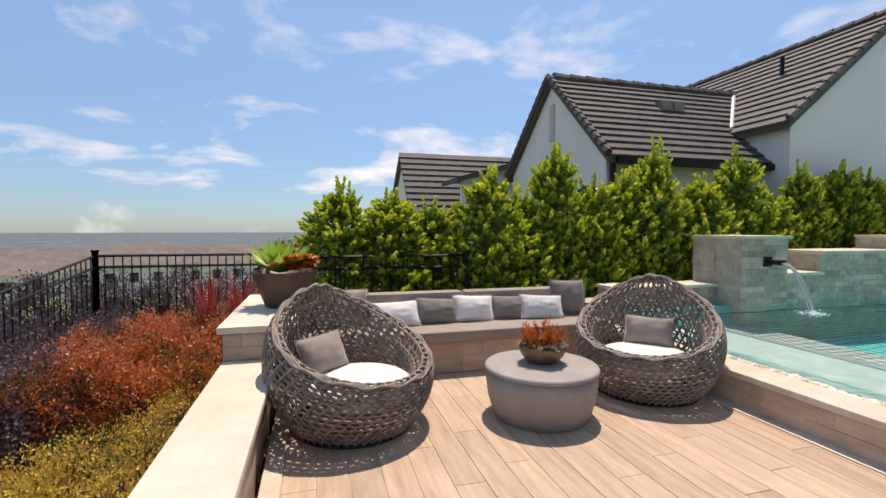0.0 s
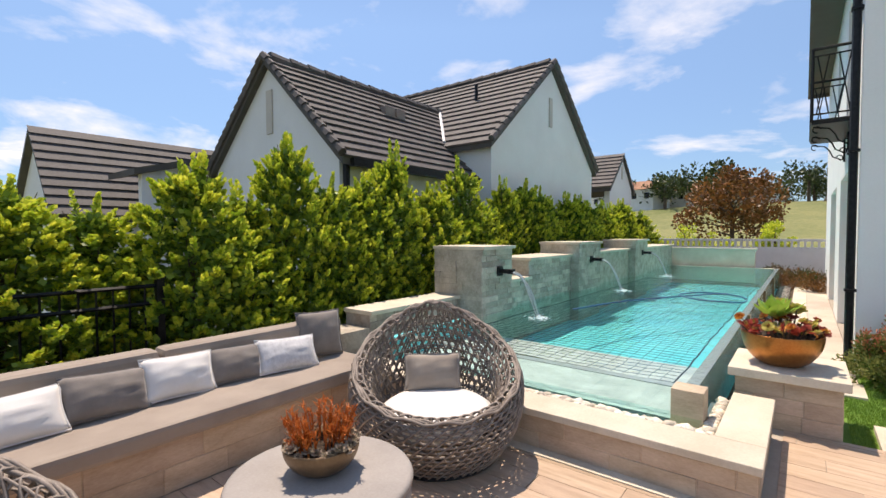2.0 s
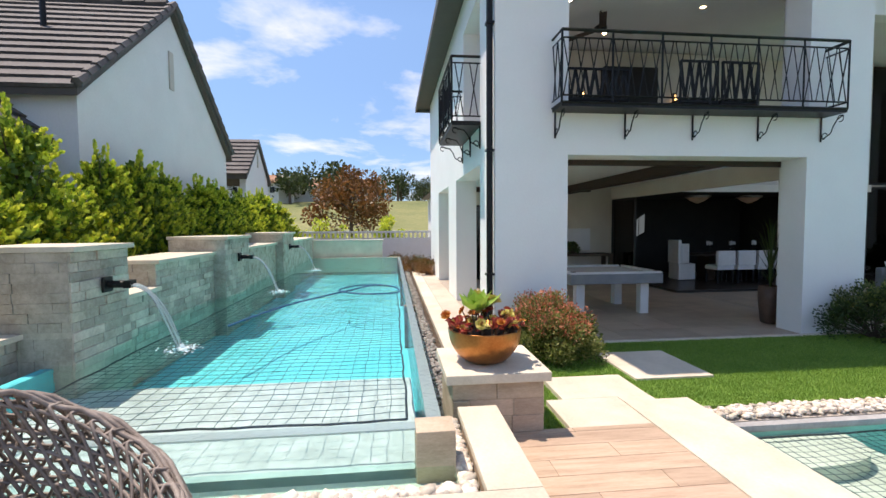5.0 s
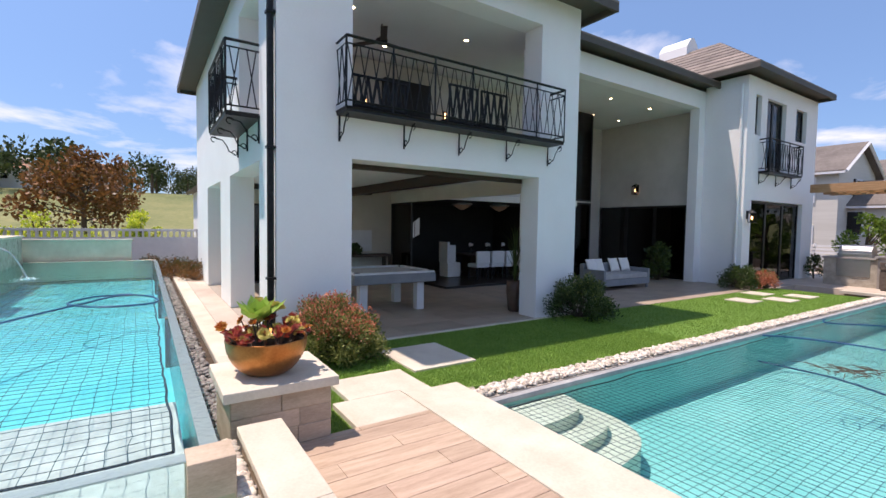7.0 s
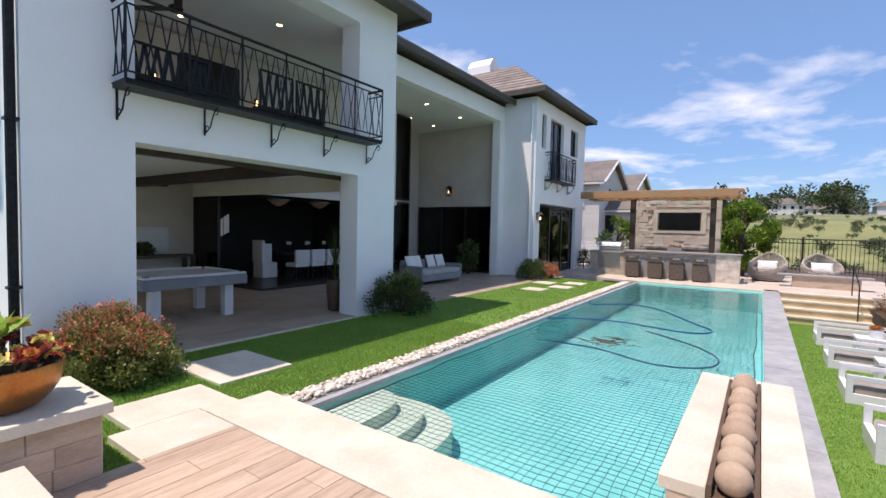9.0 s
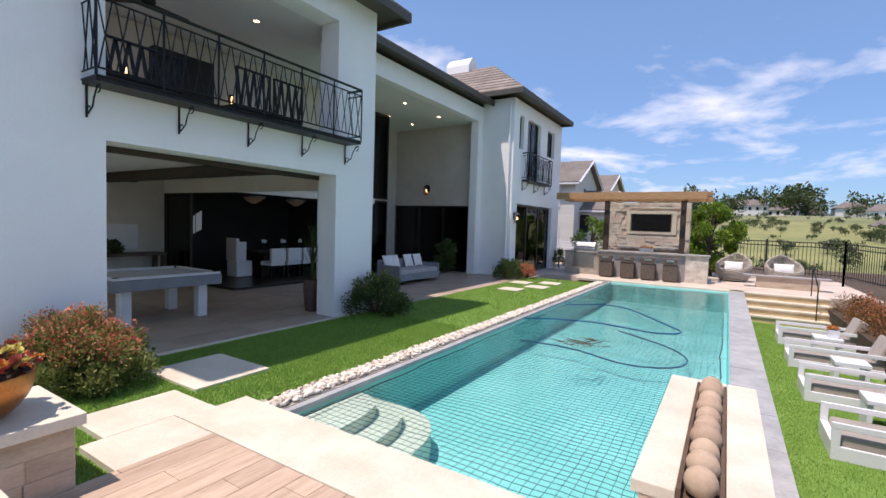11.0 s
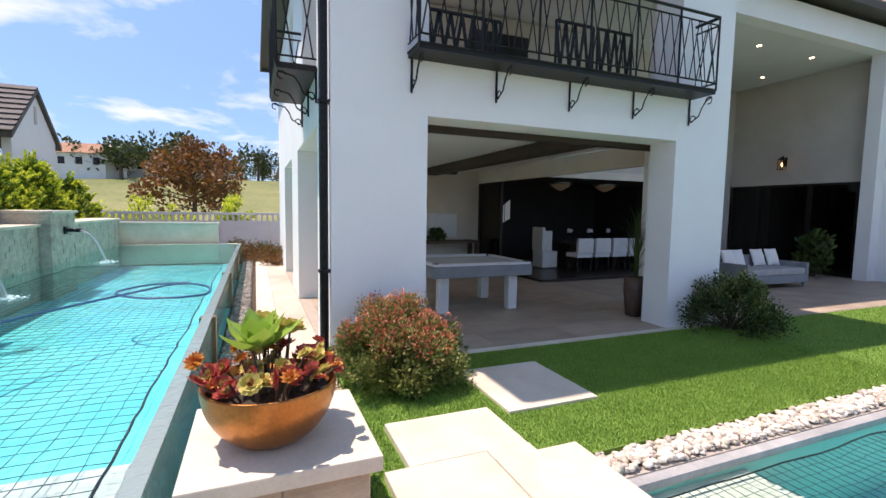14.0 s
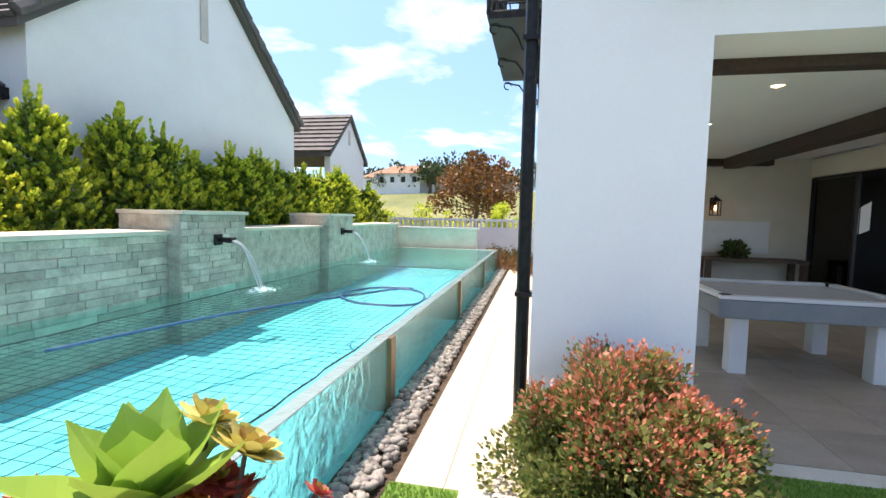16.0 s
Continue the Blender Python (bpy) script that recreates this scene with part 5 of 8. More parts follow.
SHRUBS = [column_shrub_mesh(s) for s in (21, 22, 23, 24)]
TRUNK = finish("trunk", trunk_bm(0.9, 0.03), BARK)
random.seed(33)
hx = [(1.32, 2.21), (2.05, 2.15), (2.75, 2.0), (3.45, 2.45), (4.1, 2.2), (4.76, 2.95), (5.4, 2.45), (6.05, 2.55), (6.72, 3.06), (7.55, 2.55), (8.46, 3.02), (9.2, 2.4), (9.98, 2.8), (11.09, 2.95), (11.78, 2.75), (12.6, 2.5), (13.4, 2.7), (14.2, 2.78), (15.1, 2.55), (16.0, 2.65), (17.0, 2.6), (17.9, 2.86), (19.0, 2.5), (20.3, 2.5)]
for k, (x, top) in enumerate(hx):
    y = 6.70 + random.uniform(-0.12, 0.12)
    if k == 3:
        y = 6.40
    base = -0.1
    h = top - base
    th = thing("hedge_shrub", "dense bright green column shrub in a hedge row", "shrub", group="hedge shrubs", at=(x, y, base), rz=random.uniform(0, 360))
    c = new("crown", SHRUBS[k % 4]); c.parent = th
    w = random.uniform(1.50, 1.75) * (0.95 if x < 12 else 1.1)
    c.matrix_basis = Matrix.Diagonal((w, w, h, 1))
    tr = new("trunk", TRUNK); tr.parent = th
    tr.matrix_basis = Matrix.Diagonal((1, 1, h, 1))


def bush(name, mats, r, h, at, label, n, size, seed, flat=1.0):
    """A rounded bush of stems and leaf sprays in one or two leaf colours."""
    random.seed(seed)
    th = thing(name, label, "bush", at=at)
    sp = []
    for k in range(int(60 * flat) + 20):
        a, u = random.uniform(0, 6.283), random.random()
        el = math.asin(u)
        q = random.uniform(0.6, 1.05)
        sp.append((Vector((r * q * math.cos(a) * math.cos(el) * (1 + 0.15 * math.sin(3 * a)), r * q * math.sin(a) * math.cos(el), 0.12 * h + h * 0.88 * q * u)), random.uniform(0.16, 0.32) * r))
    bm = bmesh.new()
    for c, rr in sp[::2]:
        tube(bm, [(c.x * 0.1, c.y * 0.1, 0), (c.x * 0.55, c.y * 0.55, c.z * 0.6), (c.x, c.y, c.z)], [0.012, 0.008, 0.003], 4)
    part("stems", bm, BARK, th).name = "stem"
    for i, mt in enumerate(mats):
        def place():
            c, rr = random.choice([s for s in sp if s[0].z > 0.50 * h] if i else sp)
            o = Vector((random.gauss(0, 1), random.gauss(0, 1), random.gauss(0, 1))).normalized()
            q = rr * random.random() ** 0.45
            return c + o * q + (Vector((0, 0, 0.06)) if i else Vector()), (o + c.normalized()).normalized()
        part("foliage", leaf_cloud(bmesh.new(), n // (1 + 3 * i), place, size * (0.85 if i else 1.0), wide=0.28), mt, th)
    return th


bush("nandina_bush", (LEAF_N, LEAF_NR), 0.62, 0.60, (8.18, 0.47, LW), "red and green heavenly-bamboo bush by the house corner", 30000, 0.040, 41)
bush("round_shrub", (LEAF_D, LEAF_N), 0.62, 0.70, (8.38, -4.45, LW), "rounded dark green shrub at the patio pier", 9000, 0.044, 42)
bush("round_shrub", (LEAF_D,), 0.5, 0.62, (9.0, -12.1, LW), "rounded dark green shrub by the wing", 2600, 0.06, 43)
bush("round_shrub", (LEAF_D,), 0.45, 0.55, (9.15, -12.8, LW), "rounded dark green shrub by the wing", 2200, 0.06, 44)
bush("orange_bush", (LEAF_NR, LEAF_N), 0.33, 0.5, (8.6, -12.7, LW), "small orange-red bush by the wing", 1800, 0.05, 45)
for k, (x, y) in enumerate(((18.0, 1.15), (19.3, 1.6), (20.2, 2.2), (18.9, 0.6))):
    bush("low_shrub", (LEAF_B, LEAF_D), 0.5, 0.55, (x, y, -0.1), "low bronze-green shrub at the path's end", 1500, 0.06, 50 + k)
# planting bed on the west slope
SITE.x, SITE.y = -0.27, 0.10
bed = thing("planting_bed", "mulched sloping planting bed outside the wall", "ground", kind="structure")
part("slope", extrude_profile([(0.54, -6, -0.1), (0.54, -6, -1.9), (-7.0, -6, -2.4), (-7.0, -6, -1.5), (-2.5, -6, -0.75)], (0, 16, 0)), MULCH, bed)
random.seed(70)
k = 0
for j in range(11):
    for i in range(3):
        y = -0.3 + j * 0.45 + random.uniform(-0.1, 0.1)
        x = 0.14 - i * 0.42 + random.uniform(-0.08, 0.08)
        if y > 4.5 - 0.25 * i:
            continue
        bush("golden_shrub", (LEAF_Y, LEAF_D) if k % 4 == 0 else (LEAF_Y,), 0.38, 0.42 + 0.05 * random.random(), (x, y, -0.32 - 0.05 * i), "low golden-yellow shrub in the bed", 2300, 0.026, 100 + k)
        k += 1
bed_rng = random.Random(77)
for j in range(20):
    x, y = -1.15 + 0.42 * (j % 4) + bed_rng.uniform(-0.12, 0.12), 4.75 + 0.52 * (j // 4) + bed_rng.uniform(-0.15, 0.15)
    bush("orange_shrub", (LEAF_O, LEAF_D) if j % 3 == 0 else (LEAF_O, LEAF_NR), 0.42, 0.62 + random.uniform(0, 0.15), (x, y, -0.38 + 0.04 * (y - 5)), "orange-red feathery shrub in the bed", 2200, 0.04, 140 + j)
for j in range(28):
    x, y = -2.5 + 0.40 * (j % 4) + bed_rng.uniform(-0.12, 0.12), 2.6 + 0.72 * (j // 4) + bed_rng.uniform(-0.2, 0.2)
    bush("purple_shrub", (LEAF_P,), 0.45, 0.62 + random.uniform(0, 0.25), (x, y, -0.45 + 0.05 * (y - 4)), "purple-grey feathery shrub in the bed", 2000, 0.04, 170 + j)
for j in range(14):
    bush("purple_shrub", (LEAF_P,), 0.5, 0.95, (-3.6 + j * 0.4, 8.1 + random.uniform(-0.2, 0.5), -0.1), "purple-grey feathery shrub beyond the fence", 1800, 0.045, 210 + j)
for j in range(6):
    bush("purple_shrub", (LEAF_P,), 0.6, 0.9, (-3.2 - 0.3 * j, 3.2 + j * 0.8, -0.5), "purple-grey feathery shrub beyond the fence", 1800, 0.05, 230 + j)
for j in range(3):
    th = thing("red_grass_plant", "red strap-leaved fountain plant by the fence", "plant", at=(-0.1 + 0.35 * j, 6.5 + 0.2 * j, 0.05))
    random.seed(240 + j)
    bm = bmesh.new()
    for k in range(70):
        a = random.uniform(0, 6.28); q = random.uniform(0.15, 0.5); h = random.uniform(0.5, 0.95)
        w = 0.012
        s = Vector((-math.sin(a), math.cos(a), 0)) * w
        p = [Vector((q * t * math.cos(a), q * t * math.sin(a), h * (1 - (1 - t) ** 1.7))) for t in (0, 0.35, 0.7, 1.0)]
        v = [(bm.verts.new(c + s * (1 - i / 3.2)), bm.verts.new(c - s * (1 - i / 3.2))) for i, c in enumerate(p)]
        for A, B in zip(v, v[1:]):
            bm.faces.new((A[0], B[0], B[1], A[1]))
    part("blades", bm, SUCC_R, th).name = "blade_tuft"

# black iron fence
def fence(pts, h, label, step=0.115):
    th = thing("iron_fence", label, "fence", kind="structure")
    for (ax, ay, az), (bx, by, bz) in zip(pts, pts[1:]):
        A, B = Vector((ax, ay, az)), Vector((bx, by, bz))
        L = (B - A).length
        d = (B - A) / L
        for z in (0.0, -0.16, -h + 0.12):
            o = Vector((0, 0, z))
            part("rail", tube(bmesh.new(), [A + o, B + o], 0.018, 4), BLACK, th)
        n = int(L / step)
        pk = finish("picket", tube(bmesh.new(), [(0, 0, -h + 0.03), (0, 0, -0.005)], 0.009, 4), BLACK)
        for k in range(1, n):
            o = new("picket", pk); o.parent = th
            o.matrix_basis = Matrix.Translation(A + d * (L * k / n))
        pts_n = max(1, round(L / 2.4))
        for k in range(pts_n + 1):
            c = A + d * (L * k / pts_n)
            po = part("post", box(c.x - 0.032, c.y - 0.032, c.z - h - 0.3, c.x + 0.032, c.y + 0.032, c.z + 0.06), BLACK, th)
            part("post_cap", box(c.x - 0.04, c.y - 0.04, c.z + 0.061, c.x + 0.04, c.y + 0.04, c.z + 0.085), BLACK, po)
    return th


fence([(-2.12, 3.0, 0.45), (-1.95, 5.55, 0.82), (-1.80, 7.57, 1.13), (4.9, 7.45, 1.13)], 1.2, "black iron picket fence on the garden edge")
SITE.x, SITE.y = 0.0, 0.0

# ================= pool details =================
def net(name, x0, y0, x1, y1, z, step, label, seed, mat=ROPE, w=0.0021):
    """A cord net under the surface, slightly slack, with a heavier border cord."""
    th = thing(name, label, "net")
    bm = bmesh.new()

    def at(x, y):
        return Vector((x + 0.022 * noise.noise((x * 1.3, y * 1.3, seed)) + 0.016 * noise.noise((x * 6, y * 6, seed)), y + 0.028 * noise.noise((x * 1.3 + 9, y * 1.3, seed)) + 0.016 * noise.noise((x * 6, y * 6 + 5, seed)), z + 0.012 * noise.noise((x * 2, y * 2, seed + 2))))

    nx, ny = int((x1 - x0) / step), int((y1 - y0) / step)
    P = [[at(x0 + i * step, y0 + j * step) for j in range(ny + 1)] for i in range(nx + 1)]
    ex, ey = Vector((w, 0, 0)), Vector((0, w, 0))
    for i in range(nx + 1):
        row = [(bm.verts.new(p - ex), bm.verts.new(p + ex)) for p in P[i]]
        for A, B in zip(row, row[1:]):
            bm.faces.new((A[0], A[1], B[1], B[0]))
    for j in range(ny + 1):
        row = [(bm.verts.new(P[i][j] - ey + Vector((0, 0, 0.002))), bm.verts.new(P[i][j] + ey + Vector((0, 0, 0.002)))) for i in range(nx + 1)]
        for A, B in zip(row, row[1:]):
            bm.faces.new((A[0], B[0], B[1], A[1]))
    up = Vector((0, 0, w * 0.9))
    for line in P + [[P[i][j] for i in range(nx + 1)] for j in range(ny + 1)]:
        row = [(bm.verts.new(p - up), bm.verts.new(p + up)) for p in line]
        for A, B in zip(row, row[1:]):
            bm.faces.new((A[0], A[1], B[1], B[0]))
    tagged(part("mesh_cords", bm, mat, th), kind="stuff").name = "cord_mesh"
    X, Y = x0 + nx * step, y0 + ny * step
    ring = [at(x0 + (X - x0) * i / 60, y0) for i in range(60)] + [at(X, y0 + (Y - y0) * i / 60) for i in range(60)] + [at(X - (X - x0) * i / 60, Y) for i in range(60)] + [at(x0, Y - (Y - y0) * i / 60) for i in range(60)]
    part("border_cord", tube(bmesh.new(), ring, 0.008, 4, close=True), ROPE_B, th, "thick black border cord")
    return th


net("pool_net", P1[0] + 0.10, P1[1] + 0.3, P1[2] - 0.06, P1[3] - 0.05, -0.165, 0.078, "dark cord safety net under the lower pool's water", 3)
net("pool_net", P2[0] + 0.25, P2[1] + 0.20, 14.5, P2[3] - 0.35, WZ - 0.035, 0.105, "dark cord safety net under the raised pool's water", 7)


def hose(pts, label, r=0.015):
    P = [Vector(p) for p in pts]
    out = []
    for i in range(len(P) - 1):
        a, b, c, d = P[max(0, i - 1)], P[i], P[i + 1], P[min(len(P) - 1, i + 2)]
        for k in range(8):
            t = k / 8
            out.append(0.5 * ((2 * b) + (c - a) * t + (2 * a - 5 * b + 4 * c - d) * t * t + (3 * b - a - 3 * c + d) * t ** 3))
    out.append(P[-1])
    return solid("pool_hose", tube(bmesh.new(), out, r, 6), HOSE, label, "hose", smooth=True)


hz = -0.13
hose([(6.1, -9.2, hz), (5.9, -8.7, hz), (5.2, -9.3, hz), (4.5, -9.0, hz), (3.7, -7.8, hz), (3.3, -7.1, hz), (3.7, -6.7, hz), (4.8, -6.9, hz), (5.6, -6.7, hz), (6.1, -6.3, hz)], "dark blue floating pool-cleaner hose")
hose([(6.0, -6.0, -0.5), (5.0, -6.0, -0.5), (4.0, -5.6, -0.5), (3.3, -5.9, -0.5), (3.15, -6.6, -0.5), (3.6, -7.4, -0.5), (4.6, -8.2, -0.5)], "dark blue sunken pool-cleaner hose")
hz = WZ - 0.005
hose([(8.2, 4.3, hz), (9.6, 3.9, hz), (10.9, 3.2, hz), (11.6, 2.75, hz), (11.3, 2.35, hz), (10.6, 2.3, hz), (10.5, 2.9, hz), (11.0, 3.35, hz), (11.6, 3.1, hz), (11.7, 2.6, hz)], "dark blue looped hose floating in the pool")
random.seed(5)
bm = bmesh.new()
for k in range(34):
    a, q = random.uniform(0, 6.28), random.uniform(0, 0.35)
    p = Vector((4.55 + q * math.cos(a), -5.0 + q * math.sin(a), -0.11))
    d = Vector((random.gauss(0, 1), random.gauss(0, 1), random.gauss(0, 0.05))).normalized() * random.uniform(0.15, 0.35)
    tube(bm, [p, p + d * 0.5 + Vector((0, 0, 0.02)), p + d], [0.007, 0.006, 0.002], 4)
solid("twig_bundle", bm, BARK, "tangle of dark twigs floating on the pool", "twigs", "stuff")

# fountains
for x in (7.18, 10.9, 14.8):
    sp = thing("water_spout", "black metal spout on the stone pillar", "spout", group="wall spouts")
    part("flange", box(x - 0.07, 4.995, 1.0, x + 0.07, 5.019, 1.14, bevel=0.004), BLACK, sp)
    part("pipe", tube(bmesh.new(), [(x, 5.0, 1.07), (x, 4.84, 1.07)], 0.035, 10), BLACK, sp)
    part("nozzle", box(x - 0.055, 4.78, 1.035, x + 0.055, 4.845, 1.105, bevel=0.004), BLACK, sp)
    st = thing("water_jet", "thin arc of clear falling water", "water", kind="structure")
    for s, wd in ((-0.022, 0.014), (0.0, 0.018), (0.022, 0.014)):
        pts = [(x + s * (1 + 1.2 * t) + 0.012 * math.sin(t * 9 + s * 90), 4.78 - 0.40 * t, 1.06 - 0.62 * t * t) for t in [i / 14 for i in range(15)]]
        part("strand", tube(bmesh.new(), pts, [wd * (1 - 0.35 * i / 14) for i in range(15)], 6), FALL, st, smooth=True)
    random.seed(int(x * 10))
    bm = bmesh.new()
    for k in range(120):
        a, q = random.uniform(0, 6.28), abs(random.gauss(0, 0.13))
        r = random.uniform(0.006, 0.022) * max(0.35, 1 - q * 2)
        c = Vector((x + q * 1.2 * math.cos(a), 4.38 + q * math.sin(a), WZ + 0.006 + max(0, random.gauss(0, 0.02)) * (q < 0.12)))
        m = bmesh.ops.create_icosphere(bm, subdivisions=1, radius=r)
        for v in m["verts"]:
            v.co = Vector((v.co.x, v.co.y, v.co.z * 0.5)) + c
    tagged(part("foam", bm, FOAM, st), kind="stuff")


# pebbles
def pebble_strip(name, x0, y0, x1, y1, z, n, mat, label, seed, rmin=0.025, rmax=0.05):
    random.seed(seed)
    bm = bmesh.new()
    ico = bmesh.new(); bmesh.ops.create_icosphere(ico, subdivisions=1, radius=1.0)
    base = [v.co.copy() for v in ico.verts]; faces = [[v.index for v in f.verts] for f in ico.faces]
    ico.free()
    for k in range(n):
        r = random.uniform(rmin, rmax)
        c = Vector((random.uniform(x0 + r, x1 - r), random.uniform(y0 + r, y1 - r), z + random.uniform(0.0, 0.03)))
        rot = Euler((random.uniform(-0.4, 0.4), random.uniform(-0.4, 0.4), random.uniform(0, 6.3))).to_matrix()
        sc = Vector((r * random.uniform(0.9, 1.4), r * random.uniform(0.7, 1.0), r * random.uniform(0.45, 0.7)))
        vs = [bm.verts.new(c + rot @ Vector((b.x * sc.x, b.y * sc.y, b.z * sc.z))) for b in base]
        for f in faces:
            bm.faces.new([vs[i] for i in f])
    me = bpy.data.meshes.new(name)
    bm.to_mesh(me); bm.free()
    me.polygons.foreach_set("use_smooth", [True] * len(me.polygons))
    me.materials.append(mat)
    return tagged(new(name, me), label, "pebbles", kind="stuff")


solid("gravel_bed", box(6.16, -13.8, -0.31, 6.418, -0.30, -0.085), GROUT, "pale sand bed under the pebble strip", "gravel", "structure")
pebble_strip("pebbles", 6.16, -13.8, 6.425, -0.31, -0.072, 5200, PEBBLE, "pale river pebbles along the pool edge", 61, 0.018, 0.034)
pebble_strip("pebbles", 5.85, 1.76, 19.2, 2.08, -0.11, 3000, PEBBLE_D, "grey river pebbles along the glass wall", 62, 0.025, 0.045)
pebble_strip("pebbles", 4.79, 1.95, 4.93, 4.9, 0.245, 460, PEBBLE, "pale river pebbles in the catch trough", 63, 0.03, 0.055)
pebble_strip("pebbles", 4.93, 1.93, 5.83, 2.05, 0.20, 260, PEBBLE, "pale river pebbles by the corner post", 64, 0.03, 0.055)

# coping of the lower pool
cop = thing("pool_edge", "blue-grey stone coping along the lower pool", "coping", kind="structure")
for k in range(16):
    part("stone", box(2.14, -14.6 + 0.88 * k, -0.16, 2.54, -14.6 + 0.88 * (k + 1) - 0.006, -0.085, bevel=0.004), BLUESTONE, cop)
part("retaining_wall", box(2.12, -14.9, -1.0, 2.42, -0.42, -0.162), CREAM_WALL, cop)
part("stone", box(6.075, -14.4, -0.148, 6.158, -0.42, -0.092, bevel=0.004), BLUESTONE, cop)
part("stone", box(2.14, -15.1, -0.14, 7.4, -14.56, -0.06, bevel=0.004), CREAM, cop)

# fire trough beside the pool
SITE.x, SITE.y = -0.05, 0.18
ft = thing("fire_trough", "long cream stone fire feature with a row of stone balls", "fire feature")
part("block", box(2.45, -2.62, -0.9, 3.05, -0.46, 0.27), CREAM_WALL, ft)
part("slab", box(2.42, -2.66, 0.272, 2.64, -0.455, 0.345, bevel=0.006), CREAM, ft)
part("slab", box(2.87, -2.66, 0.272, 3.09, -0.455, 0.345, bevel=0.006), CREAM, ft)
part("slab", box(2.642, -2.66, 0.272, 2.868, -2.52, 0.345, bevel=0.006), CREAM, ft)
bm = box(2.645, -2.515, 0.273, 2.868, -0.46, 0.30)
box(2.645, -2.515, 0.301, 2.668, -0.46, 0.36, bm); box(2.845, -2.515, 0.301, 2.868, -0.46, 0.36, bm)
part("burner_tray", bm, RUST, ft, "brown metal burner tray")
random.seed(8)
for k in range(10):
    r = random.uniform(0.080, 0.092)
    bm = bmesh.new()
    bmesh.ops.create_icosphere(bm, subdivisions=3, radius=r)
    for v in bm.verts:
        v.co *= 1 + 0.02 * noise.noise(v.co * 14 + Vector((k, 0, 0)))
    solid("stone_ball", bm, ROCKBALL, "tan round stone ball in the fire trough", "stone ball", group="fire trough balls", smooth=True, at=pose(2.756, -2.40 + 0.205 * k, 0.30 + r * 0.93, 0, 0, k * 40))


SITE.x, SITE.y = 0.0, 0.0
# ================= house details =================
def balcony(name, L, D, H, at, rz, label, brackets):
    """An iron balcony: runs along local +x for L, sticks out along -y by D."""
    th = thing(name, label, "balcony", at=at, rz=rz)
    part("platform", box(0, -D, -0.05, L, -0.002, -0.005), BLACK, th)
    bm = bmesh.new()
    n = int(L / 0.5)
    part("frame", tube(bmesh.new(), [(0, -0.01, 0), (0, -D, 0), (L, -D, 0), (L, -0.01, 0)], 0.018, 4), BLACK, th)
    part("handrail", tube(bmesh.new(), [(0, -0.01, H), (0, -D, H), (L, -D, H), (L, -0.01, H)], 0.022, 4), BLACK, th)
    part("rail", tube(bmesh.new(), [(0, -0.01, H - 0.10), (0, -D, H - 0.10), (L, -D, H - 0.10), (L, -0.01, H - 0.10)], 0.012, 4), BLACK, th)
    part("rail", tube(bmesh.new(), [(0, -0.01, 0.09), (0, -D, 0.09), (L, -D, 0.09), (L, -0.01, 0.09)], 0.012, 4), BLACK, th)
    post = finish("post", tube(bmesh.new(), [(0, 0, 0), (0, 0, H)], 0.016, 4), BLACK)
    ba = finish("baluster", tube(bmesh.new(), [(-0.065, 0, 0.09), (0.0, 0, H * 0.5), (0.065, 0, H - 0.10)], 0.0085, 4), BLACK)
    bb = finish("baluster", tube(bmesh.new(), [(0.065, 0, 0.09), (0.0, 0, H * 0.5), (-0.065, 0, H - 0.10)], 0.0085, 4), BLACK)
    def put(me, x, y, turn=0):
        o = new(me.name, me); o.parent = th; o.matrix_basis = pose(x, y, 0, 0, 0, turn)
    cnt = int(L / 0.17)
    for k in range(cnt):
        x = L * (k + 0.5) / cnt
        put(ba, x, -D); put(bb, x, -D + 0.012)
        if k % 4 == 0:
            put(post, L * k / cnt, -D)
    put(post, L, -D)
    for x in (0, L):
        m = max(1, int(D / 0.17))
        for k in range(m):
            put(ba, x, -D * (k + 0.5) / m, 90); put(bb, x + 0.012, -D * (k + 0.5) / m, 90)
    for k in range(brackets):
        x = 0.04 + (L - 0.08) * k / (brackets - 1)
        bm = bmesh.new()
        tube(bm, [(x, -0.012, -0.40), (x, -0.012, -0.04)], 0.014, 4)
        sc = [(x, -0.03 - 0.07 * (1 + math.cos(a)) * 0.6 * (1 - a / 14) , -0.33 + 0.055 * math.sin(a) * (1 - a / 14)) for a in [i * 0.5 for i in range(12)]]
        tube(bm, sc, 0.008, 4)
        tube(bm, [(x, -0.05, -0.36), (x, -0.16, -0.30), (x, -0.20, -0.20), (x, -0.26, -0.12), (x, -D + 0.02, -0.08)], 0.010, 4)
        tube(bm, [(x, -D + 0.06 + 0.045 * math.cos(a), -0.12 + 0.045 * math.sin(a)) for a in [i * 0.5 for i in range(11)]], 0.008, 4)
        part("scroll_bracket", bm, BLACK, th, "wrought-iron scroll bracket")
    return th


balcony("balcony", 4.12, 0.36, 0.92, (HX, 0.18, 3.18), -90, "long black wrought-iron balcony on the white facade", 5)
balcony("balcony", 1.85, 0.46, 1.0, (11.62, HN, 3.20), 180, "black wrought-iron balcony on the side facade", 3)
balcony("balcony", 2.5, 0.30, 1.0, (WX, -13.75, 3.50), -90, "small black wrought-iron balcony on the wing", 3)


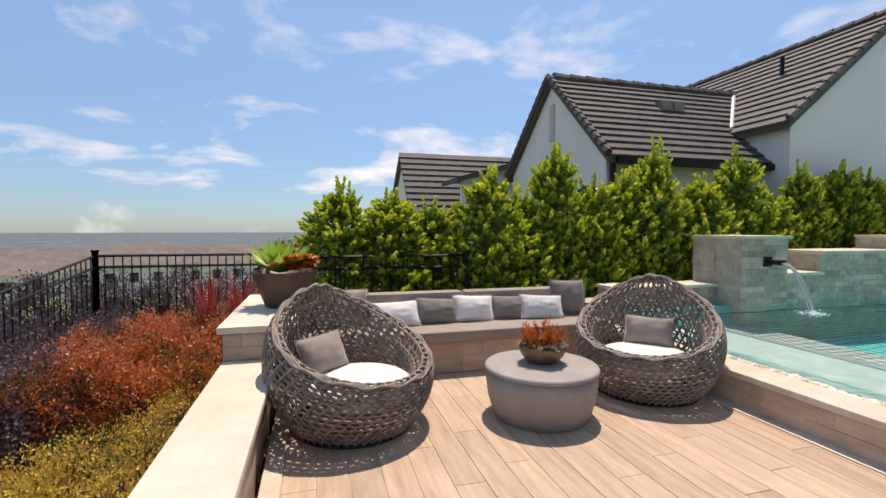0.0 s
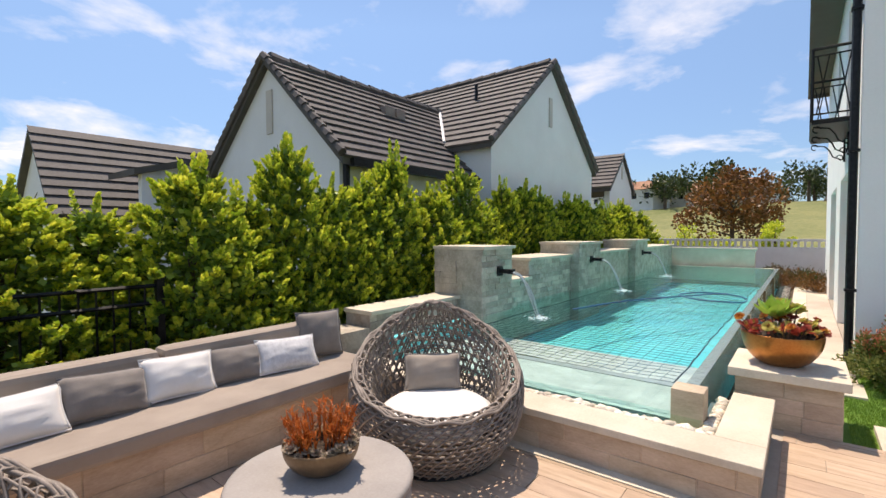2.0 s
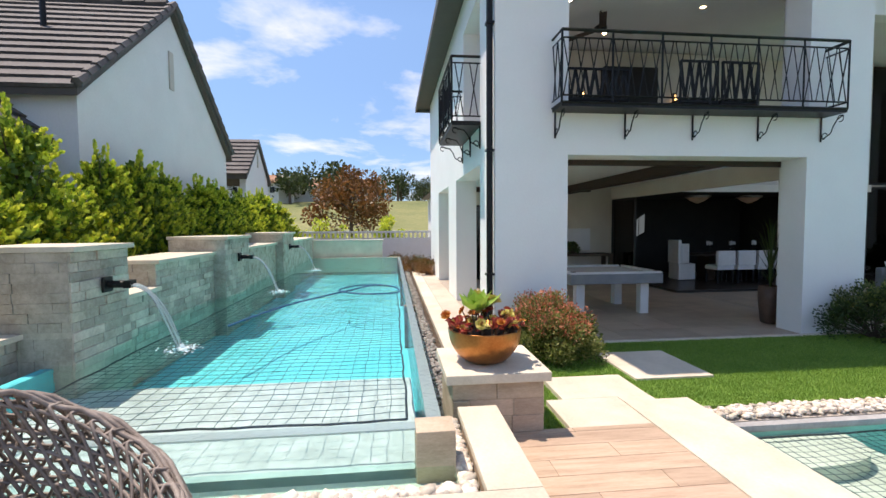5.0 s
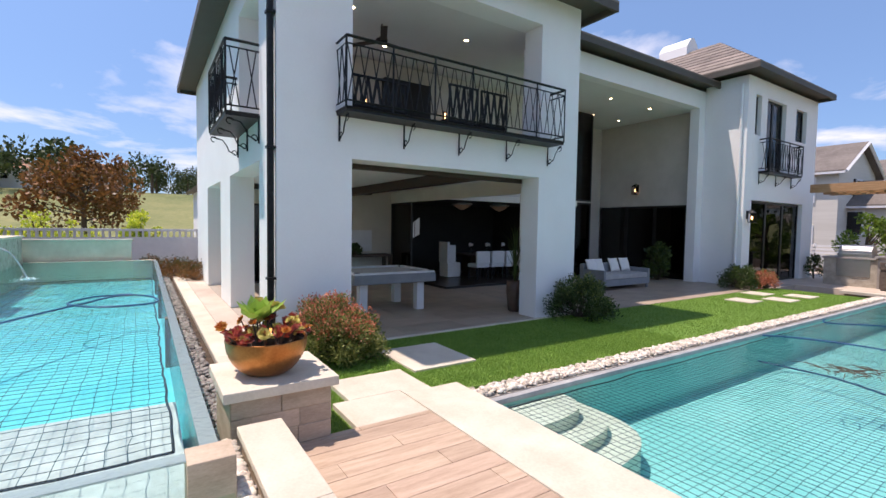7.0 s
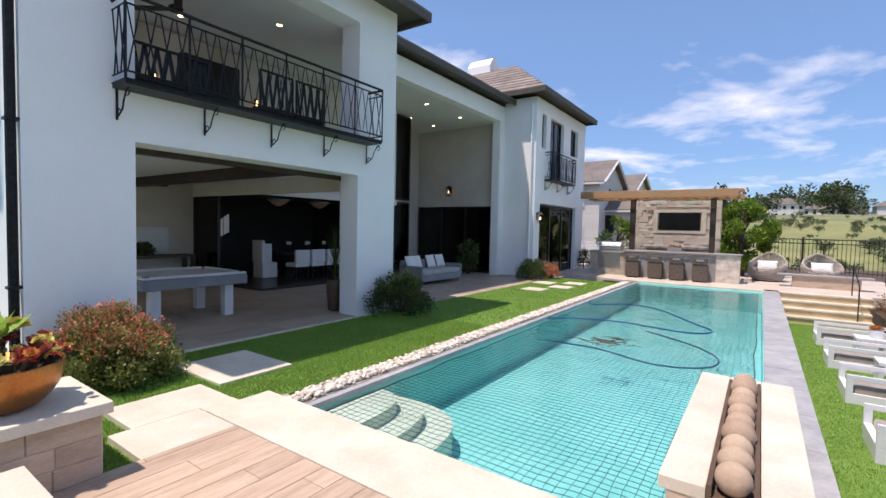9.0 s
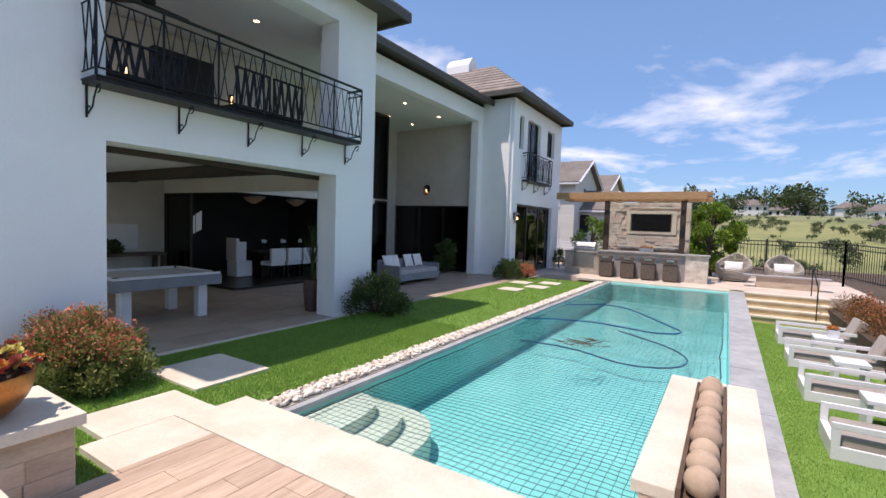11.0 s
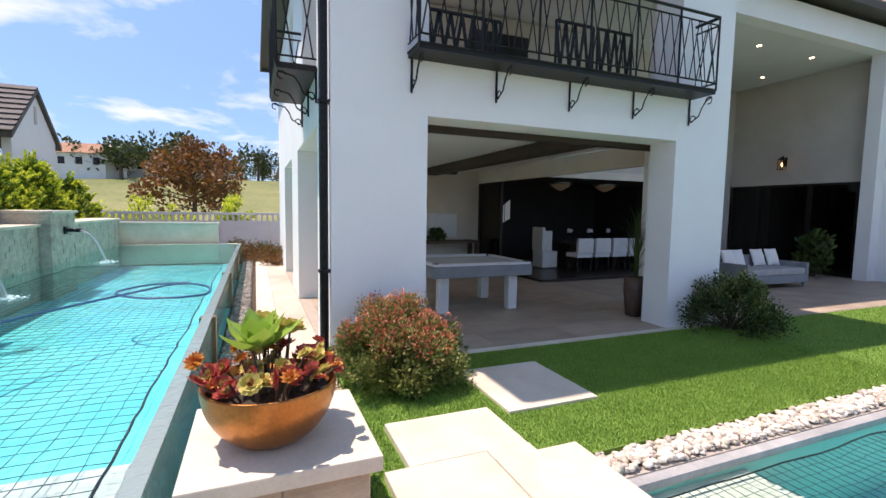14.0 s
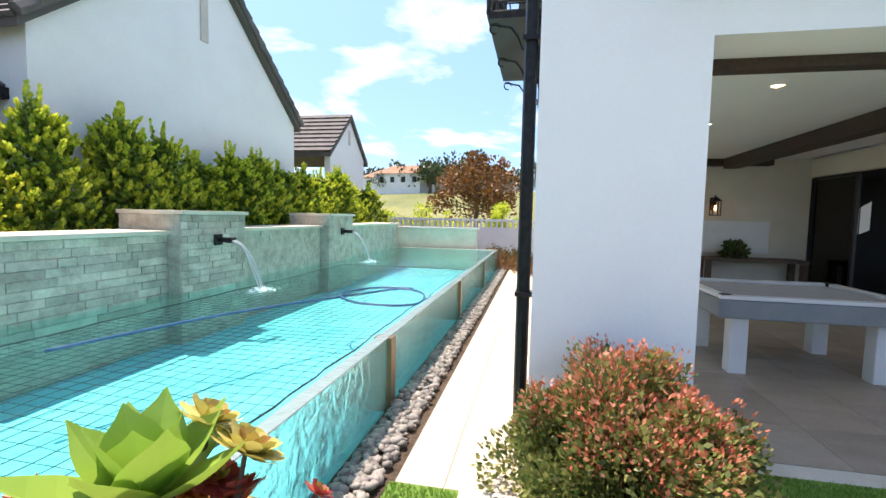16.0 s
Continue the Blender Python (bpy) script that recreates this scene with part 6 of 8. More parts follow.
def glazed(name, x0, y0, z0, x1, y1, z1, n, label, along="y", mat=GLASS_DARK):
    """A dark-framed glazed opening of n panels."""
    th = thing(name, label, "door", kind="structure")
    f = 0.06
    for k in range(n):
        if along == "y":
            a, b = y0 + (y1 - y0) * k / n, y0 + (y1 - y0) * (k + 1) / n
            fr = part("frame", box(x0, a, z0, x1, a + f, z1), DARKFRAME, th)
            part("frame", box(x0, b - f, z0, x1, b - 0.001, z1), DARKFRAME, th)
            part("frame", box(x0, a + f, z1 - f, x1, b - f, z1), DARKFRAME, th)
            part("frame", box(x0, a + f, z0, x1, b - f, z0 + f), DARKFRAME, th)
            part("pane", box((x0 + x1) / 2 - 0.008, a + f, z0 + f, (x0 + x1) / 2 + 0.008, b - f, z1 - f), mat, th).visible_shadow = False
        else:
            a, b = x0 + (x1 - x0) * k / n, x0 + (x1 - x0) * (k + 1) / n
            part("frame", box(a, y0, z0, a + f, y1, z1), DARKFRAME, th)
            part("frame", box(b - f, y0, z0, b - 0.001, y1, z1), DARKFRAME, th)
            part("frame", box(a + f, y0, z1 - f, b - f, y1, z1), DARKFRAME, th)
            part("frame", box(a + f, y0, z0, b - f, y1, z0 + f), DARKFRAME, th)
            part("pane", box(a + f, (y0 + y1) / 2 - 0.008, z0 + f, b - f, (y0 + y1) / 2 + 0.008, z1 - f), mat, th).visible_shadow = False
    return th


glazed("door_1", 11.1, -12.99, FL, 14.55, -12.93, 2.47, 3, "wide dark-framed sliding glass doors in the loggia", "x")
glazed("door_2", WX + 0.12, -17.28, FL, WX + 0.18, -13.42, 2.58, 3, "tall dark-framed sliding glass doors of the wing")
glazed("door_3", 14.9, -4.49, FL, 16.18, -4.43, 2.355, 1, "dark-framed sliding glass panel pushed open beside the dining room", "x")
glazed("window_1", WX + 0.12, -13.79, 4.63, WX + 0.18, -13.41, 5.84, 1, "narrow dark-framed window on the wing")
glazed("window_2", WX + 0.12, -17.29, 4.76, WX + 0.18, -16.41, 5.84, 1, "narrow dark-framed window on the wing")
glazed("window_3", WX + 0.12, -15.58, 3.56, WX + 0.18, -14.22, 5.84, 2, "tall dark-framed balcony doors on the wing")
glazed("window_6", 13.06, -10.45, 2.55, 13.12, -9.62, 5.5, 1, "tall dark-framed window at the back of the loggia")
glazed("door_6", 13.06, -10.45, FL, 13.12, -9.62, 2.5, 1, "dark-framed glass panel at the back of the loggia")
glazed("window_4", 13.32, HN - 0.3, 4.11, 14.28, HN - 0.24, 5.24, 1, "dark-framed upper window on the side", "x")
glazed("door_5", 16.26, -0.41, FL, 16.32, 0.52, 2.19, 1, "dark-framed glass door at the back of the patio")
part("room_wall", box(10.7, -15.2, FL, 14.6, -15.1, 2.9), ROOM_SHADE, house)
part("dining_floor", box(12.95, -9.3, FL - 0.005, 16.88, -4.45, FL + 0.045), DARK_WOOD, house)
part("track", box(12.86, -9.3, FL - 0.004, 12.948, -4.45, FL + 0.012), BLACK, house)
part("track", box(12.86, -4.448, FL - 0.004, 16.18, -4.38, FL + 0.012), BLACK, house)
part("header", box(12.93, -9.6, 2.36, 13.0, -4.53, 2.54), STUCCO_PATIO, house)
# stair window far inside, leaning with the flight; its glow stands in for daylight
sw_ = thing("window_5", "slanted pale stair window deep in the house", "window", kind="structure", at=(16.885, -5.6, 1.55))
part("pane", extrude_profile([(0, -0.28, -0.22), (0, 0.12, -0.42), (0, 0.12, 0.10), (0, -0.28, 0.38)], (0.012, 0, 0)), GLOW_PANE, sw_)
part("mullion", box(-0.006, -0.09, -0.33, -0.001, -0.07, 0.25), BLACK, sw_)
# patio beams
beams = thing("ceiling_beams", "dark-stained timber beams under the patio ceiling", "beam", kind="structure")
part("beam", box(9.26, -3.9, 2.49, 9.40, 0.52, 2.715), BEAM, beams)
part("beam", box(9.402, -2.95, 2.51, 15.948, -2.69, 2.714), BEAM, beams)
part("beam", box(15.95, -3.6, 2.58, 16.18, 0.52, 2.713), BEAM, beams)


def downlight(x, y, z):
    th = thing("downlight", "small round recessed ceiling downlight", "downlight", group="recessed downlights", at=(x, y, z))
    part("trim_ring", lathe([(0.045, 0.0), (0.062, -0.006), (0.062, 0.0)], 20, cap=False), WHITE_PAINT, th)
    part("lens", lathe([(0.002, -0.003), (0.044, -0.003)], 20, cap=False), LAMP, th)


for x, y in ((10.6, -1.2), (12.4, -1.2), (14.2, -1.2), (10.6, -3.6), (12.4, -3.6), (14.2, -3.6), (15.8, -1.2)):
    downlight(x, y, 2.719)
for x, y in ((10.2, -3.0), (10.2, -0.6), (11.4, -1.8)):
    downlight(x, y, 5.329)
for x, y in ((11.6, -7.2), (11.6, -9.4), (11.6, -11.4), (13.2, -10.6), (13.2, -12.0)):
    downlight(x, y, 5.549)


def lantern(at, rz, label):
    th = thing("wall_lantern", label, "lantern", group="wall lanterns", at=at, rz=rz)
    part("back_plate", box(-0.06, -0.02, -0.1, 0.06, 0, 0.16), BLACK, th)
    part("arm", tube(bmesh.new(), [(0, -0.02, 0.12), (0, -0.12, 0.20), (0, -0.14, 0.16)], 0.01, 6), BLACK, th)
    for sx in (-0.075, 0.075):
        for sy in (-0.215, -0.065):
            part("cage_bar", box(sx - 0.008, sy - 0.008, -0.2, sx + 0.008, sy + 0.008, 0.08), BLACK, th)
    part("roof", lathe([(0.13, 0.08), (0.12, 0.095), (0.05, 0.15), (0.02, 0.17)], 4), BLACK, th).matrix_basis = pose(0, -0.14, 0, 0, 0, 45)
    part("base", box(-0.085, -0.225, -0.215, 0.085, -0.055, -0.2), BLACK, th)
    part("bulb", lathe([(0.004, -0.12), (0.022, -0.09), (0.026, -0.05), (0.012, -0.01), (0.004, 0.0)], 10), LAMP_SOFT, th).matrix_basis = pose(0, -0.14, 0)
    return th


lantern((12.95, -12.90, 3.12), 180, "black iron lantern with a warm bulb in the loggia")
lantern((WX, -13.15, 2.1), -90, "black iron lantern with a warm bulb on the wing")
lantern((16.19, -2.62, 1.78), -90, "black iron lantern with a warm bulb on the patio wall")
# ceiling fan of the upper loggia
fan = thing("ceiling_fan", "dark three-bladed ceiling fan in the upper loggia", "fan", at=(10.5, -1.3, 5.33))
part("rod", tube(bmesh.new(), [(0, 0, -0.002), (0, 0, -0.24)], 0.015, 8), BLACK, fan)
part("motor", lathe([(0.03, -0.36), (0.10, -0.34), (0.11, -0.28), (0.05, -0.24)], 20), BLACK, fan)
for k in range(3):
    part("blade", box(0.10, -0.06, -0.325, 0.66, 0.06, -0.31, bevel=0.004), BEAM, fan).matrix_basis = pose(0, 0, 0, 6, 0, 35 + 120 * k)
# upper loggia furniture and sconces
def lattice_chair(y, w, h):
    th = thing("lattice_chair", "black metal lounge chair with a zigzag lattice back", "chair", group="balcony chairs", at=(9.42, y, 3.172))
    part("seat", box(0.03, -w, 0.30, 0.62, 0, 0.38, bevel=0.015), DARKFRAME, th)
    for sx in (0.02, 0.60):
        for sy in (-w + 0.02, -0.02):
            part("leg", box(sx - 0.02, sy - 0.02, 0, sx + 0.02, sy + 0.02, 0.299), BLACK, th)
    part("top_rail", tube(bmesh.new(), [(0.0, -w, h), (0.0, 0, h)], 0.022, 5), BLACK, th)
    part("bottom_rail", tube(bmesh.new(), [(0.0, -w, 0.33), (0.0, 0, 0.33)], 0.022, 5), BLACK, th)
    for sy in (-w, 0.0):
        part("back_post", tube(bmesh.new(), [(0.0, sy, 0.30), (0.0, sy, h)], 0.020, 5), BLACK, th)
    n = int(w / 0.075)
    for k in range(n):
        a, b = -w * k / n, -w * (k + 1) / n
        part("slat", box(-0.008, -0.02, 0, 0.008, 0.02, math.hypot(h - 0.33, b - a)), BLACK, th).matrix_basis = pose(0, a if k % 2 else b, 0.33, math.degrees(math.atan2(a - b if k % 2 else b - a, h - 0.33)), 0, 0)


lattice_chair(-0.25, 1.0, 0.78)
lattice_chair(-2.1, 0.62, 0.95)
lattice_chair(-2.8, 0.62, 0.95)
hs = thing("dark_screen", "tall dark cabinet screen on the upper loggia", "screen", at=(12.0, -2.6, 3.172))
part("panel", box(0, -0.7, 0.02, 0.18, 0.5, 1.75, bevel=0.01), DARKFRAME, hs)
part("foot", box(0, -0.7, 0, 0.18, 0.5, 0.019), BLACK, hs)
for y in (-2.1, -4.2):
    s = thing("wall_sconce", "slim warm sconce on the upper loggia wall", "sconce", at=(12.2, y + 0.4, 4.3))
    part("plate", box(-0.02, -0.04, -0.15, 0, 0.04, 0.15), BLACK, s)
    part("glass_tube", tube(bmesh.new(), [(-0.05, 0, -0.1), (-0.05, 0, 0.1)], 0.018, 8), LAMP_SOFT, s)

# pool table
pt = thing("pool_table", "white-legged pool table with a grey cover", "pool table", at=(11.2, -1.65, FL))
part("bed", box(-0.75, -0.88, 0.58, 0.75, 0.88, 0.76, bevel=0.02), GREY_PAINT, pt)
part("cloth", box(-0.62, -0.75, 0.761, 0.62, 0.75, 0.766), CUSH_T, pt)
for sx in (-1, 1):
    part("rail_cushion", box(sx * 0.64, -0.86, 0.762, sx * 0.74, 0.86, 0.80, bevel=0.01), WHITE_PAINT, pt)
    part("rail_cushion", box(-0.63, sx * 0.77, 0.762, 0.63, sx * 0.865, 0.80, bevel=0.01), WHITE_PAINT, pt)
    for sy in (-1, 1):
        part("leg", box(sx * 0.50 - 0.08, sy * 0.62 - 0.08, 0, sx * 0.50 + 0.08, sy * 0.62 + 0.08, 0.579, bevel=0.008), WHITE_PAINT, pt)
        part("pocket", lathe([(0.03, 0.74), (0.055, 0.77), (0.055, 0.806), (0.04, 0.806)], 12), BLACK, pt).matrix_basis = pose(sx * 0.66, sy * 0.80, 0)

# console and picture at the patio's back
cs = thing("console_table", "brown wooden console table against the patio wall", "console", at=(15.86, -3.25, FL))
part("top", box(-0.3, -0.9, 0.72, 0.28, 0.9, 0.79, bevel=0.006), BARK, cs)
for sy in (-0.84, 0.84):
    part("leg", box(-0.28, sy - 0.05, 0, -0.18, sy + 0.05, 0.719), BARK, cs); part("leg", box(0.16, sy - 0.05, 0, 0.26, sy + 0.05, 0.719), BARK, cs)
part("shelf", box(-0.26, -0.78, 0.2, 0.24, 0.78, 0.24), BARK, cs)
tagged(part("panel", box(16.12, -3.68, 0.80, 16.195, -2.45, 1.47, bevel=0.01), WHITE_PAINT), "plain white framed panel on the patio wall", "panel").name = "wall_panel"
bush("potted_fern", (LEAF_D,), 0.22, 0.32, (15.8, -2.95, 0.73), "dark green fern on the console table", 500, 0.09, 301)

# dining set inside
dt = thing("dining_table", "dark dining table set with glass vases", "table", at=(15.0, -7.5, FL + 0.046))
part("tabletop", box(-0.55, -1.25, 0.70, 0.55, 1.25, 0.75, bevel=0.01), BEAM, dt)
for sy in (-0.8, 0.8):
    part("pedestal", box(-0.25, sy - 0.1, 0, 0.25, sy + 0.1, 0.699), BEAM, dt)


def dining_chair(x, y, rz, tall, label):
    th = thing("dining_chair", label, "chair", group="dining chairs", at=(x, y, FL + 0.046), rz=rz)
    h = 1.15 if tall else 0.88
    part("seat", box(-0.25, -0.25, 0.36 if not tall else 0.02, 0.25, 0.25, 0.48, bevel=0.025), CUSH_W, th)
    part("backrest", box(-0.26, 0.18, 0.482, 0.26, 0.28, h, bevel=0.03), CUSH_W, th)
    if tall:
        for sx in (-0.26, 0.20):
            part("wing_side", box(sx, -0.05, 0.482, sx + 0.06, 0.179, h - 0.1, bevel=0.02), CUSH_W, th)
    else:
        for sx in (-0.22, 0.22):
            for sy in (-0.22, 0.22):
                part("leg", box(sx - 0.022, sy - 0.022, 0, sx + 0.022, sy + 0.022, 0.359), BLACK, th)


dining_chair(15.0, -5.95, 0, True, "tall white upholstered host chair at the table end")
for k in range(4):
    dining_chair(14.25, -6.55 - 0.6 * k, 90, False, "white upholstered dining chair with dark legs")
for k in range(3):
    v = thing("glass_vase", "clear glass vase with white flowers on the table", "vase", group="table vases", at=(15.0, -6.8 - 0.7 * k, FL + 0.796))
    part("glass", lathe([(0.05, 0), (0.06, 0.01), (0.05, 0.15), (0.07, 0.22)], 16), GLASS, v)
    random.seed(320 + k)
    bm = bmesh.new()
    for j in range(14):
        a, q = random.uniform(0, 6.28), random.uniform(0, 0.09)
        m = bmesh.ops.create_icosphere(bm, subdivisions=1, radius=0.028)
        for w in m["verts"]:
            w.co += Vector((q * math.cos(a), q * math.sin(a), 0.27 + random.uniform(-0.03, 0.08)))
    part("flowers", bm, CUSH_W, v).name = "flower_head"
for y in (-6.4, -8.0):
    cl_ = thing("chandelier", "round crystal chandelier over the dining table", "chandelier", at=(15.0, y, 2.4))
    part("canopy", lathe([(0.30, -0.06), (0.34, -0.04), (0.34, 0.0)], 28), STEEL, cl_)
    part("crystal_drop", lathe([(0.04, -0.22), (0.20, -0.14), (0.29, -0.061)], 28), CRYSTAL, cl_)


# potted tree by the patio opening
pp = thing("potted_plant", "tall dark pot with a wispy plant by the patio opening", "plant", at=(9.55, -3.85, FL))
part("pot", lathe([(0.10, 0), (0.13, 0.02), (0.17, 0.4), (0.165, 0.62), (0.14, 0.62), (0.13, 0.55), (0.002, 0.55)], 24), CLAY_POT, pp, smooth=True)
random.seed(330)
bm = bmesh.new()
for k in range(60):
    a = random.uniform(0, 6.28); q = random.uniform(0.1, 0.45); h = random.uniform(0.3, 1.45)
    s = Vector((-math.sin(a), math.cos(a), 0)) * 0.012
    p = [Vector((q * t ** 2 * math.cos(a), q * t ** 2 * math.sin(a), 0.56 + h * (1 - (1 - t) ** 1.5) * (1 - 0.15 * t))) for t in (0, 0.35, 0.7, 1)]
    v = [(bm.verts.new(c + s * (1 - i / 3.1)), bm.verts.new(c - s * (1 - i / 3.1))) for i, c in enumerate(p)]
    for A, B in zip(v, v[1:]):
        bm.faces.new((A[0], B[0], B[1], A[1]))
part("frond", bm, LEAF_D, pp)

# loggia sofa
so = thing("outdoor_sofa", "pale grey outdoor sofa with white pillows in the loggia", "sofa", at=(10.95, -9.0, FL))
part("frame", box(-0.42, -1.05, 0.12, 0.42, 1.05, 0.30, bevel=0.01), GREY_PAINT, so)
part("seat_cushion", box(-0.40, -0.98, 0.302, 0.26, 0.98, 0.44, bevel=0.03), GREY_CLOTH, so)
part("backrest", box(0.27, -1.05, 0.302, 0.42, 1.05, 0.70, bevel=0.03), GREY_PAINT, so)
for sy in (-1.05, 0.97):
    part("arm", box(-0.42, sy, 0.302, 0.26, sy + 0.08, 0.56, bevel=0.01), GREY_PAINT, so)
    for sx in (-0.38, 0.32):
        part("leg", box(sx, sy + 0.01, 0, sx + 0.05, sy + 0.07, 0.119), GREY_PAINT, so)
for k, y in enumerate((-9.7, -9.2, -8.5, -8.2)):
    pillow(CUSH_W, 0.42, 0.40, 0.14, pose(11.08, y, 0.39, -20, 0, -90), "white square pillow on the loggia sofa", group="loggia pillows")
bush("potted_palm", (LEAF_D,), 0.4, 1.2, (11.6, -12.2, FL), "dark green potted palm beside the sliding doors", 700, 0.16, 335)

# ================= south end: steps, loungers, kitchen pavilion =================
ST = -0.052
stairs = thing("garden_steps", "four broad cream stone steps up to the terrace", "stairs", kind="structure")
for k in range(4):
    z = LWEST + 0.19 * (k + 1)
    y = -13.72 - 0.30 * k
    part("tread", box(0.05, -14.93, z - 0.05, 2.52, y, z, bevel=0.008), CREAM, stairs)
    part("riser", box(0.06, -14.92, z - 0.19, 2.51, y - 0.03, z - 0.052), RISER, stairs)
rail = thing("handrail", "slim dark iron handrail at the garden steps", "handrail")
part("post", tube(bmesh.new(), [(0.45, -15.05, ST), (0.45, -15.05, 0.82)], 0.016, 6), BLACK, rail)
part("bar", tube(bmesh.new(), [(0.45, -15.05, 0.82), (0.45, -13.9, 0.30)], 0.016, 6), BLACK, rail)
part("foot_post", tube(bmesh.new(), [(0.45, -13.9, LWEST + 0.19), (0.45, -13.9, 0.30)], 0.016, 6), BLACK, rail)
# block seat wall in front of the terrace chairs
sw = thing("seat_wall", "low stone block wall on the upper terrace", "wall", kind="structure")
part("core", box(0.05, -16.95, ST, 1.75, -16.55, 0.30), CREAM_WALL, sw)
part("cap", box(-0.25, -17.0, 0.302, 2.15, -16.50, 0.36, bevel=0.006), CONCRETE, sw)
for x, y, rz in ((2.42, -18.3, -14), (0.85, -18.5, 12)):
    c = copy_thing(chair_b, pose(x, y, ST, 0, 0, 180 + rz) @ Matrix.Diagonal((0.92, 0.92, 1.0, 1)))
    for o in c.children:
        if o.name.split(".")[0] in ("outer_weave", "inner_weave", "rim"):
            o.data = o.data.copy()
            o.data.materials[0] = WICKER_PALE
    tagged(c, "pale woven nest chair on the upper terrace", "chair")
    pillow(CUSH_W, 0.62, 0.34, 0.16, pose(x, y + 0.02, ST + 0.42, -22, 0, 180), "white lumbar pillow on a terrace nest chair")


def lounger(y):
    th = thing("sun_lounger", "white framed chaise with taupe cushions on the lawn", "lounger", group="lawn loungers", at=(0.85, y, LWEST))
    for sy in (-0.40, 0.36):
        part("side_frame", box(-0.95, sy, 0.0, 0.68, sy + 0.04, 0.16, bevel=0.006), WHITE_PAINT, th)
        part("arm_rail", box(-0.95, sy, 0.36, 0.68, sy + 0.04, 0.43, bevel=0.006), WHITE_PAINT, th)
        for x in (-0.95, 0.60):
            part("upright", box(x, sy, 0.161, x + 0.08, sy + 0.04, 0.359), WHITE_PAINT, th)
    part("front_board", box(0.60, -0.359, 0.0, 0.68, 0.359, 0.2, bevel=0.006), WHITE_PAINT, th)
    part("seat_cushion", box(-0.90, -0.355, 0.10, 0.595, 0.355, 0.28, bevel=0.04), CUSH_T, th)
    part("back_cushion", box(-0.08, -0.35, 0.0, 0.08, 0.35, 0.46, bevel=0.04), CUSH_T, th).matrix_basis = pose(-0.66, 0, 0.27, 0, -22, 0)
    return th


for k in range(4):
    lounger(-11.24 + 2.17 * k)
for k in range(3):
    y = -10.15 + 2.17 * k
    t = thing("side_table", "white cube side table between loungers", "table", group="lounger side tables", at=(0.75, y, LWEST))
    part("top", box(-0.24, -0.24, 0.36, 0.24, 0.24, 0.42, bevel=0.006), WHITE_PAINT, t)
    for sx in (-0.23, 0.17):
        part("leg_panel", box(sx, -0.2, 0, sx + 0.06, 0.2, 0.359), WHITE_PAINT, t)
    if k != 1:
        pb = thing("planter_box", "small white planter with orange succulents", "planter", at=(0.66, y, LWEST + 0.42))
        part("box", box(-0.09, -0.12, 0, 0.09, 0.12, 0.16, bevel=0.006), WHITE_PAINT, pb)
        random.seed(350 + k)
        bm = bmesh.new()
        for j in range(16):
            rosette(bm, (random.uniform(-0.08, 0.08), random.uniform(-0.11, 0.11), 0.17 + random.uniform(0, 0.05)), 0.05, 8, 0.6)
        part("succulent", bm, SUCC_O, pb)
random.seed(360)
for k in range(15):
    bush("russet_shrub", (LEAF_B, LEAF_NR) if k % 2 else (LEAF_B,), 0.50, 0.72, (-0.42 + random.uniform(-0.1, 0.1), -14.0 + 0.8 * k, -0.50), "low russet-red shrub behind the loungers", 1500, 0.05, 360 + k)
for k in range(26):
    th = thing("fountain_grass", "yellow-green fountain grass on the bank", "grass", group="bank grasses", at=(-1.3 - random.uniform(0, 1.6), -13.5 + 0.45 * k + random.uniform(-0.2, 0.2), 0.0))
    bm = bmesh.new()
    for j in range(150):
        a = random.uniform(0, 6.28); q = random.uniform(0.1, 0.55); h = random.uniform(0.4, 0.85)
        s = Vector((-math.sin(a), math.cos(a), 0)) * 0.009
        p = [Vector((q * t * t * math.cos(a), q * t * t * math.sin(a), h * (1 - (1 - t) ** 1.6))) for t in (0, 0.4, 0.75, 1)]
        v = [(bm.verts.new(c + s * (1 - i / 3.1)), bm.verts.new(c - s * (1 - i / 3.1))) for i, c in enumerate(p)]
        for A, B in zip(v, v[1:]):
            bm.faces.new((A[0], B[0], B[1], A[1]))
    part("blade_tuft", bm, LEAF_Y if k % 3 == 0 else GRASS, th)
bank = thing("bank_ground", "mulched bank behind the loungers", "ground", kind="structure")
part("slope", extrude_profile([(0.15, -16, -0.86), (-0.95, -16, -0.20), (-1.3, -16, -0.10), (-3.5, -16, 0.05), (-5.0, -16, -1.0), (-5.0, -16, -1.9), (0.15, -16, -1.9)], (0, 15, 0)), MULCH, bank)
fence([(-3.3, -3.0, 1.05), (-3.3, -12.0, 1.25), (-1.0, -19.5, 1.5), (3.6, -21.4, 1.5)], 1.3, "black iron picket fence on the south bank", 0.125)

fence([(0.75, 6.16, 1.16), (3.05, 6.16, 1.16)], 1.29, "black iron picket fence behind the bench sofa", 0.115)

# kitchen pavilion
pav = thing("pavilion", "timber pergola over an outdoor kitchen counter", "pavilion")
for x in (4.10, 6.82):
    part("post", box(x - 0.09, -16.75, -0.06, x + 0.09, -16.57, 2.90, bevel=0.008), BEAM, pav)
for y in (-16.9, -17.5):
    part("main_beam", box(3.2, y, 2.90, 8.6, y + 0.12, 3.06, bevel=0.006), CEDAR, pav)
for k in range(16):
    x = 3.4 + 5.0 * k / 15
    part("rafter", box(x - 0.04, -17.6, 3.062, x + 0.04, -16.20, 3.14), CEDAR, pav)
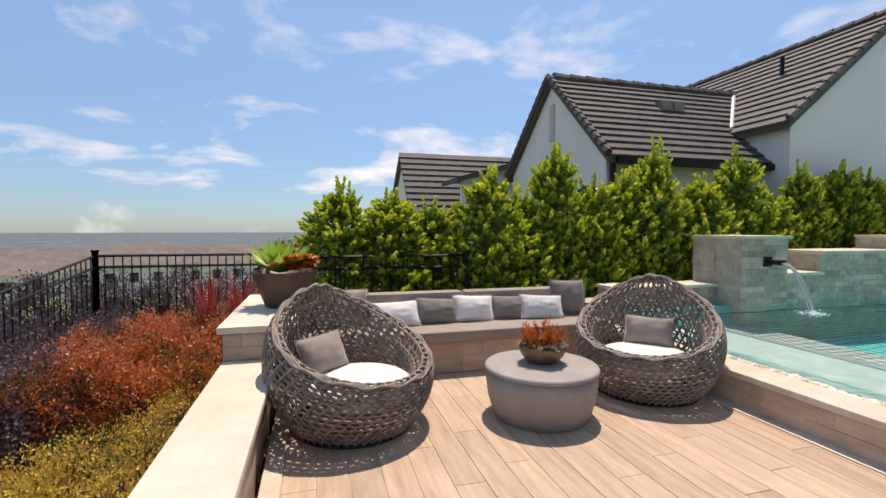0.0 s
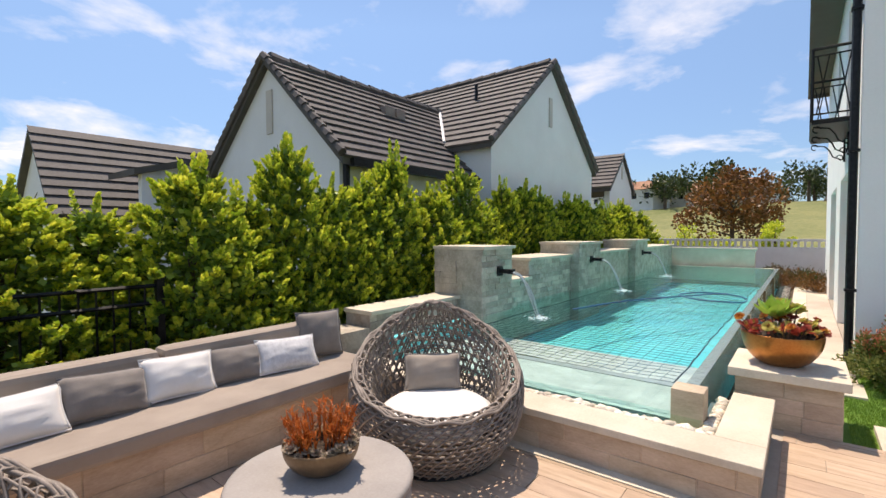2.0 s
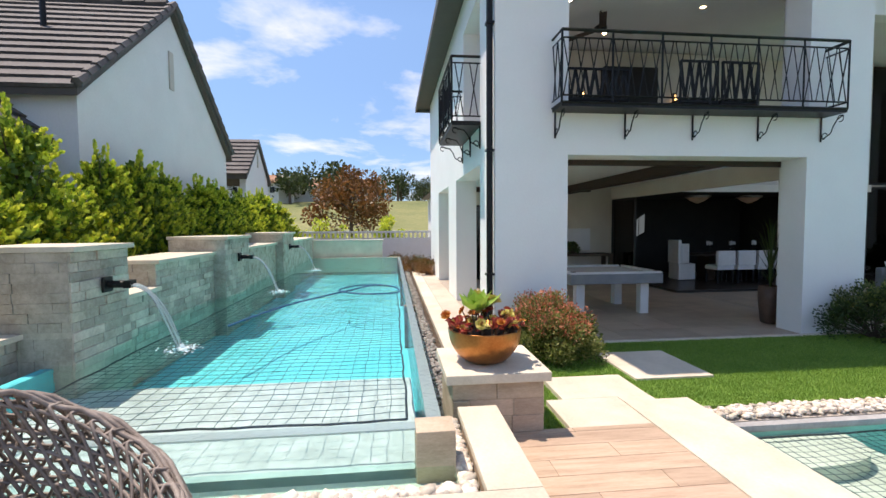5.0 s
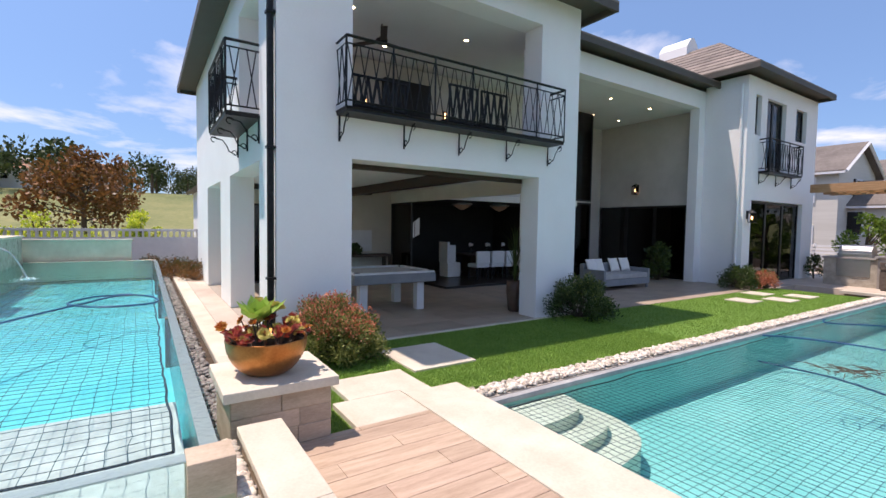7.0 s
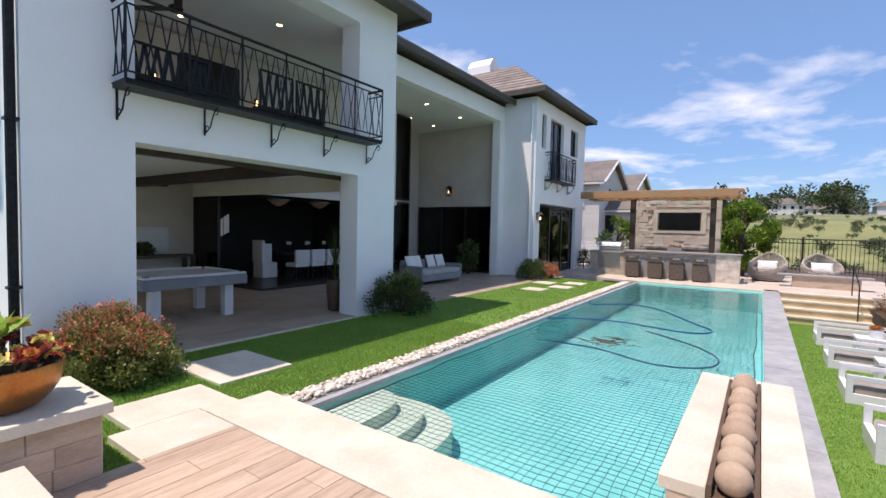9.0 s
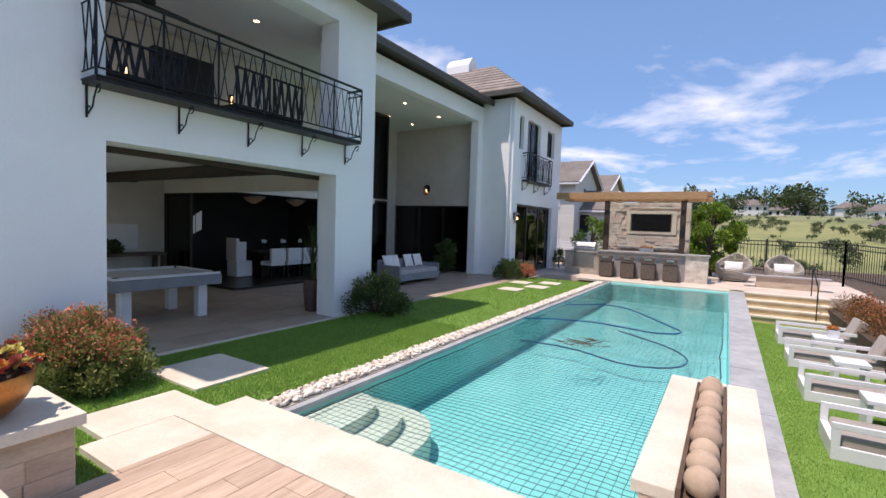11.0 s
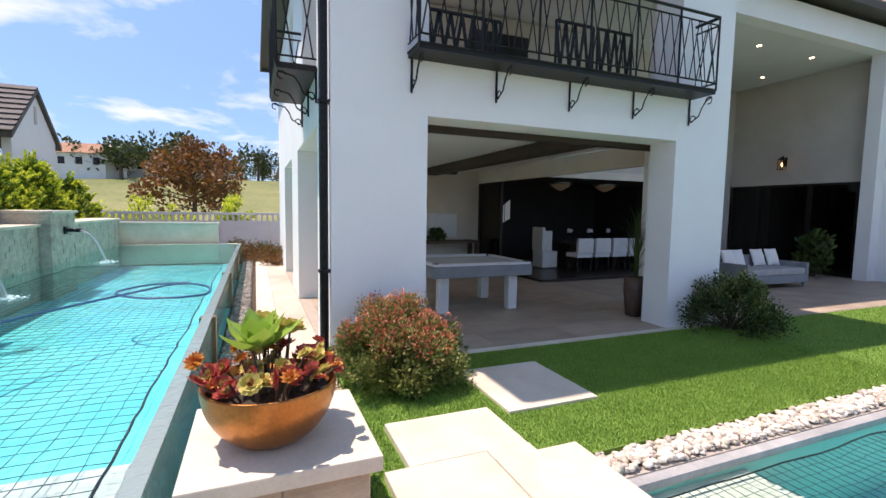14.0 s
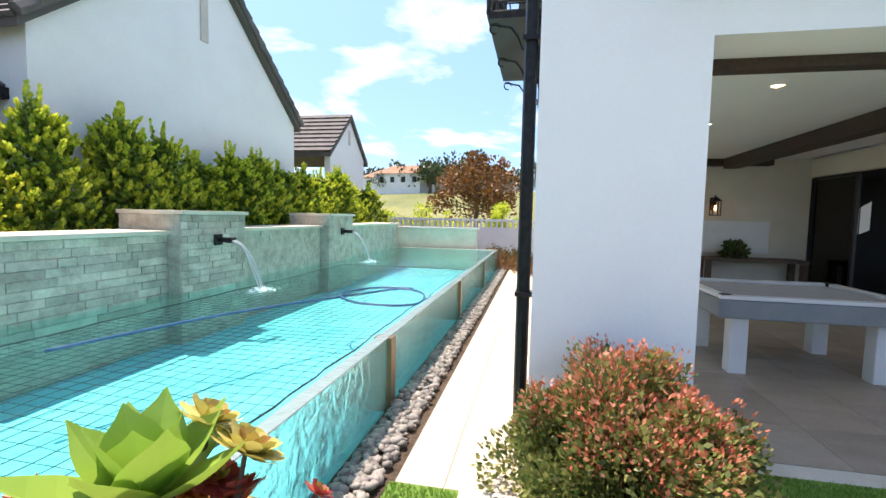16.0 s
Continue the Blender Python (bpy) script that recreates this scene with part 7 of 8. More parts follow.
for k in range(9):
    y = -17.55 + 0.148 * k
    part("slat", box(3.2, y, 3.162, 7.6, y + 0.05, 3.20), CEDAR, pav)
part("fascia", box(3.35, -16.19, 2.93, 8.75, -16.12, 3.20, bevel=0.006), CEDAR, pav)
cnt = thing("kitchen_counter", "grey stone bar counter with ledger-stone ends", "counter")
part("front_panel", box(3.9, -16.6, -0.06, 6.95, -16.05, 0.88), CONCRETE, cnt)
part("stone_end", box(3.2, -16.7, -0.06, 3.898, -16.0, 0.88), LEDGER, cnt)
part("worktop", box(3.15, -16.75, 0.882, 7.0, -15.95, 0.94, bevel=0.006), CONCRETE, cnt)
part("stone_end", box(6.96, -16.9, -0.06, 8.3, -16.2, 0.80), LEDGER, cnt)
part("worktop", box(7.01, -16.95, 0.802, 8.35, -16.15, 0.86, bevel=0.006), CONCRETE, cnt)
for x in (6.55, 5.78, 5.07, 4.34):
    s = thing("bar_stool", "brown woven bar stool tucked at the counter", "stool", group="bar stools", at=(x, -15.78, -0.055))
    part("body", box(-0.24, -0.20, 0.03, 0.24, 0.22, 0.60, bevel=0.04), STOOL, s)
    part("backrest", box(-0.24, 0.16, 0.601, 0.24, 0.24, 0.84, bevel=0.03), STOOL, s)
    part("seat_cushion", box(-0.22, -0.19, 0.601, 0.22, 0.155, 0.67, bevel=0.02), CUSH_W, s)
    part("handle", box(-0.12, 0.241, 0.72, 0.12, 0.26, 0.79, bevel=0.006), STEEL, s)
    part("foot_base", box(-0.2, -0.16, 0.0, 0.2, 0.18, 0.029), BLACK, s)
g = thing("barbecue", "stainless steel built-in gas barbecue with a rounded hood", "barbecue", at=(7.55, -16.5, 0.862))
part("body", box(-0.42, -0.28, 0, 0.42, 0.28, 0.12, bevel=0.01), STEEL, g)
part("hood", extrude_profile([(-0.40, 0.26 * math.cos(a) , 0.121 + 0.26 * math.sin(a)) for a in [math.pi * i / 10 for i in range(11)]], (0.80, 0, 0)), STEEL, g)
part("handle", tube(bmesh.new(), [(-0.3, 0.28, 0.25), (0.3, 0.28, 0.25)], 0.014, 8), STEEL, g)
part("front_door", box(-0.4, 0.31, -0.6, 0.4, 0.33, -0.06, bevel=0.006), STEEL, g)
tw = thing("tv_wall", "tan split-stone wall holding a television", "wall", kind="structure")
part("core", box(3.96, -18.7, -0.06, 7.05, -18.32, 2.93), PALE_TILE, tw)
random.seed(370)
for j in range(24):
    x = 3.96
    while x < 7.04:
        w = min(random.uniform(0.16, 0.42), 7.05 - x)
        if w < 0.06:
            break
        z = -0.06 + 0.1245 * j
        if not (4.35 < x + w / 2 < 6.45 and 1.5 < z < 2.62):
            part("stone", box(x + 0.004, -18.32, z + 0.004, x + w - 0.004, -18.29 + random.uniform(0, 0.035), z + 0.12), PALE_TILE if random.random() < 0.6 else CREAM, tw)
        x += w
tv = thing("television", "black wall-mounted television in a cream surround", "television")
bm = box(4.45, -18.325, 1.62, 4.62, -18.26, 2.58); box(6.20, -18.325, 1.62, 6.37, -18.26, 2.58, bm); box(4.621, -18.325, 2.46, 6.199, -18.26, 2.58, bm); box(4.621, -18.325, 1.62, 6.199, -18.26, 1.72, bm)
part("surround", bm, CREAM, tv)
part("bezel", box(4.66, -18.31, 1.74, 6.16, -18.275, 2.44, bevel=0.006), BLACK, tv)
part("screen", box(4.69, -18.274, 1.77, 6.13, -18.271, 2.41), SCREEN, tv)
part("ledge", box(4.2, -18.32, 1.0, 6.6, -17.95, 1.08, bevel=0.006), CONCRETE, tw)
pb = thing("planter_box", "white planter of orange flowers on the counter", "planter", at=(5.25, -16.35, 0.94))
part("box", box(-0.24, -0.08, 0, 0.24, 0.08, 0.14, bevel=0.006), GREY_PAINT, pb)
random.seed(380)
bm = bmesh.new()
for j in range(20):
    rosette(bm, (random.uniform(-0.2, 0.2), random.uniform(-0.06, 0.06), 0.16 + random.uniform(0, 0.08)), 0.055, 8, 0.6)
part("succulent", bm, SUCC_O, pb)


def round_tree(at, h, r, mat, label, n, size, seed, trunk=0.35, name="tree"):
    random.seed(seed)
    th = thing(name, label, "tree", at=at)
    bm = bmesh.new()
    tube(bm, [(0, 0, 0), (0.03 * h, 0.0, h * 0.35), (0, 0.02 * h, h * 0.8)], [0.035 * h, 0.026 * h, 0.008 * h], 7)
    sp = []
    for k in range(26):
        a = random.uniform(0, 6.28); u = random.random() ** 0.8
        z = h * (trunk + (0.97 - trunk) * u)
        q = r * math.sin(math.pi * (0.14 + 0.80 * u)) * random.uniform(0.5, 1.05)
        c = Vector((q * math.cos(a), q * math.sin(a), z))
        sp.append((c, random.uniform(0.2, 0.36) * r))
        tube(bm, [(0, 0, z * 0.7), (c.x * 0.6, c.y * 0.6, z * 0.9), c], [0.012 * h, 0.007 * h, 0.002 * h], 5)
    part("trunk", bm, BARK, th)

    def place():
        c, rr = random.choice(sp)
        o = Vector((random.gauss(0, 1), random.gauss(0, 1), random.gauss(0, 1))).normalized()
        return c + o * rr * random.random() ** 0.4, o
    part("crown", leaf_cloud(bmesh.new(), n, place, size, wide=0.35), mat, th)
    return th


round_tree((3.25, -19.9, -0.1), 3.3, 0.95, LEAF_HD, "rounded glossy green tree beside the pavilion", 15000, 0.10, 401, 0.12)
round_tree((7.9, -18.9, -0.1), 2.4, 0.8, LEAF_HD, "green shrub tree behind the barbecue", 2600, 0.10, 402, 0.1)
round_tree((9.1, -17.95, -0.1), 0.9, 0.3, LEAF_D, "small clipped dark green shrub by the wing", 700, 0.07, 403, 0.05, "clipped_shrub")
# east end: burnt-orange tree and a green one behind the garden wall
round_tree((44.0, 6.0, 0.5), 5.6, 3.6, LEAF_B, "russet-leaved spreading tree on the hillside", 5200, 0.30, 404, 0.15)
round_tree((27.0, 2.5, -1.2), 3.2, 0.95, LEAF_H, "young bright green tree behind the garden wall", 2600, 0.13, 405, 0.25)
for k in range(9):
    round_tree((24.4, 4.0 + 0.8 * k, -1.6), 2.9 + 0.3 * (k % 3), 0.9, LEAF_H, "green shrub along the garden wall", 1100, 0.13, 410 + k, 0.15, "garden_shrub")


def cottage(at, w, d, h, rz, wall, roof, label, storeys=1, seed=0):
    """A far house: walls, windows with frames, a hipped or gabled roof."""
    th = thing("far_house", label, "house", group="far houses", at=at, rz=rz)
    part("wall", box(-w / 2, -d / 2, -3, w / 2, d / 2, h), wall, th)
    bm = bmesh.new()
    e, rise = 0.5, d * 0.26
    lo = [bm.verts.new(p) for p in ((-w / 2 - e, -d / 2 - e, h), (w / 2 + e, -d / 2 - e, h), (w / 2 + e, d / 2 + e, h), (-w / 2 - e, d / 2 + e, h))]
    a, b = bm.verts.new((-w / 2 + d * 0.32, 0, h + rise)), bm.verts.new((w / 2 - d * 0.32, 0, h + rise))
    for f in ((lo[0], lo[1], b, a), (lo[1], lo[2], b), (lo[2], lo[3], a, b), (lo[3], lo[0], a), tuple(lo[::-1])):
        bm.faces.new(f)
    part("roof", bm, roof, th)
    for s in range(storeys):
        z = h - 1.9 - 2.9 * s
        for k in range(int(w / 2.6)):
            x = -w / 2 + 1.3 + 2.6 * k
            for sy in (-1, 1):
                y = sy * d / 2
                wi = part("window", box(x - 0.6, y - 0.06, z - 0.1, x + 0.6, y + 0.06, z + 1.3), WHITE_PAINT, th)
                part("pane", box(x - 0.5, y - 0.075, z, x + 0.5, y + 0.075, z + 1.2), SCREEN, wi)
        for k in range(int(d / 3)):
            y = -d / 2 + 1.5 + 3 * k
            for sx in (-1, 1):
                x = sx * w / 2
                wi = part("window", box(x - 0.06, y - 0.6, z - 0.1, x + 0.06, y + 0.6, z + 1.3), WHITE_PAINT, th)
                part("pane", box(x - 0.075, y - 0.5, z, x + 0.075, y + 0.5, z + 1.2), SCREEN, wi)
    return th


TERRA = surface("terracotta_roof", (0.30, 0.15, 0.085), (0.42, 0.24, 0.15), 1.0, 0.85, bump=0.3, fine=8, bdist=0.05)
GREYROOF = surface("grey_brown_roof", (0.13, 0.11, 0.095), (0.22, 0.19, 0.165), 1.0, 0.85, bump=0.3, fine=8, bdist=0.05)
def gz(x, y):
    return ground_height(x, y)


# houses below in the valley, north-west
random.seed(425)
for k in range(16):
    a = radians(93 + 2.1 * k); d = random.uniform(72, 125) - (20 if k > 11 else 0)
    top = -0.6 - random.uniform(0.0, 2.4) - 0.012 * (d - 70)
    cottage((1 + d * math.cos(a), d * math.sin(a), top - 5.6), random.uniform(11, 15), 9.5, 3.4, random.uniform(-40, 40), NEIGH, TERRA if k % 5 == 4 else GREYROOF, "pale house with a tiled hip roof down the slope", 1, k)
# houses on the southern hill
random.seed(430)
for k in range(15):
    a = radians(-84 - 2.6 * k + random.uniform(-0.6, 0.6)); d = random.uniform(215, 262)
    x, y = 2.6 + d * math.cos(a), 2.3 + d * math.sin(a)
    cottage((x, y, gz(x, y) - 0.5), random.uniform(10, 15), 10, 3.4 if k % 3 else 4.8, math.degrees(a) + 90 + random.uniform(-25, 25), NEIGH, GREYROOF, "pale two-storey house on the far hillside", 2, k)
cottage((-30, -134, -2.6), 17, 12, 5.4, 12, NEIGH, GREYROOF, "pale house with a grey hip roof below the bank", 2, 40)


def gable_house(at, w, d, h, rise, label):
    """A neighbour's house: ridge along x, gable to the west, with shutters, eaves and a white rake."""
    th = thing("gabled_house", label, "house", group="gabled neighbour houses", at=at)
    part("wall", extrude_profile([(0, 0, -1.5), (0, -d, -1.5), (0, -d, h), (0, -d / 2, h + rise), (0, 0, h)], (w, 0, 0)), BOARD, th)
    e, sl = 0.35, rise / (d / 2)
    rf = part("roof", extrude_profile([(-e, e, h - e * sl), (-e, -d / 2, h + rise + 0.02), (-e, -d - e, h - e * sl), (-e, -d - e, h - e * sl + 0.14), (-e, -d / 2, h + rise + 0.16), (-e, e, h - e * sl + 0.14)], (w + 2 * e, 0, 0)), GREYROOF, th)
    for y0, y1 in ((e, -d / 2), (-d - e, -d / 2)):
        part("rake_board", tube(bmesh.new(), [(-e - 0.02, y0, h - e * sl + 0.04), (-e - 0.02, y1, h + rise + 0.06)], 0.09, 4), WHITE_PAINT, rf)
    part("gutter", box(-e, e - 0.02, h - e * sl - 0.06, w + e, e + 0.08, h - e * sl + 0.05), WHITE_PAINT, rf)
    for z in (h - 1.75, h - 4.4):
        wi = part("window", box(-0.07, -d / 2 - 0.5, z, 0.02, -d / 2 + 0.5, z + 1.4), WHITE_PAINT, th)
        part("pane", box(-0.09, -d / 2 - 0.42, z + 0.08, -0.02, -d / 2 + 0.42, z + 1.32), SCREEN, wi)
        for y in (-d / 2 - 0.78, -d / 2 + 0.53):
            part("shutter", box(-0.06, y, z, 0.0, y + 0.25, z + 1.4), DARKFRAME, wi)
        for k in range(int(w / 3)):
            x = 1.5 + 3 * k
            wi = part("window", box(x - 0.5, -0.02, z, x + 0.5, 0.07, z + 1.4), WHITE_PAINT, th)
            part("pane", box(x - 0.42, 0.02, z + 0.08, x + 0.42, 0.09, z + 1.32), SCREEN, wi)
    return th


BOARD = surface("pale_cream_board", (0.62, 0.59, 0.52), (0.70, 0.67, 0.60), 2, 0.8, bump=0.3, fine=9, stretch=(0.1, 0.1, 3), bdist=0.01)
gable_house((11.6, -28.6, -0.5), 11, 6.0, 5.5, 1.6, "cream boarded two-storey house with a grey-brown gable roof")
gable_house((11.4, -36.5, -0.5), 10, 7.0, 5.3, 1.7, "cream boarded house with black shutters behind the pavilion")
gable_house((9.9, -30.2, -0.5), 3.0, 5.0, 3.7, 1.3, "low white-trimmed gabled porch of the neighbouring house")
white_fence = thing("picket_fence", "white slatted garden fence beside the wing", "fence")
for z in (0.55, 0.70, 0.85, 1.0):
    part("board", box(8.6, -22.06, z, 14.0, -22.0, z + 0.09), WHITE_PAINT, white_fence)
for k in range(4):
    part("post", box(8.6 + 1.8 * k, -22.16, -0.3, 8.7 + 1.8 * k, -22.07, 1.15), WHITE_PAINT, white_fence)
# houses on the eastern hill
for k, (x, y) in enumerate(((112, 36), (118, 24), (104, 30), (120, 12))):
    cottage((x, y, gz(x, y)), 11, 8, 3.6, 80, NEIGH, TERRA, "low house with a terracotta roof on the hill", 1, 60 + k)
# tree belts
random.seed(440)
def far_tree_mesh(seed):
    random.seed(seed)
    bm = bmesh.new()
    sp = [(Vector((random.gauss(0, 0.33), random.gauss(0, 0.33), random.uniform(0.3, 0.95))), random.uniform(0.16, 0.3)) for k in range(14)]

    def place():
        c, rr = random.choice(sp)
        o = Vector((random.gauss(0, 1), random.gauss(0, 1), random.gauss(0, 1))).normalized()
        return c + o * rr * random.random() ** 0.4, o
    leaf_cloud(bm, 750, place, 0.10, wide=0.4)
    me = bpy.data.meshes.new("crown"); bm.to_mesh(me); bm.free(); me.materials.append(LEAF_T)
    return me


FT = [far_tree_mesh(s) for s in (1, 2, 3)]
FTR = finish("trunk", tube(bmesh.new(), [(0, 0, -0.2), (0.01, 0, 0.4), (0, 0, 0.8)], [0.05, 0.035, 0.01], 6), BARK)


def far_tree(x, y, s, z=None):
    th = thing("far_tree", "dark green tree on the far hillside", "tree", group="far hillside trees", at=(x, y, gz(x, y) if z is None else z), rz=random.uniform(0, 360))
    c = new("crown", random.choice(FT)); c.parent = th; c.matrix_basis = Matrix.Diagonal((s * random.uniform(0.8, 1.2), s * random.uniform(0.8, 1.2), s, 1))
    t = new("trunk", FTR); t.parent = th; t.matrix_basis = Matrix.Diagonal((s, s, s, 1))


random.seed(441)
for k in range(44):
    a = random.uniform(-0.06, 0.46); d = random.uniform(92, 150)
    far_tree(8 + d * math.cos(a), -5 + d * math.sin(a), random.uniform(3.5, 7.5))
for k in range(60):
    a = radians(random.uniform(-122, -82)); d = random.uniform(205, 285)
    far_tree(2.6 + d * math.cos(a), 2.3 + d * math.sin(a), random.choice((4, 5, 6, 7, 11)))
for k in range(170):
    a = radians(random.uniform(-120, -84)); d = random.uniform(40, 190)
    far_tree(2.6 + d * math.cos(a), 2.3 + d * math.sin(a), random.uniform(0.7, 1.9))
for k in range(60):
    x = random.uniform(-110, 45); y = random.uniform(72, 190)
    far_tree(x, y, random.uniform(4, 6.5), -8.5 - 0.045 * (y - 70))
for k in range(10):
    far_tree(-1 + 3.2 * k, 88 + random.uniform(-3, 3), random.uniform(4, 6), -6.4)
palm = thing("palm_tree", "tall palm tree on the hilltop", "tree", at=(92, 12.0, gz(92, 12)))
part("trunk", tube(bmesh.new(), [(0, 0, -0.5), (0.1, 0, 3), (0, 0, 6.0)], [0.28, 0.22, 0.2], 8), BARK, palm)
bm = bmesh.new()
random.seed(450)
for k in range(36):
    a = random.uniform(0, 6.28); e = random.uniform(-0.5, 1.2)
    d = Vector((math.cos(a) * math.cos(e), math.sin(a) * math.cos(e), math.sin(e)))
    s = d.cross(Vector((0, 0, 1))).normalized() * 0.22
    p = [Vector((0, 0, 6.0)), Vector((0, 0, 6.0)) + d * 1.1 + Vector((0, 0, 0.1)), Vector((0, 0, 6.0)) + d * 2.0 - Vector((0, 0, 0.5))]
    v = [(bm.verts.new(p[0] + s * 0.3), bm.verts.new(p[0] - s * 0.3)), (bm.verts.new(p[1] + s), bm.verts.new(p[1] - s)), (bm.verts.new(p[2] + s * 0.2), bm.verts.new(p[2] - s * 0.2))]
    for A, B in zip(v, v[1:]):
        bm.faces.new((A[0], B[0], B[1], A[1]))
part("frond", bm, LEAF_T, palm)

# ================= pieces of floors and walls =================
_cache = {}


def piece(name, w, d, h, mat, parent, at, rz=0.0, ch=0.003):
    """A chamfered block of w x d x h whose top is at its origin; alike pieces share one mesh."""
    key = (name, round(w, 3), round(d, 3), round(h, 3), mat.name)
    if key not in _cache:
        bm = bmesh.new()
        x, y = w / 2, d / 2
        lv = [(-h, 0), (-ch, 0), (0, ch)]
        rings = [[bm.verts.new((sx * (x - o), sy * (y - o), z)) for sx, sy in ((-1, -1), (1, -1), (1, 1), (-1, 1))] for z, o in lv]
        for A, B in zip(rings, rings[1:]):
            for k in range(4):
                bm.faces.new((A[k], A[(k + 1) % 4], B[(k + 1) % 4], B[k]))
        bm.faces.new(rings[-1])
        me = bpy.data.meshes.new(name)
        bm.to_mesh(me); bm.free(); me.materials.append(mat)
        _cache[key] = me
    o = new(name, _cache[key])
    o.parent = parent
    o.matrix_basis = at if isinstance(at, Matrix) else pose(*at, 0, 0, rz)
    return o


random.seed(500)
# terrace planks run along y
PW, PLN = 0.198, 1.2
for (X0, X1, Y0_, Y1_) in ((1.055, 4.655, 0.22, 4.49), (4.66, 6.31, 0.22, 1.495)):
    col = 0
    x = X0
    while x < X1 - 0.02:
        w = min(PW, X1 - x)
        off = (col * 0.43) % 1.0 * PLN
        y = Y0_ - off
        while y < Y1_:
            a, b = max(y, Y0_), min(y + PLN, Y1_)
            if b - a > 0.03:
                piece("plank", round(w - 0.004, 3), round(b - a - 0.004, 3), 0.012, PLANK, deck, (x + w / 2, (a + b) / 2, random.uniform(-0.0008, 0.0008)), ch=0.0015)
            y += PLN
        x += PW
        col += 1
# patio tiles
x = 8.82
while x < 16.8:
    y = -4.6
    while y < 0.5:
        piece("tile", 0.594, 0.594, 0.01, FLOOR_IN, house_floor, (x + 0.3, y + 0.3, FL + 0.001), ch=0.001)
        y += 0.6
    x += 0.6
for x, y in [(x, y) for x in (9.0, 9.6, 10.2, 10.8, 11.4, 12.0, 12.6, 13.2, 13.8) for y in [-5.1 - 0.6 * k for k in range(13)]]:
    if y > -12.6:
        piece("tile", 0.594, 0.594, 0.01, FLOOR_IN, house_floor, (x, y, FL + 0.001), ch=0.001)
# north path slabs: two courses
x = 8.06
k = 0
while x < 19.2:
    L = random.choice((0.6, 0.9, 1.2))
    L = min(L, 19.25 - x)
    piece("slab", round(L - 0.006, 3), 0.42, 0.02, PALE_TILE, north_path, (x + L / 2, 1.20, FL + 0.003), ch=0.002)
    piece("slab", round(L - 0.006, 3), 0.27, 0.02, CREAM, north_path, (x + L / 2, 1.555, FL + 0.003), ch=0.002)
    x += L
    k += 1


def clad(parent, x0, x1, z0, z1, row, wmin, wmax, mat, frame_m, jit, limit, joined=None, nm="stone"):
    """Stones laid in courses on an upright face: local x along, local z up, outwards is -y."""
    n = max(1, round((z1 - z0) / row))
    rh = (z1 - z0) / n
    for j in range(n):
        x = x0
        first = True
        while x < x1 - 0.01:
            w = random.choice((wmin, (wmin + wmax) / 2, wmax))
            if first and j % 2:
                w = wmin * 0.6
            first = False
            w = min(w, x1 - x)
            if x1 - x - w < 0.05:
                w = x1 - x
            pr = random.uniform(0.0, jit)
            m = frame_m @ Matrix.Translation((x + w / 2, -pr, z0 + rh * (j + 0.5))) @ pose(0, 0, 0, 90, 0, 0)
            if limit[0] > 0:
                piece(nm, round(w - 0.004, 3), round(rh - 0.004, 3), 0.03, mat, parent, m, ch=0.004)
                limit[0] -= 1
            elif joined is not None:
                box(-w / 2 + 0.002, -rh / 2 + 0.002, -0.03, w / 2 - 0.002, rh / 2 - 0.002, 0.0, joined, m=m)
            x += w


lim = [296]
rest = bmesh.new()
random.seed(510)
for a, b, h, yf in SEG:
    lo = 0.12 if a > 6 else -0.02
    # south face
    clad(stone_wall, a, b, lo, h - 0.05, 0.085, 0.18, 0.42, LEDGER, Matrix.Translation((0, yf + 0.028, 0)), 0.016, lim, rest)
prevh = 0.52
for (a, b, h, yf), (pa, pb, ph, pyf) in zip(SEG[1:], SEG):
    if h > ph:
        # west face of the step up
        m = Matrix.Translation((a - 0.002, 5.90, 0)) @ pose(0, 0, 0, 0, 0, -90)
        clad(stone_wall, 0.0, 5.90 - yf - 0.03, ph, h - 0.05, 0.085, 0.18, 0.42, LEDGER, m, 0.014, [0], rest)
    if yf < pyf:
        m = Matrix.Translation((a - 0.002, pyf, 0)) @ pose(0, 0, 0, 0, 0, -90)
        clad(stone_wall, 0.0, pyf - yf - 0.03, 0.30, ph - 0.05, 0.085, 0.18, 0.30, LEDGER, m, 0.010, [0], rest)
tagged(part("stone_courses", rest, LEDGER, stone_wall), kind="stuff").name = "stone_rest"
big = [400]
W90 = pose(0, 0, 0, 0, 0, -90)
clad(low_wall, 0.0, 3.3, 0.0, 0.243, 0.122, 0.34, 0.72, CREAM_WALL, Matrix.Translation((4.764, 4.87, 0)) @ W90, 0.008, big)
clad(low_wall, 4.765, 6.08, 0.0, 0.243, 0.122, 0.34, 0.72, CREAM_WALL, Matrix.Translation((0, 1.569, 0)), 0.008, big)
clad(pier, 0.0, 0.71, 0.0, 0.40, 0.134, 0.22, 0.46, CREAM_WALL, Matrix.Translation((6.289, 1.84, 0)) @ W90, 0.012, big)
clad(pier, 6.29, 7.0, 0.0, 0.40, 0.134, 0.22, 0.46, CREAM_WALL, Matrix.Translation((0, 1.129, 0)), 0.012, big)
clad(bench, 1.06, 4.66, 0.0, 0.333, 0.165, 0.4, 0.9, CREAM_WALL, Matrix.Translation((0, 4.499, 0)), 0.006, big)
clad(west_wall, 0.50, 1.05, 0.41, 0.64, 0.115, 0.25, 0.55, CREAM_WALL, Matrix.Translation((0, 4.059, 0)), 0.008, big)
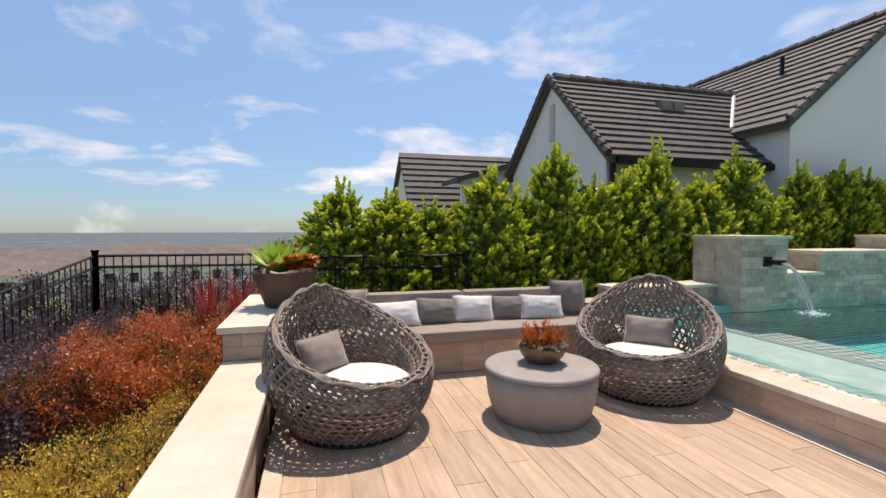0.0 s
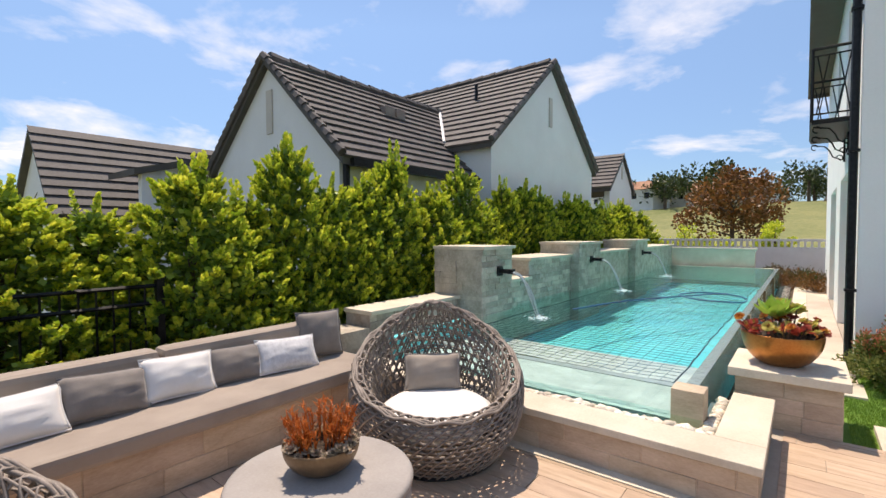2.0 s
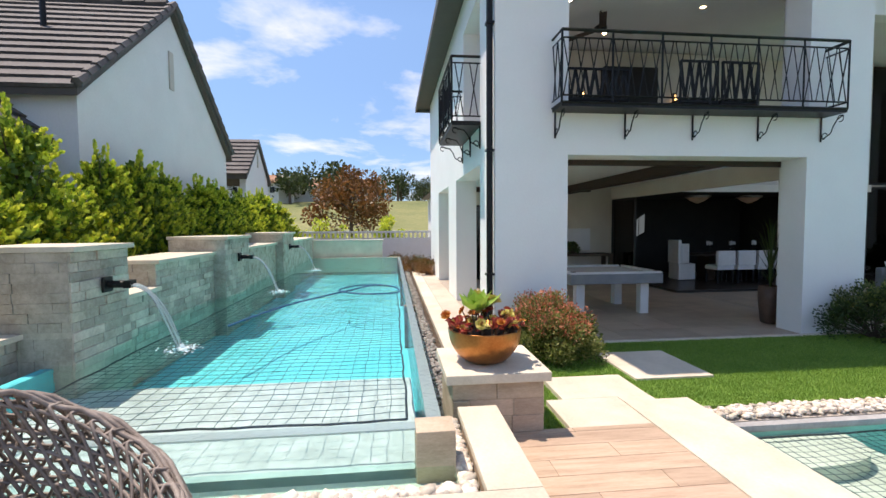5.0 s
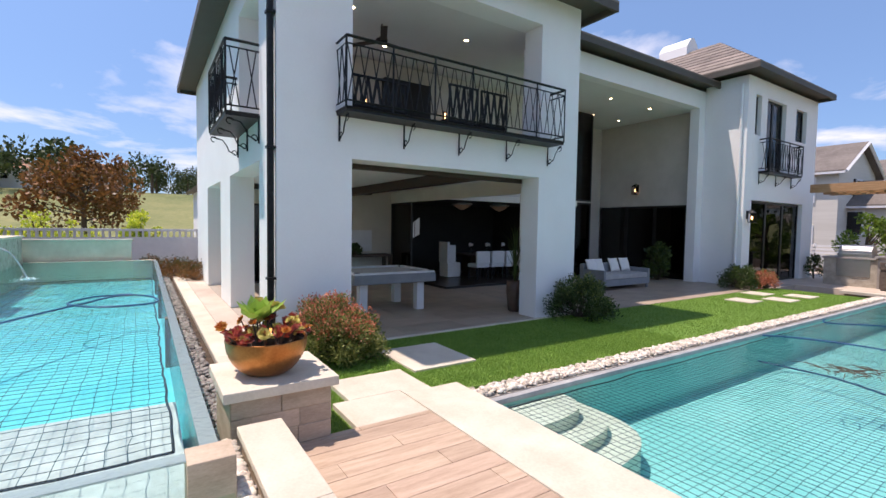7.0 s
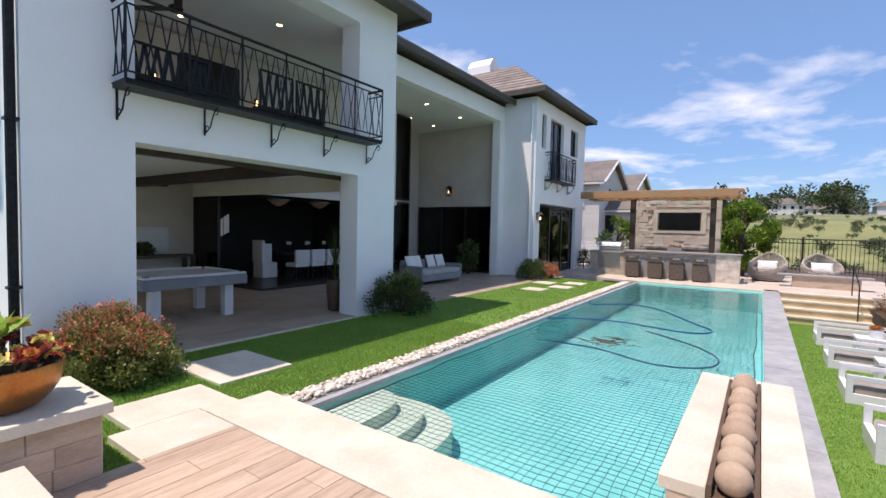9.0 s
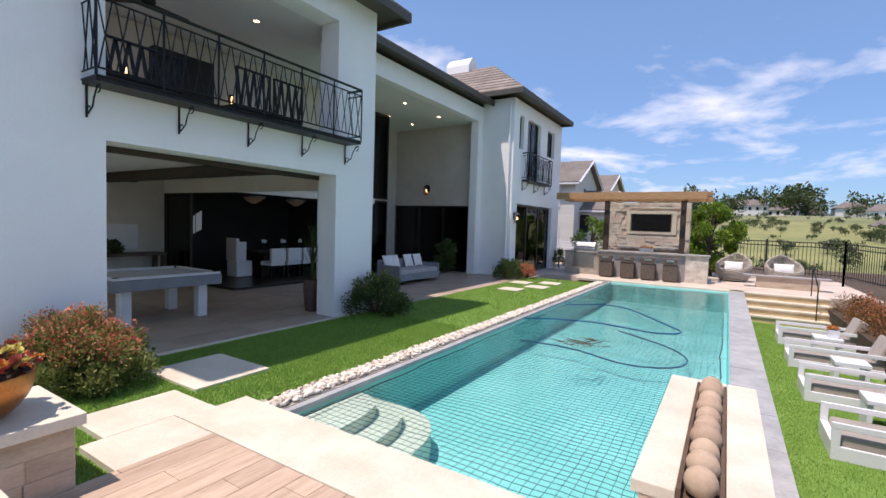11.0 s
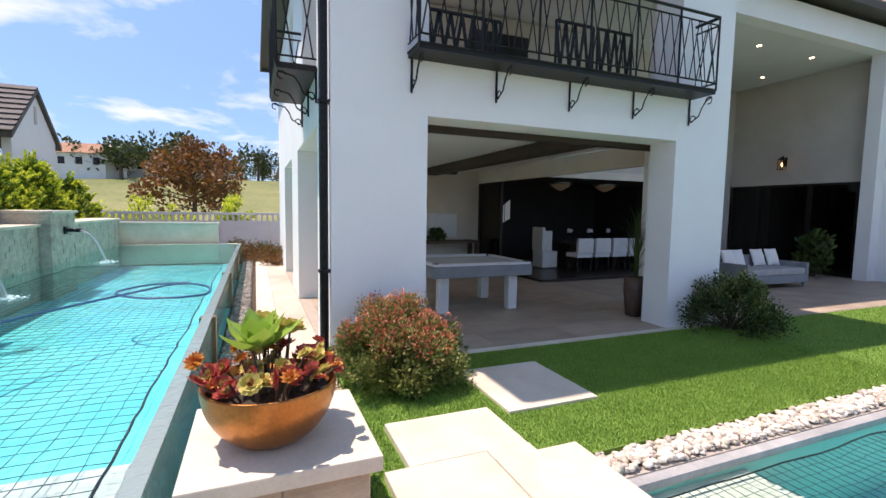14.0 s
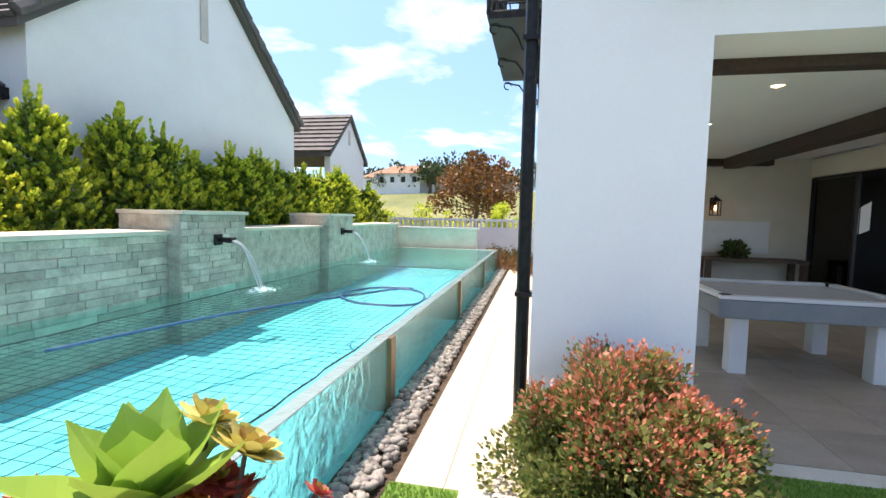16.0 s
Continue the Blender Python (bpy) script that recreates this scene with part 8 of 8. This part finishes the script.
clad(ft, 0.0, 2.1, -0.1, 0.27, 0.12, 0.3, 0.6, CREAM_WALL, Matrix.Translation((3.052, -2.6, 0)) @ pose(0, 0, 0, 0, 0, 90), 0.006, big)

# turf blades on the lawns nearest the walk
def blades(name, x0, y0, x1, y1, z, n, seed, skip):
    rng = np.random.default_rng(seed)
    xs = rng.uniform(x0, x1, n); ys = rng.uniform(y0, y1, n)
    keep = np.ones(n, bool)
    for a, b, c, d in skip:
        keep &= ~((xs > a) & (xs < c) & (ys > b) & (ys < d))
    xs, ys = xs[keep], ys[keep]
    m = len(xs)
    a = rng.uniform(0, 2 * np.pi, m); h = rng.uniform(0.016, 0.030, m); w = 0.0035; ln = rng.uniform(-0.012, 0.012, (m, 2))
    co = np.zeros((m, 3, 3))
    co[:, 0] = np.stack([xs - w * np.cos(a), ys - w * np.sin(a), np.full(m, z)], 1)
    co[:, 1] = np.stack([xs + w * np.cos(a), ys + w * np.sin(a), np.full(m, z)], 1)
    co[:, 2] = np.stack([xs + ln[:, 0], ys + ln[:, 1], z + h], 1)
    me = bpy.data.meshes.new(name)
    me.from_pydata(co.reshape(-1, 3).tolist(), [], np.arange(m * 3).reshape(-1, 3).tolist())
    me.materials.append(GRASS)
    ob = new(name, me)
    return tagged(ob, "short green artificial turf blades", "grass", kind="stuff")


SK = [(7.11, -1.04, 8.11, -0.14), (6.0, -0.02, 7.23, 0.85), (6.0, 0.0, 6.63, 1.01), (5.9, -0.31, 6.52, 0.4), (7.49, 0.95, 8.03, 1.33), (7.1, -10.9, 7.7, -10.3), (7.5, -9.9, 8.1, -9.3), (5.9, 1.16, 6.80, 2.02)]
blades("turf", 6.42, -4.5, 8.60, 0.96, LW - 0.02, 120000, 1, SK)
blades("turf", 6.05, 0.96, 8.02, 1.72, LW - 0.021, 16000, 2, SK)
blades("turf", 6.42, -13.1, 8.60, -4.5, LW - 0.02, 60000, 3, SK)
blades("turf", 0.3, -13.6, 2.10, -1.0, LWEST, 80000, 4, [])
